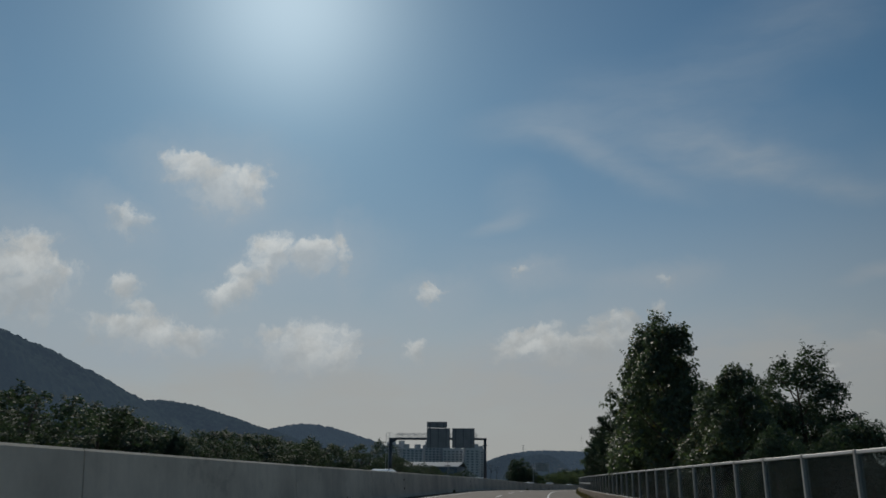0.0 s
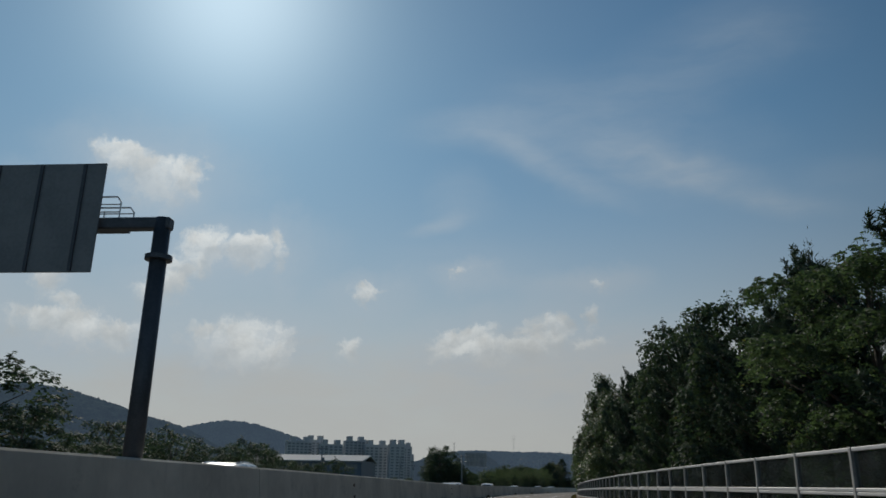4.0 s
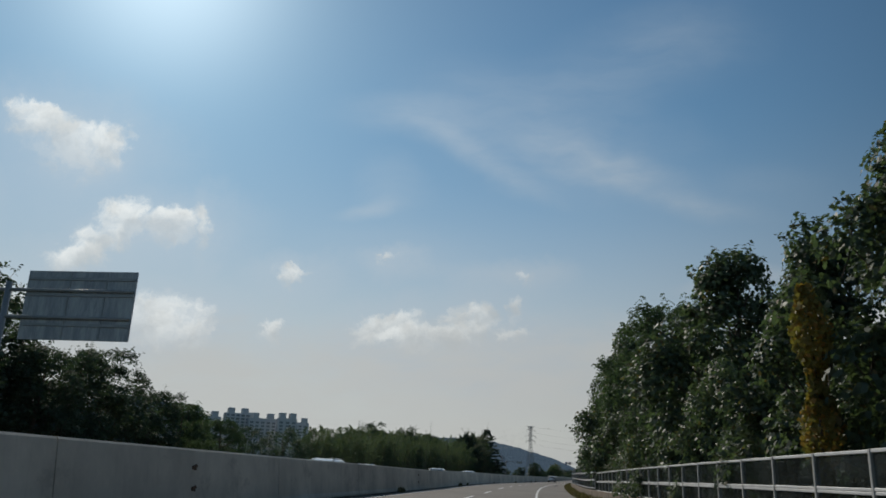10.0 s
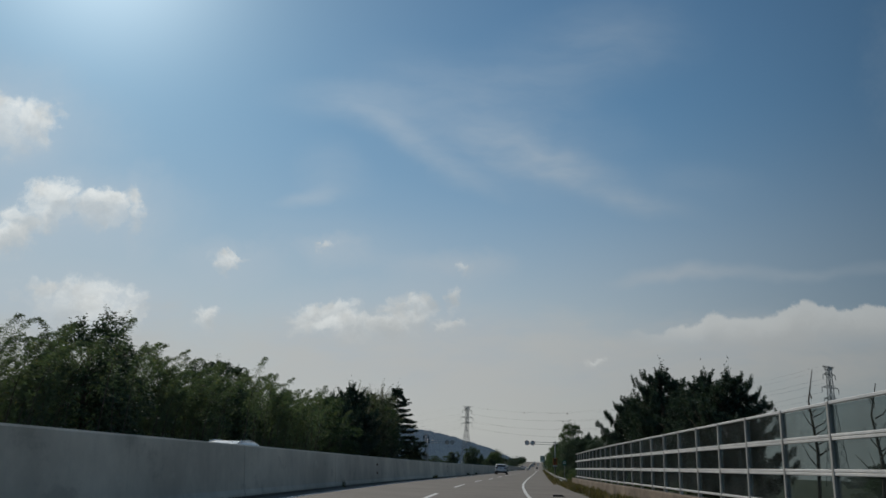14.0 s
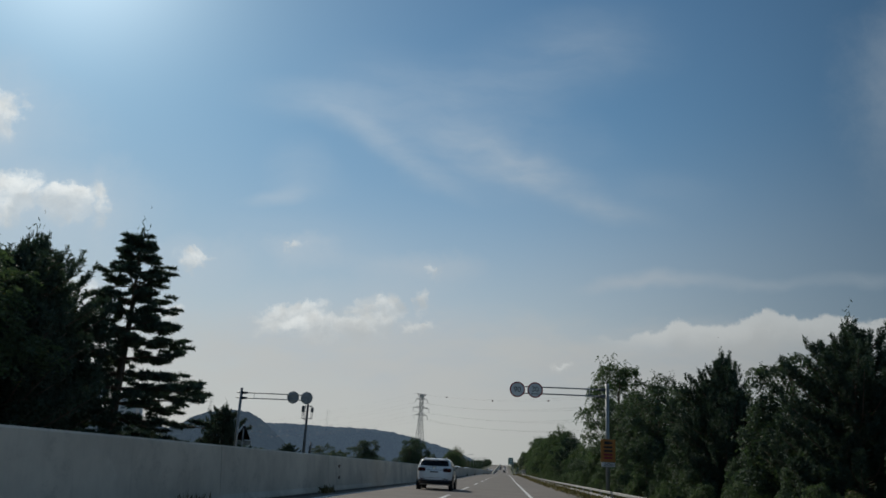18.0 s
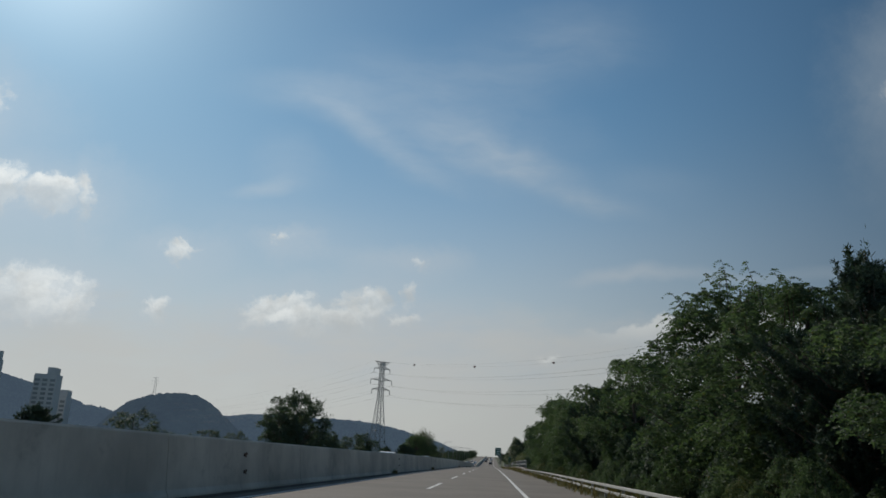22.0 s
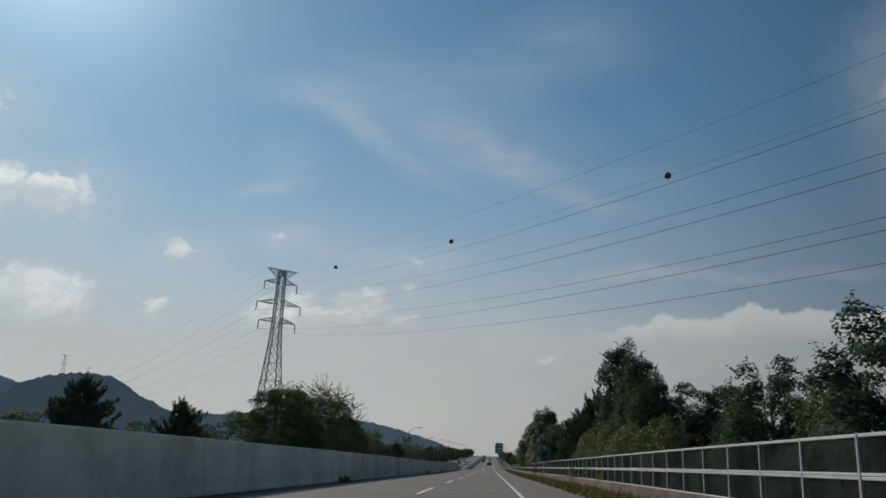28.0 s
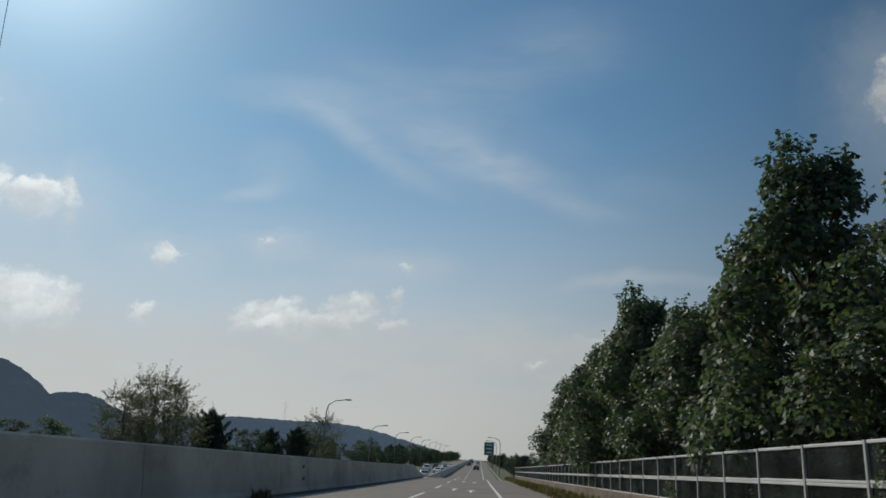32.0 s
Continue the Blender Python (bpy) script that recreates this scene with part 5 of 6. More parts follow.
def gantry():
    """A portal over the opposite carriageway: boards seen from behind, a caged walkway."""
    ob = thing("sign_gantry", "grey steel portal gantry with large sign boards seen from behind", "sign gantry", "", stand(101.5, -7.1, turn=0))
    z = 6.30
    for x, r0, r1 in ((0.0, 0.20, 0.175), (-12.5, 0.32, 0.25)):
        part("post", tube((x, 0, -0.2), (x, 0, z + 0.12), r0, r1, 18), DARK_STEEL, ob, smooth=True)
        part("collar", tube((x, 0, z - 0.82), (x, 0, z - 0.72), r1 + 0.11, r1 + 0.11, 18), DARK_STEEL, ob)
    part("beam", box(-12.65, 0.2, -0.13, 0.13, z - 0.13, z + 0.13, 0.03), DARK_STEEL, ob)
    part("walkway", box(-12.2, -1.2, 0.2, 0.9, z + 0.09, z + 0.13), DARK_STEEL, ob)
    bm = bmesh.new()
    rows = [[bm.verts.new((xx, yy, zz)) for xx, zz in ((-12.25, z - 0.12), (-11.6, z - 0.12), (-12.25, z - 0.5))] for yy in (-0.09, 0.09)]
    bm.faces.new(rows[0][::-1])
    bm.faces.new(rows[1])
    for k in range(3):
        bm.faces.new((rows[0][k], rows[0][(k + 1) % 3], rows[1][(k + 1) % 3], rows[1][k]))
    bmesh.ops.recalc_face_normals(bm, faces=bm.faces)
    part("gusset", bm, DARK_STEEL, ob)
    part("lamp", tube((-8.9, -0.2, z + 0.14), (-8.3, -0.32, z - 0.12), 0.05, 0.11, 10), DARK_STEEL, ob)
    for x0, x1, z0, z1 in ((-7.62, -4.55, 5.16, 7.64), (-4.25, -1.33, 5.16, 7.64), (-7.62, -4.95, 7.71, 8.47)):
        panel = part("board", box(x0, x1, -0.26, -0.22, z0, z1, 0.006), BOARD_BACK, ob, "dark grey back of a sign board")
        for q in (0.16, 0.5, 0.84):
            xx = x0 + (x1 - x0) * q
            part("rib", box(xx - 0.035, xx + 0.035, -0.30, -0.26, z0 + 0.02, z1 - 0.02), DARK_STEEL, panel)
        if z1 > 8:
            for q in (0.16, 0.5, 0.84):
                xx = x0 + (x1 - x0) * q
                part("stub", box(xx - 0.05, xx + 0.05, -0.25, -0.17, z0 - 0.09, z0 + 0.02), DARK_STEEL, panel)
    bm = bmesh.new()
    for x in (-13.0, -12.62):
        add_pipe(bm, [(x, -0.4, 2.6), (x, -0.4, z + 0.62), (x + 0.1, -0.4, z + 0.74), (x + 0.45, -0.4, z + 0.74), (x + 0.52, -0.4, z + 0.6), (x + 0.52, -0.4, z + 0.14)], [0.022] * 6, 6)
    for k in range(14):
        add_tube(bm, (-13.0, -0.4, 2.8 + 0.29 * k), (-12.62, -0.4, 2.8 + 0.29 * k), 0.014, 0.014, 6)
    part("ladder", bm, STEEL, ob)
    for k in range(6):
        x0 = -11.95 + 1.82 * k
        for y, lift in ((0.24, 0.0), (0.86, -0.03)):
            bm = bmesh.new()
            x1, top = x0 + 1.7, z + 0.74 + lift
            add_pipe(bm, [(x0, y, z + 0.13), (x0, y, top - 0.12), (x0 + 0.1, y, top), (x1 - 0.1, y, top), (x1, y, top - 0.12), (x1, y, z + 0.13)], [0.02] * 6, 6)
            for h in (0.2, 0.38, 0.56):
                add_tube(bm, (x0, y, z + h), (x1, y, z + h), 0.014, 0.014, 6)
            for q in (0.45, 0.58):
                add_tube(bm, (x0 + 1.7 * q, y, z + 0.36), (x0 + 1.7 * q, y, z + 0.66 + lift), 0.018, 0.018, 6)
            part("walkway_rail", bm, STEEL, ob)


gantry()


def side_board(s, d):
    """A board on one tall post beside the opposite carriageway, seen from behind."""
    ob = thing("direction_board", "grey back of a road direction board on a tall post", "road sign", "", stand(s, d))
    part("post", tube((0, 0, -0.2), (0, 0, 7.2), 0.13, 0.11, 14), GREY_PAINT, ob, smooth=True)
    for z in (5.9, 6.9):
        part("arm", tube((-0.3, 0, z), (4.8, 0, z), 0.07, 0.05, 10), GREY_PAINT, ob, smooth=True)
    panel = part("board", box(0.65, 4.85, 0.08, 0.13, 5.1, 7.65, 0.006), SIGN_BACK, ob, "grey back of the board")
    for z in (5.65, 6.75, 7.35):
        part("rib", box(0.7, 4.8, 0.03, 0.08, z - 0.05, z + 0.05), GREY_PAINT, panel)
    for x in (2.3, 3.7):
        part("rib", box(x - 0.03, x + 0.03, 0.05, 0.08, 5.15, 7.6), GREY_PAINT, panel)


side_board(241.7, -17.95)


def antenna_mast(s, d):
    ob = thing("antenna_mast", "slim dark telecom mast with two box antennas at its top", "antenna mast", "", stand(s, d))
    part("pole", tube((0, 0, -0.2), (0, 0, 7.6), 0.19, 0.125, 14), DARK_STEEL, ob, smooth=True)
    part("cap", tube((0, 0, 7.6), (0, 0, 7.72), 0.09, 0.06, 10), DARK_STEEL, ob)
    part("rod", tube((-0.24, -0.1, 5.7), (-0.24, -0.1, 9.05), 0.032, 0.012, 6), DARK_STEEL, ob)
    bm = bmesh.new()
    add_box(bm, -0.63, 0.60, -0.04, 0.04, 5.97, 6.05, 0.01)
    add_box(bm, -0.04, 0.04, -0.45, 0.45, 5.97, 6.05, 0.01)
    part("lower_bracket", bm, DARK_STEEL, ob)
    bm = bmesh.new()
    add_tube(bm, (-0.52, 0, 7.42), (0.58, 0, 7.36), 0.035, 0.035, 6)
    add_tube(bm, (0.1, 0, 7.5), (0.5, 0, 7.42), 0.025, 0.025, 6)
    part("upper_bracket", bm, DARK_STEEL, ob)
    for x, z0, z1, w in ((-0.50, 6.68, 7.42, 0.165), (0.55, 6.72, 7.28, 0.15)):
        box_part = part("antenna", box(x - w, x + w, -0.12, 0.12, z0, z1, 0.035), DARK_STEEL, ob, "dark box antenna")
        for q in (-0.09, 0.07):
            part("strut", tube((x + q, 0, 6.03), (x + q, 0, z0 + 0.03), 0.03, 0.03, 6), DARK_STEEL, box_part)


def stub_pole(s, d):
    ob = thing("utility_pole", "short dark pole with brackets and a small transformer", "utility pole", "", stand(s, d))
    part("pole", tube((0, 0, -0.2), (0, 0, 3.4), 0.1, 0.08, 10), DARK_STEEL, ob, smooth=True)
    for z, w in ((3.1, 0.28), (2.75, 0.34), (2.4, 0.3), (2.1, 0.36)):
        part("bracket", box(-w, w, -0.04, 0.04, z - 0.03, z + 0.03), DARK_STEEL, ob)
    part("transformer", tube((0.0, -0.18, 2.15), (0.0, -0.18, 2.95), 0.14, 0.14, 12), DARK_STEEL, ob)


stub_pole(478.6, -22.0)
antenna_mast(477.5, -22.5)


def distance_marker(s, d):
    ob = thing("distance_marker", "green distance marker board with white diagonal stripes, reading 300 m", "road sign", "", stand(s, d))
    part("post", tube((0, 0, -0.1), (0, 0, 2.75), 0.04, 0.04, 10), STEEL, ob, smooth=True)
    b = part("board", box(-0.28, 0.28, -0.08, -0.05, 1.60, 2.86, 0.004), GREEN, ob, "green board")
    text_mesh("numerals", "300", 0.25, SIGN_WHITE, b, pose(0, -0.085, 2.69) @ FACE)
    text_mesh("unit", "m", 0.25, SIGN_WHITE, b, pose(0, -0.085, 2.48) @ FACE)
    for k in range(3):
        z = 1.68 + 0.23 * k
        bm = bmesh.new()
        vs = [bm.verts.new(p) for p in ((-0.27, -0.084, z), (0.27, -0.084, z + 0.16), (0.27, -0.084, z + 0.27), (-0.27, -0.084, z + 0.11))]
        bm.faces.new(vs)
        bmesh.ops.solidify(bm, geom=bm.faces[:], thickness=0.003)
        part("stripe", bm, SIGN_WHITE, b)


distance_marker(669.6, 4.75)


def kilometre_post(s, d):
    ob = thing("kilometre_post", "small dark green kilometre post among roadside bushes", "road sign", "", stand(s, d))
    part("post", tube((0, 0, -0.1), (0, 0, 1.95), 0.025, 0.025, 8), GREY_PAINT, ob, smooth=True)
    b = part("board", box(-0.17, 0.17, -0.05, -0.03, 1.58, 2.06, 0.004), GREEN, ob, "green board")
    part("writing_bar", box(-0.11, -0.01, -0.054, -0.051, 1.74, 1.86), SIGN_WHITE, b)
    part("writing_bar", box(0.01, 0.11, -0.054, -0.051, 1.74, 1.86), SIGN_WHITE, b)
    part("writing_bar", box(-0.06, 0.06, -0.054, -0.051, 1.93, 1.98), SIGN_WHITE, b)


kilometre_post(383.3, 5.35)


# ---------------------------------------------------------------- pylons and lines
LATTICE = grained("dull_zinc", (0.15, 0.16, 0.165), (0.24, 0.25, 0.255), 0.6, 9.0, 0.6, 0.3, 0.05, 0.003)


def pylon(s, d, high, turn, name_label, k=1.0):
    """Lattice tower with three pairs of arms, at its base; returns the wire ends."""
    ob = thing("transmission_tower", name_label, "pylon", "transmission towers", stand(s, d, turn=turn))
    prof = [(0, 2.6), (0.22, 1.95), (0.42, 1.38), (0.60, 0.88), (0.72, 0.70), (0.86, 0.62), (1.0, 0.55)]
    leg = 0.10 * k
    for sx in (-1, 1):
        for sy in (-1, 1):
            bm = bmesh.new()
            add_pipe(bm, [(sx * r, sy * r, a * high - 0.3) for a, r in prof], [leg] * len(prof), 5)
            part("leg", bm, LATTICE, ob)
    for face in range(4):
        rot = Matrix.Rotation(face * math.pi / 2, 3, "Z")
        hs = [0.0, 0.11, 0.22, 0.32, 0.42, 0.51, 0.60, 0.66, 0.72, 0.79, 0.86, 0.93, 1.0]
        for a, b in zip(hs[:-1], hs[1:]):
            ra, rb = (float(np.interp(q, [p[0] for p in prof], [p[1] for p in prof])) for q in (a, b))
            za, zb = a * high - 0.3, b * high - 0.3
            for p, q in (((-ra, ra, za), (rb, rb, zb)), ((ra, ra, za), (-rb, rb, zb)), ((-rb, rb, zb), (rb, rb, zb))):
                part("brace", tube(rot @ Vector(p), rot @ Vector(q), 0.05 * k, 0.05 * k, 4), LATTICE, ob)
    ends = []
    for frac, reach, drop in ((1.0, 2.8, 0.0), (0.928, 2.95, 1.5), (0.815, 3.98, 1.6), (0.72, 3.3, 1.6)):
        z = frac * high - 0.3
        for sx in (-1, 1):
            bm = bmesh.new()
            tip = Vector((sx * reach, 0, z + 0.1))
            rest = z + (0.9 if drop else -1.5)
            for sy in (-1, 1):
                low, top = Vector((sx * 0.58, sy * 0.58, z)), Vector((sx * 0.58, sy * 0.58, rest))
                add_tube(bm, low, tip, 0.055 * k, 0.045 * k, 4)
                add_tube(bm, top, tip, 0.055 * k, 0.045 * k, 4)
                for q in (0.0, 0.25, 0.5, 0.75):
                    add_tube(bm, low.lerp(tip, q), top.lerp(tip, q), 0.03 * k, 0.03 * k, 4)
                    add_tube(bm, low.lerp(tip, q), top.lerp(tip, q + 0.2), 0.03 * k, 0.03 * k, 4)
            for q in (0.25, 0.5, 0.75):
                add_tube(bm, Vector((sx * 0.58, -0.58, z)).lerp(tip, q), Vector((sx * 0.58, 0.58, z)).lerp(tip, q), 0.03 * k, 0.03 * k, 4)
            arm = part("arm", bm, LATTICE, ob)
            end = tip - Vector((-sx * 0.1, 0, drop))
            if drop:
                part("insulator", tube(tip, end, 0.10 * k, 0.08 * k, 8), DARK_STEEL, arm)
            ends.append(ob.matrix_basis @ end)
    part("number_board", box(-0.42, 0.42, -0.70, -0.66, high - 1.55, high - 0.45, 0.01), GREY_PAINT, ob, "plain grey board near the top")
    return ends


def line_between(a, b, sag, radius):
    pts = []
    for k in range(41):
        q = k / 40
        pts.append(a.lerp(b, q) - Vector((0, 0, sag * 4 * q * (1 - q))))
    bm = bmesh.new()
    add_pipe(bm, pts, [radius] * len(pts), 4)
    return bm, pts


TURN_A = 36.0
tower_a = pylon(736, -37.7, 33.6, TURN_A, "tall galvanised lattice transmission tower beside the road", 1.0)
tower_b = pylon(557, 92.3, 36.0, TURN_A, "lattice transmission tower behind the roadside trees", 1.0)
WIRE = grained("wire", (0.03, 0.035, 0.04), (0.05, 0.055, 0.06), 1.0, 9.0, 0.6, 0.4)
BALL = grained("marker_ball", (0.10, 0.035, 0.03), (0.16, 0.05, 0.04), 1.0, 9.0, 0.5)
tower_c = [e + (spot(1056, -259, -2) - spot(736, -37.7)) for e in tower_a]
for k, (a, b, c) in enumerate(zip(tower_a, tower_b, tower_c)):
    for e, sag in ((b, 8.2 if k < 2 else 7.8), (c, 6.0)):
        bm, pts = line_between(a, e, sag, 0.011 if k < 2 else 0.018)
        cable = thing("power_line", "thin dark overhead power cable hung between the towers", "power line", "power lines")
        part("cable", bm, WIRE, cable)
        if k == 1 and e is b:
            for q in (3.0, 9.25, 15.5, 21.75, 28.0):
                at = pts[int(q)].lerp(pts[int(q) + 1], q % 1)
                bm = bmesh.new()
                bmesh.ops.create_icosphere(bm, subdivisions=2, radius=0.31)
                part("marker_ball", bm, BALL, cable, "dark red aviation marker ball", Matrix.Translation(at), True)
for x, y, z, size, k in ((-316, 1050, 35.0, 0.62, 1.6), (-914, 4090, 172.0, 2.6, 1.0), (38.3, 698, 7.4, 0.8, 2.0)):
    ob = thing("transmission_tower", "far lattice tower standing on the wooded hill", "pylon", "transmission towers", pose(x, y, z, 0, 0, 12) @ Matrix.Scale(size, 4))
    bm = bmesh.new()
    for sx in (-1, 1):
        for sy in (-1, 1):
            add_tube(bm, (sx * 2.6, sy * 2.6, -20), (sx * 0.5, sy * 0.5, 26), 0.16 * k / 2, 0.1 * k / 2, 4)
    for z in range(0, 26, 3):
        r = 2.0 - z * 0.058
        add_tube(bm, (-r, -r, z), (r, -r, z + 3), 0.07 * k / 2, 0.07 * k / 2, 4)
        add_tube(bm, (r, -r, z), (-r, -r, z + 3), 0.07 * k / 2, 0.07 * k / 2, 4)
    tagged(part("lattice", bm, LATTICE, ob), kind="stuff")
    for z in (18, 22, 26):
        part("arm", tube((-4, 0, z), (4, 0, z), 0.14 * k / 2, 0.14 * k / 2, 4), LATTICE, ob)


# ---------------------------------------------------------------- hills
def hill(x, y, length, depth, high, turn, seed, mat, rough):
    """A wooded ridge with an uneven crest of tree tops."""
    g = np.random.default_rng(seed)
    cell = max(1.8 * rough, length / 330)
    nx, ny = int(length / cell), min(72, int(depth / cell))
    verts, faces = [], []
    ph = g.uniform(0, 6, 4)
    for i in range(nx + 1):
        u = i / nx * 2 - 1
        crest = max(0.0, 1 - u * u) ** 0.8 * (1 + 0.07 * math.sin(3.1 * u + ph[0]) + 0.04 * math.sin(7.3 * u + ph[1]))
        for j in range(ny + 1):
            v = j / ny * 2 - 1
            z = high * crest * max(0.0, 1 - abs(v) ** 1.6)
            z += noise.noise(Vector((u * length / 60, v * depth / 60, seed))) * high * 0.03 * (1 - v * v)
            tops = noise.noise(Vector((u * length / (7 * rough), v * depth / (7 * rough), seed + 5))) * 1.5 + noise.noise(Vector((u * length / (3.6 * rough), v * depth / (3.6 * rough), seed))) * 1.6
            verts.append((u * length / 2, v * depth / 2 * (0.3 + 0.7 * math.sqrt(1 - u * u)), z + tops * rough * (1 - v * v) - 2 - 9 * max(abs(u), abs(v)) ** 6))
    for i in range(nx):
        for j in range(ny):
            a = i * (ny + 1) + j
            faces.append((a, a + ny + 1, a + ny + 2, a + 1))
    ob = tagged(new("hill", mesh_from("hill", verts, faces, mat)), "wooded blue-green hill in hazy distance", "hill", kind="structure")
    ob.matrix_basis = pose(x, y, -1, 0, 0, turn)
    return ob


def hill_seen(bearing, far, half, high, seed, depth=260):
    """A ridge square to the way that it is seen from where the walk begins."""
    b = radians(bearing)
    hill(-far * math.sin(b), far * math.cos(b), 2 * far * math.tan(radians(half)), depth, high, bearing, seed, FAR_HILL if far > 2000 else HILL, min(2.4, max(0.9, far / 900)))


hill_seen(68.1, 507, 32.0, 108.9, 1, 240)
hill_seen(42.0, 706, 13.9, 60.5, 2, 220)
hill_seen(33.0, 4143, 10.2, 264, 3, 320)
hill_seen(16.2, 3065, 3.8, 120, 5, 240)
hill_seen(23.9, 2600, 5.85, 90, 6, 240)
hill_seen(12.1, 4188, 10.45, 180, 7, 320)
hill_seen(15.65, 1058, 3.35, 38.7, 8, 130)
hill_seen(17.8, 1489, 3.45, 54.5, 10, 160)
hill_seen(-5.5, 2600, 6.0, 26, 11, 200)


# ---------------------------------------------------------------- buildings
PLASTER = grained("pale_render", (0.40, 0.42, 0.44), (0.50, 0.51, 0.52), 0.05, 1.5, 0.85)
GLASS_DARK = grained("window_glass", (0.14, 0.16, 0.18), (0.22, 0.25, 0.27), 0.2, 3.0, 0.2)
ROOF_PALE = grained("pale_metal_roof", (0.26, 0.30, 0.33), (0.34, 0.38, 0.41), 0.2, 4.0, 0.8, 0.0)
WALL_BLUE = grained("blue_cladding", (0.07, 0.11, 0.16), (0.11, 0.15, 0.20), 0.3, 5.0, 0.6)


WINDOW = shared("window", box(-1.5, 1.5, -0.12, -0.02, 0.5, 2.2), GLASS_DARK)


def apartment(x, y, wide, deep, high, turn, steps_up):
    """A slab of flats: bands of windows at each storey, stair heads on its roof."""
    ob = thing("apartment_building", "grey high-rise slab of flats in the hazy distance", "apartment building", "apartment buildings", pose(x, y, -1, 0, 0, turn))
    part("wall", box(-wide / 2, wide / 2, -deep / 2, deep / 2, -3.2, high, 0.2), PLASTER, ob)
    n = int(high / 2.9)
    for k in range(1, n):
        z = k * 2.9
        m = max(2, int(wide / 4.2))
        for j in range(m):
            child("window", WINDOW, ob, pose(-wide / 2 + (j + 0.5) * wide / m, -deep / 2, z))
    for q in steps_up:
        part("stair_head", box(q * wide - 2.6, q * wide + 2.6, -deep * 0.4, deep * 0.4, high, high + 4.5, 0.1), PLASTER, ob)


def from_eye(x, y, bearing, far):
    b = radians(bearing)
    return x - far * math.sin(b), y + far * math.cos(b)


for bearing, far, wide, high in ((27.8, 850, 26, 42), (25.6, 840, 24, 39), (23.9, 860, 22, 44), (22.4, 850, 24, 40), (20.9, 830, 16, 40), (30.5, 900, 24, 36), (26.7, 900, 20, 46)):
    apartment(*from_eye(-21, 73, bearing, far), wide, 12, high, bearing + 12, (-0.25, 0.3))
for bearing, far, wide, high in ((33.9, 610, 18, 40), (32.6, 600, 13, 44), (31.6, 640, 9, 36), (27.5, 620, 14, 43), (26.7, 650, 9, 31), (36, 640, 26, 38)):
    apartment(*from_eye(-62, 410, bearing, far), wide, 12, high, bearing - 14, (0.2,))


def factory(x, y, wide, deep, eave, ridge, turn):
    ob = thing("factory_building", "long low factory hall with a pale metal roof", "factory", "", pose(x, y, -1, 0, 0, turn))
    part("wall", box(-wide / 2, wide / 2, -deep / 2, deep / 2, -3.2, eave), WALL_BLUE, ob)
    bm = bmesh.new()
    pts = [(-deep / 2 - 0.8, eave - 0.1), (0, ridge), (deep / 2 + 0.8, eave - 0.1), (deep / 2 + 0.8, eave - 0.5), (0, ridge - 0.4), (-deep / 2 - 0.8, eave - 0.5)]
    rows = [[bm.verts.new((xx, yy, zz)) for yy, zz in pts] for xx in (-wide / 2 - 0.6, wide / 2 + 0.6)]
    for k in range(6):
        bm.faces.new((rows[0][k], rows[0][(k + 1) % 6], rows[1][(k + 1) % 6], rows[1][k]))
    bm.faces.new(rows[0][::-1])
    bm.faces.new(rows[1])
    bmesh.ops.recalc_face_normals(bm, faces=bm.faces)
    part("roof", bm, ROOF_PALE, ob)
    for k in range(6):
        xx = -wide / 2 + (k + 0.5) * wide / 6
        part("window", box(xx - 1.6, xx + 1.6, -deep / 2 - 0.1, -deep / 2 - 0.02, eave - 2.6, eave - 1.2), GLASS_DARK, ob)


factory(-143, 322, 35, 20, 8.7, 10.6, 10)
factory(-205, 300, 40, 18, 6.0, 8.2, 14)


# ---------------------------------------------------------------- street lamps
def lamp_post(s, d, way):
    ob = thing("street_lamp", "tall grey street lamp with a curved arm", "street lamp", "street lamps", stand(s, d))
    pts = [(0, 0, -0.2), (0, 0, 7.4), (0.25 * way, 0, 8.3), (1.0 * way, 0, 8.8), (2.4 * way, 0, 9.0)]
    bm = bmesh.new()
    add_pipe(bm, pts, (0.10, 0.08, 0.07, 0.06, 0.05), 8)
    part("pole", bm, GREY_PAINT, ob, smooth=True)
    part("lamp_head", box(min(2.3 * way, 3.1 * way), max(2.3 * way, 3.1 * way), -0.16, 0.16, 8.92, 9.08, 0.04), SIGN_BACK, ob)


for k in range(9):
    lamp_post(790 + 42 * k, -19.0, 1)
    if k > 1:
        lamp_post(800 + 42 * k, 5.6, -1)


# ---------------------------------------------------------------- vehicles
CAR_WHITE = grained("white_car_paint", (0.70, 0.71, 0.72), (0.78, 0.78, 0.79), 0.8, 3.0, 0.14, 0.0, 0.02, 0.001, spec=0.9)
CAR_SILVER = grained("silver_car_paint", (0.38, 0.39, 0.41), (0.46, 0.47, 0.48), 0.8, 3.0, 0.28, 0.5, 0.02, 0.001)
CAR_DARK = grained("dark_car_paint", (0.02, 0.022, 0.028), (0.035, 0.037, 0.045), 0.8, 3.0, 0.22, 0.2, 0.02, 0.001)
CAR_GLASS = grained("tinted_glass", (0.012, 0.015, 0.018), (0.022, 0.026, 0.03), 1.0, 4.0, 0.08, 0.0, 0.01, 0.001, spec=0.6)
TAIL_RED = grained("tail_lamp", (0.05, 0.006, 0.007), (0.12, 0.012, 0.012), 5.0, 40.0, 0.18)
CHROME = grained("bright_metal", (0.5, 0.5, 0.5), (0.62, 0.62, 0.62), 4.0, 30.0, 0.2, 0.9, 0.02, 0.001)


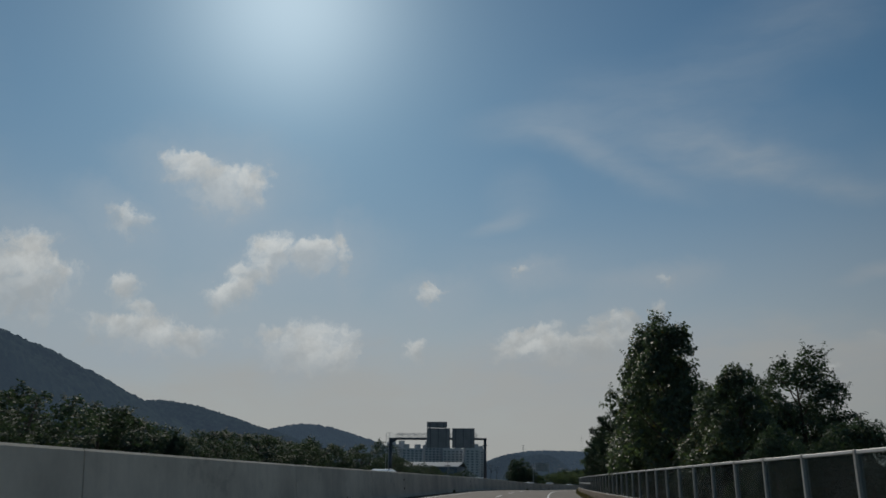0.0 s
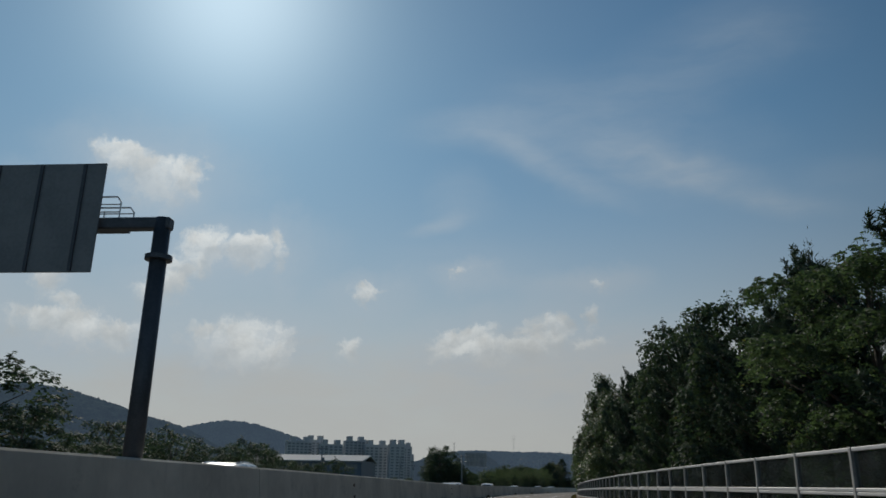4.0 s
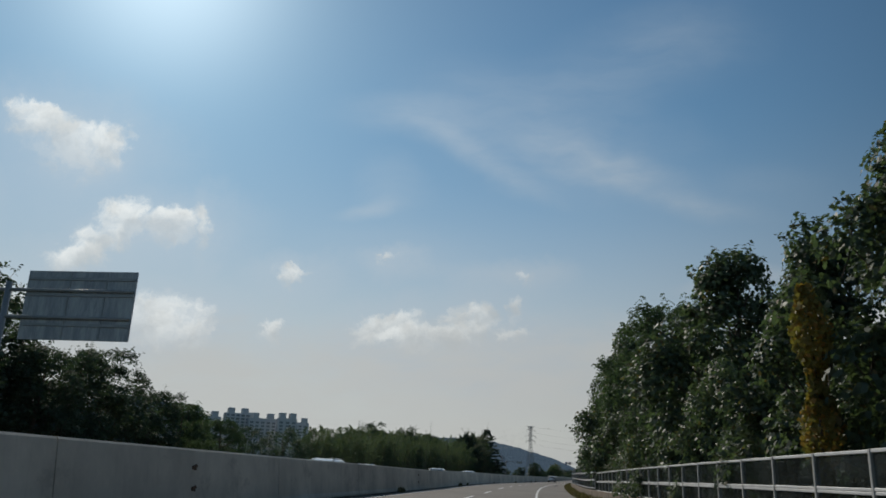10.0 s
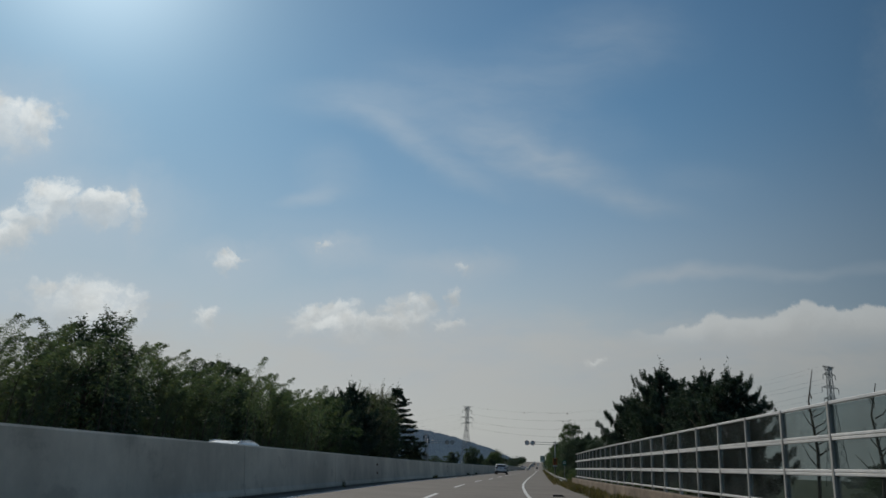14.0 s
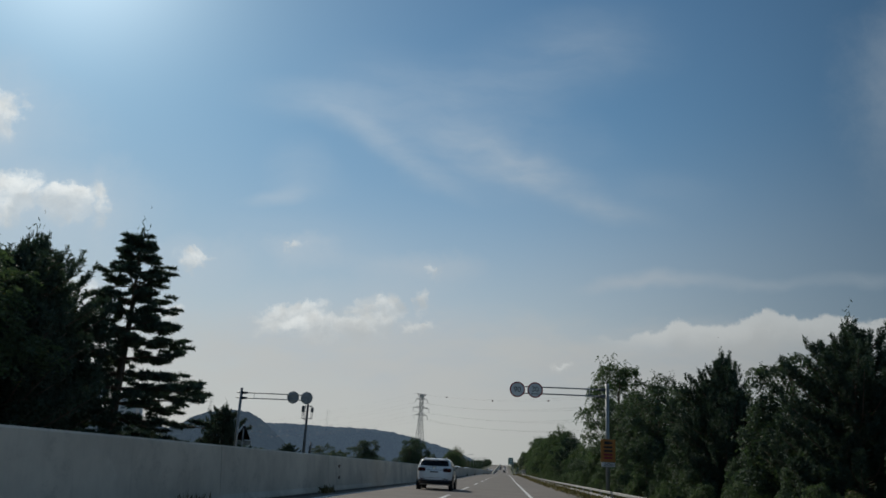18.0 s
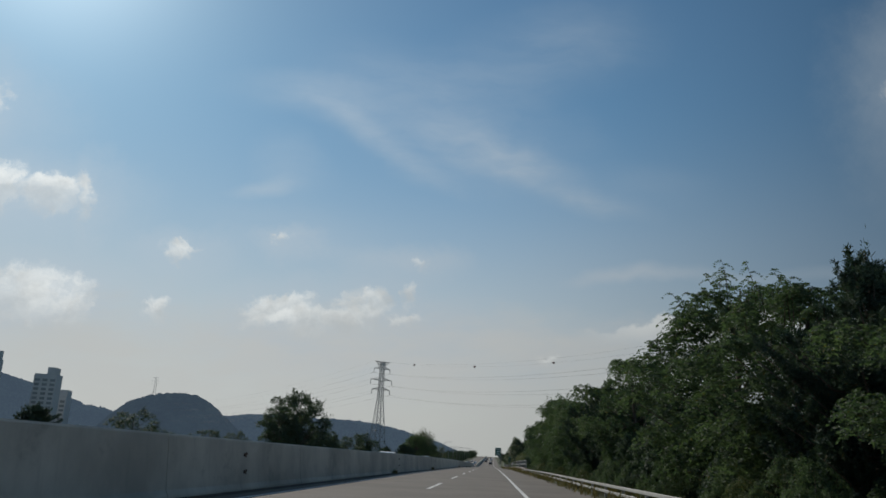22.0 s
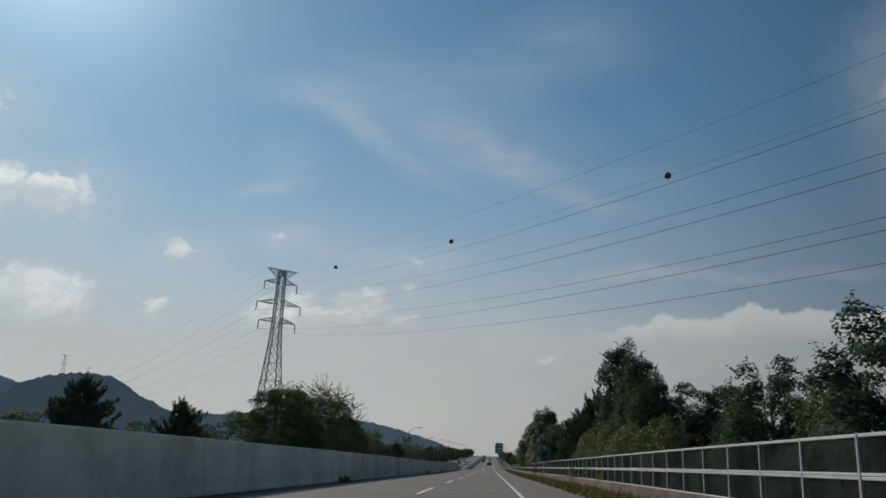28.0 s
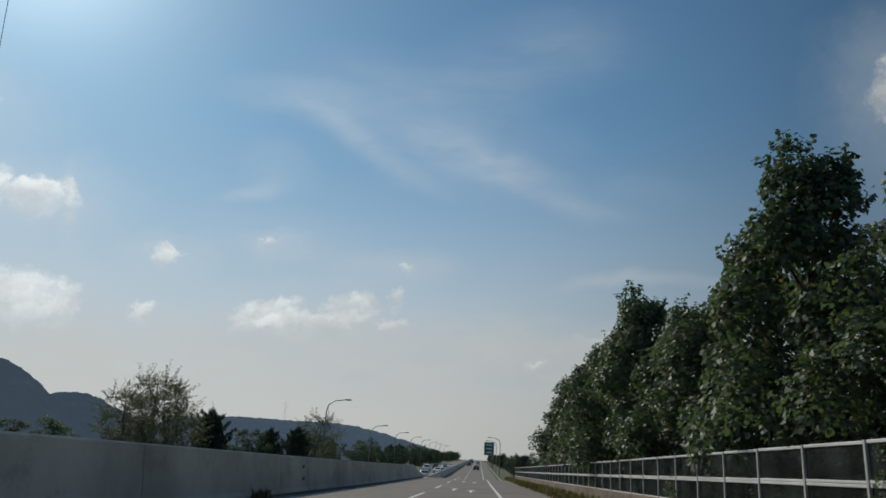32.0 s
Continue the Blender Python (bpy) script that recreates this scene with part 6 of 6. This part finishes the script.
SHELL = {
    # height, rear end, front end, half width
    "suv": [(0.26, -2.24, 2.22, 0.82), (0.38, -2.36, 2.34, 0.90), (0.55, -2.40, 2.38, 0.935), (0.80, -2.40, 2.32, 0.945), (0.92, -2.385, 2.10, 0.943), (0.99, -2.37, 1.60, 0.94), (1.05, -2.36, 1.18, 0.935), (1.10, -2.345, 1.04, 0.925), (1.16, -2.325, 0.94, 0.91),
            (1.24, -2.28, 0.79, 0.885), (1.34, -2.20, 0.58, 0.845), (1.44, -2.11, 0.32, 0.80), (1.50, -2.04, 0.12, 0.765), (1.55, -1.96, -0.10, 0.715), (1.585, -1.82, -0.32, 0.64), (1.608, -1.62, -0.55, 0.50), (1.62, -1.35, -0.80, 0.28)],
    "sedan": [(0.24, -2.18, 2.18, 0.80), (0.38, -2.30, 2.30, 0.88), (0.55, -2.34, 2.33, 0.905), (0.75, -2.33, 2.22, 0.91), (0.86, -2.29, 1.75, 0.90), (0.93, -2.20, 1.25, 0.885), (0.98, -1.85, 1.00, 0.87), (1.06, -1.60, 0.85, 0.83), (1.18, -1.30, 0.60, 0.78),
              (1.30, -1.00, 0.32, 0.73), (1.38, -0.78, 0.10, 0.66), (1.43, -0.60, -0.06, 0.52), (1.455, -0.46, -0.20, 0.28)],
    "van": [(0.26, -2.38, 2.34, 0.84), (0.40, -2.46, 2.44, 0.92), (0.60, -2.49, 2.48, 0.945), (0.90, -2.48, 2.40, 0.95), (1.05, -2.46, 2.08, 0.945), (1.15, -2.44, 1.80, 0.935), (1.25, -2.42, 1.66, 0.915), (1.40, -2.38, 1.45, 0.885), (1.55, -2.33, 1.20, 0.845),
            (1.65, -2.26, 0.95, 0.79), (1.71, -2.15, 0.70, 0.69), (1.745, -1.90, 0.35, 0.50), (1.76, -1.50, -0.10, 0.26)],
}


def row_at(kind, z):
    t = np.array(SHELL[kind])
    return [float(np.interp(z, t[:, 0], t[:, k])) for k in (1, 2, 3)]


def flank(kind, y, z):
    """Half width of the shell at a place along and a height."""
    r, f, w = row_at(kind, z)
    u = min(1.0, abs((y - (r + f) / 2) / ((f - r) / 2)))
    return w * (1 - u ** 9) ** (1 / 3)


def stern(kind, x, z, end=-1):
    """Place along of the shell's rear (or front) at a place across and a height."""
    r, f, w = row_at(kind, z)
    return (r + f) / 2 + end * (f - r) / 2 * (1 - min(1.0, abs(x) / w) ** 3) ** (1 / 9)


def shell_band(kind, levels, swell=1.0):
    """Rounded rings of the shell at the given heights, joined and closed."""
    us = [-1, -0.997, -0.985, -0.96, -0.92, -0.85, -0.72, -0.5, -0.25, 0, 0.25, 0.5, 0.72, 0.85, 0.92, 0.96, 0.985, 0.997, 1]
    bm = bmesh.new()
    rings = []
    for z in levels:
        r, f, w = row_at(kind, z)
        c, l = (r + f) / 2, (f - r) / 2
        right = [(swell * w * (1 - abs(u) ** 9) ** (1 / 3), c + swell * l * u) for u in us]
        pts = right + [(-x, y) for x, y in right[-2:0:-1]]
        rings.append([bm.verts.new((x, y, z)) for x, y in pts])
    n = len(rings[0])
    for a, b in zip(rings[:-1], rings[1:]):
        for k in range(n):
            bm.faces.new((a[k], a[(k + 1) % n], b[(k + 1) % n], b[k]))
    bm.faces.new(rings[0][::-1])
    bm.faces.new(rings[-1])
    return bm


def patch(corners, lay, lift, soft=0.10, n=10):
    """A sheet over four corners (low, low, high, high) laid on the shell, its corners rounded."""
    bm = bmesh.new()
    grid = []
    for i in range(n + 1):
        line = []
        for j in range(n + 1):
            a, b = 2 * i / n - 1, 2 * j / n - 1
            a, b = a * math.sqrt(1 - soft * b * b * b * b), b * math.sqrt(1 - soft * a * a * a * a)
            p, q = (a + 1) / 2, (b + 1) / 2
            low = [corners[0][k] * (1 - p) + corners[1][k] * p for k in (0, 1)]
            top = [corners[3][k] * (1 - p) + corners[2][k] * p for k in (0, 1)]
            line.append(bm.verts.new(lay(low[0] * (1 - q) + top[0] * q, low[1] * (1 - q) + top[1] * q, lift)))
        grid.append(line)
    for i in range(n):
        for j in range(n):
            bm.faces.new((grid[i][j], grid[i + 1][j], grid[i + 1][j + 1], grid[i][j + 1]))
    bmesh.ops.solidify(bm, geom=bm.faces[:], thickness=0.004)
    return bm


def car(kind, paint, m, label, group="traffic"):
    """Rounded shell, glass, lamps, bumpers, wheels; the rear faces -y."""
    ob = thing({"suv": "suv", "sedan": "sedan_car", "van": "van"}[kind], label, "car", group, m)
    zs = [r[0] for r in SHELL[kind]]
    levels = sorted(set(zs + [(a + b) / 2 for a, b in zip(zs[:-1], zs[1:])]))
    part("body", shell_band(kind, levels), paint, ob, smooth=True)
    y0, W = min(r[1] for r in SHELL[kind]), max(r[3] for r in SHELL[kind])
    wide, tip, belt, top = {"suv": (0.765, 0.68, 1.215, 1.505), "sedan": (0.72, 0.62, 1.02, 1.33), "van": (0.80, 0.72, 1.15, 1.6)}[kind]

    def aft(x, z, lift):
        return (x, stern(kind, x, z) - lift, z)

    def fore(x, z, lift):
        return (x, stern(kind, x, z, 1) + lift, z)
    part("rear_window", patch([(-wide, belt), (wide, belt), (tip, top), (-tip, top)], aft, 0.008, 0.16, 16), CAR_GLASS, ob, "dark tinted rear window", smooth=True)
    part("windscreen", patch([(-wide, belt - 0.03), (wide, belt - 0.03), (tip, top), (-tip, top)], fore, 0.008, 0.12, 14), CAR_GLASS, ob, smooth=True)
    panes = {"suv": [[(-1.90, 1.21), (-0.42, 1.185), (-0.36, 1.475), (-1.42, 1.488)], [(-0.385, 1.185), (0.70, 1.16), (0.14, 1.44), (-0.325, 1.475)]],
             "sedan": [[(-1.35, 1.04), (-0.34, 1.02), (-0.30, 1.33), (-0.85, 1.31)], [(-0.28, 1.02), (0.68, 1.0), (0.12, 1.32), (-0.24, 1.33)]],
             "van": [[(-2.1, 1.2), (-1.1, 1.2), (-1.1, 1.6), (-2.0, 1.6)], [(-1.04, 1.2), (0.0, 1.2), (0.0, 1.6), (-1.04, 1.6)], [(0.06, 1.2), (1.3, 1.17), (0.75, 1.58), (0.06, 1.6)]]}[kind]
    for sx in (-1, 1):
        def beside(y, z, lift):
            return (sx * (flank(kind, y, z) + lift), y, z)
        a, b = panes[0], panes[-1]
        if kind == "suv":
            part("window_trim", patch([(a[0][0] - 0.09, a[0][1] - 0.022), (b[1][0] + 0.06, b[1][1] - 0.022), (b[2][0] + 0.02, b[2][1] + 0.02), (a[3][0] - 0.06, a[3][1] + 0.02)], beside, 0.004, 0.05, 20), CHROME, ob, "chrome window surround", smooth=True)
        for q in panes:
            part("side_window", patch(q, beside, 0.010, 0.05, 12), CAR_GLASS, ob, smooth=True)
        part("mirror", box(min(sx * W * 0.97, sx * W * 1.12), max(sx * W * 0.97, sx * W * 1.12), b[1][0] - 0.2, b[1][0] - 0.1, belt - 0.09, belt + 0.03, 0.04), CAR_DARK, ob)
        lz = {"suv": (0.925, 1.118), "sedan": (0.72, 0.88), "van": (0.8, 1.1)}[kind]
        lx = {"suv": (0.46, 0.905), "sedan": (0.45, 0.87), "van": (0.74, 0.92)}[kind]
        part("tail_lamp", patch([(sx * lx[0], lz[0]), (sx * (lx[1] - 0.03), lz[0]), (sx * lx[1], lz[1]), (sx * lx[0], lz[1])], aft, 0.012, 0.22, 14), TAIL_RED, ob, "dark red tail lamp", smooth=True)
        part("headlamp", patch([(sx * 0.5, lz[0] - 0.14), (sx * 0.82, lz[0] - 0.12), (sx * 0.82, lz[0] - 0.02), (sx * 0.5, lz[0] - 0.04)], fore, 0.01, 0.2, 8), CHROME, ob, "clear headlamp", smooth=True)
        if kind == "suv":
            line = [(-1.98, 1.562), (-1.8, 1.598), (-1.4, 1.628), (-0.95, 1.634), (-0.5, 1.616), (-0.05, 1.565), (0.12, 1.53)]
            bm = bmesh.new()
            add_pipe(bm, [(sx * (0.56 + 0.03 * (q == 0)), y, z - 0.012 * (k in (0, 6))) for k, (y, z) in enumerate(line) for q in (1,)], [0.012, 0.02, 0.022, 0.022, 0.022, 0.02, 0.012], 8)
            part("roof_rail", bm, CHROME, ob, "satin metal roof rail", smooth=True)
        for q in ((-1.05, -0.02) if kind != "van" else (-0.9, 0.2)):
            part("door_handle", box(min(sx * flank(kind, q, belt - 0.17), sx * (flank(kind, q, belt - 0.17) + 0.03)), max(sx * flank(kind, q, belt - 0.17), sx * (flank(kind, q, belt - 0.17) + 0.03)), q - 0.09, q + 0.09, belt - 0.19, belt - 0.15, 0.008), CAR_DARK, ob)
        for q in ((-1.55, -0.42, 0.72) if kind == "suv" else (-0.9, 0.0, 0.9)):
            part("door_seam", patch([(q, 0.34), (q + 0.008, 0.34), (q + 0.02, belt - 0.06), (q + 0.012, belt - 0.06)], beside, 0.0015, 0.0, 6), CAR_DARK, ob)
        for wy in (y0 + 1.05, y0 + 3.82):
            wheel = part("wheel", tube((sx * W * 0.78, wy, 0.35), (sx * W * 0.99, wy, 0.35), 0.35, 0.35, 28), BLACK, ob, "black tyre", smooth=True)
            part("rim", ring(0.04, 0.24, -0.01, 0.01, 20), CHROME, wheel, "bright alloy rim", pose(sx * W * 1.0, wy, 0.35, 0, 0, 90))
            part("arch", ring(0.355, 0.45, -0.03, 0.03, 28), BLACK, ob, "black wheel arch", pose(sx * W * 0.985, wy, 0.36, 0, 0, 90))
    part("rear_bumper", shell_band(kind, [0.30, 0.36, 0.46, 0.52], 1.012), CAR_DARK if kind == "suv" else paint, ob, "dark lower bumper and sill" if kind == "suv" else "", smooth=True)
    pz = belt - 0.36
    plate = part("number_plate", box(-0.26, 0.26, y0 - 0.014, y0 + 0.02, pz, pz + 0.12, 0.003), SIGN_WHITE, ob)
    part("plate_bar", box(-0.2, 0.2, y0 - 0.02, y0 - 0.015, pz + 0.03, pz + 0.09), INK, plate)
    part("tailgate_trim", patch([(-0.4, pz + 0.15), (0.4, pz + 0.15), (0.4, pz + 0.175), (-0.4, pz + 0.175)], aft, 0.012, 0.0, 6), CHROME, ob)
    if kind == "suv":
        part("emblem", ring(0.0, 0.06, -0.006, 0.006, 20), CHROME, ob, "oval chrome emblem", pose(0, stern("suv", 0, 1.13) - 0.012, 1.13) @ Matrix.Diagonal((1.5, 1, 1, 1)))
        part("tailgate_seam", patch([(-0.80, 0.62), (0.80, 0.62), (0.80, 0.632), (-0.80, 0.632)], aft, 0.002, 0.0, 8), CAR_DARK, ob)
        part("roof_spoiler", patch([(-0.70, 1.512), (0.70, 1.512), (0.60, 1.575), (-0.60, 1.575)], lambda x, z, lift: (x, stern("suv", x, z) - lift - 0.09 * (1.575 - z) / 0.063, z), 0.004, 0.05, 10), paint, ob, smooth=True)
        part("roof_fin", patch([(-2.0, 1.56), (-1.70, 1.60), (-1.86, 1.70), (-1.93, 1.70)], lambda y, z, lift: (0.012, y, z), 0.0, 0.1, 6), paint, ob)
        part("rear_wiper", tube((0.02, stern("suv", 0, 1.215) - 0.02, 1.22), (-0.42, stern("suv", 0.42, 1.25) - 0.02, 1.25), 0.009, 0.006, 6), BLACK, ob)
        for sx in (-1, 1):
            part("reflector", patch([(sx * 0.45, 0.545), (sx * 0.74, 0.545), (sx * 0.74, 0.58), (sx * 0.45, 0.58)], aft, 0.006, 0.05, 6), TAIL_RED, ob)
    return ob


suv = car("suv", CAR_WHITE, stand(432.7, -3.3, 0.012), "white sport utility car with dark rear window in the passing lane")
white_suv = car("suv", CAR_WHITE, stand(52, -9.4, 0.01, 180), "white sport utility car on the opposite carriageway")
silver_suv = car("suv", CAR_SILVER, stand(112, -9.4, 0.01, 180), "silver sport utility car on the opposite carriageway")
white_sedan = car("sedan", CAR_WHITE, stand(862, -13, 0.01, 180), "white sedan on the opposite carriageway")
silver_sedan = car("sedan", CAR_SILVER, stand(840, -9.4, 0.01, 180), "silver sedan on the opposite carriageway")
white_van = car("van", CAR_WHITE, stand(217.5, -9.6, 0.01, 180), "white van on the opposite carriageway")
dark_sedan = car("sedan", CAR_DARK, stand(948, -0.2, 0.01), "dark sedan far ahead in the lane")
for proto, s, d, turn in ((silver_suv, 97, -13, 180), (white_suv, 176, -9.4, 180), (white_van, 206, -13, 180), (white_suv, 256, -9.4, 180), (white_suv, 282, -13, 180), (silver_suv, 301, -9.5, 180), (silver_suv, 330, -9.4, 180),
                          (white_suv, 352, -13, 180), (white_suv, 548, -9.4, 180), (silver_suv, 590, -9.4, 180), (white_suv, 655, -13, 180), (white_sedan, 884, -9.4, 180), (white_van, 900, -13, 180),
                          (silver_sedan, 925, -9.4, 180), (dark_sedan, 940, -13, 180), (white_sedan, 965, -9.4, 180), (silver_sedan, 1010, -13, 180), (dark_sedan, 1045, -3.7, 0), (silver_sedan, 1120, 0, 0), (dark_sedan, 1180, -3.7, 0), (white_sedan, 1240, -0.2, 0)):
    copy_thing(proto, stand(s, d, 0.01, turn))


# ---------------------------------------------------------------- weeds along the verge and wall foot
def weeds(name, label, rows, mat, seed, size, stretch, narrow):
    """Grass and weeds that no one could count: rows of (from, to, near, far, how many, height)."""
    g = np.random.default_rng(seed)
    pts, out = [], []
    for a, b, d0, d1, n, h in rows:
        s, d = g.uniform(a, b, n), g.uniform(d0, d1, n)
        keep = np.array([noise.noise(Vector((q / 3.0, e * 1.5, seed))) > -0.25 for q, e in zip(s, d)])
        for q, e in zip(s[keep], d[keep]):
            k = g.uniform(0.2, 1.0) * h
            p = spot(q, e)
            pts.append((p.x, p.y, p.z + k * 0.5))
            out.append((0, 0, 2.2))
    me = leaf_mesh(name, np.array(pts), size, mat, stretch, 0.0, seed, narrow, np.array(out))
    tagged(new(name, me), label, "weeds", kind="stuff")


weeds("verge_weeds", "dry yellow-green weeds and grass along the verge", [(362, 600, 3.9, 7.5, 16000, 0.55), (588, 800, 4.1, 5.0, 15000, 0.62), (290, 362, 4.3, 5.0, 6500, 0.5), (-10, 290, 4.35, 5.0, 15000, 0.5)], LEAF_WEED, 3, 0.22, 1.8, 0.10)
weeds("barrier_foot_weeds", "tufts of weeds at the foot of the concrete barrier", [(a, a + 1.8, -6.45, -6.2, 90, 0.35) for a in (29, 66, 101, 150, 190, 231, 262, 296, 303, 335, 372, 405, 418, 470, 530, 566, 628, 641, 690, 716)], LEAF_WEED, 4, 0.2, 1.8, 0.12)


# scrap of tyre tread on the shoulder
scrap = thing("tyre_scrap", "torn black strip of tyre tread on the shoulder", "tyre scrap", "", stand(337, 2.95, 0.0, 30))
part("tread", tube((-0.28, 0, 0.03), (0.25, 0.1, 0.05), 0.05, 0.03, 8), BLACK, scrap)
part("torn_edge", box(-0.2, 0.22, -0.14, 0.06, 0.0, 0.03, 0.01), BLACK, scrap)


def utility_pole(s, d, high):
    ob = thing("utility_pole", "slim grey concrete utility pole with crossarms and insulators", "utility pole", "utility poles", stand(s, d))
    part("pole", tube((0, 0, -0.2), (0, 0, high), 0.15, 0.09, 12), GREY_PAINT, ob, smooth=True)
    for z in (high - 0.35, high - 1.3):
        arm = part("crossarm", box(-0.95, 0.95, -0.05, 0.05, z - 0.05, z + 0.05, 0.01), DARK_STEEL, ob)
        for x in (-0.85, -0.4, 0.4, 0.85):
            part("insulator", tube((x, 0, z + 0.05), (x, 0, z + 0.25), 0.05, 0.035, 8), SIGN_BACK, arm)
    part("transformer", tube((0.3, 0, high - 2.6), (0.3, 0, high - 1.8), 0.2, 0.2, 12), GREY_PAINT, ob, smooth=True)


utility_pole(260, -35.6, 7.9)
utility_pole(300, -44, 8.2)
utility_pole(214, -37, 7.6)


def direction_sign(s, d):
    """A large board on two posts; its unread writing is drawn as bars."""
    ob = thing("direction_sign", "large green motorway direction board on twin steel posts", "road sign", "", stand(s, d))
    for x in (1.5, 1.9):
        part("post", tube((x, 0.1, -0.2), (x, 0.1, 10.2), 0.14, 0.12, 10), GREY_PAINT, ob, smooth=True)
    b = part("board", box(-2.0, 2.0, -0.08, -0.02, 5.0, 10.2, 0.02), GREEN, ob, "green board")
    part("border", box(-1.8, 1.8, -0.09, -0.081, 10.0, 10.06), SIGN_WHITE, b)
    part("border", box(-1.8, 1.8, -0.09, -0.081, 5.14, 5.2), SIGN_WHITE, b)
    for z in (9.1, 7.6, 6.1):
        part("writing_bar", box(-1.3, 1.2, -0.09, -0.081, z - 0.28, z + 0.28), SIGN_WHITE, b)


direction_sign(1020, 4.6)


def lane_arrow(s, d):
    bm = bmesh.new()
    for pts in ([(-0.07, 0.0), (0.07, 0.0), (0.07, 3.4), (-0.07, 3.4)], [(-0.3, 3.4), (0.3, 3.4), (0.0, 5.0)]):
        vs = [bm.verts.new(spot(s + y, d + x, 0.017)) for x, y in pts]
        bm.faces.new(vs)
    child("lane_arrow", shared("lane_arrow", bm, PAINT), road)


for s, d in ((736, -0.8), (733.5, 0.2), (766, -0.8), (763.5, 0.2)):
    lane_arrow(s, d)
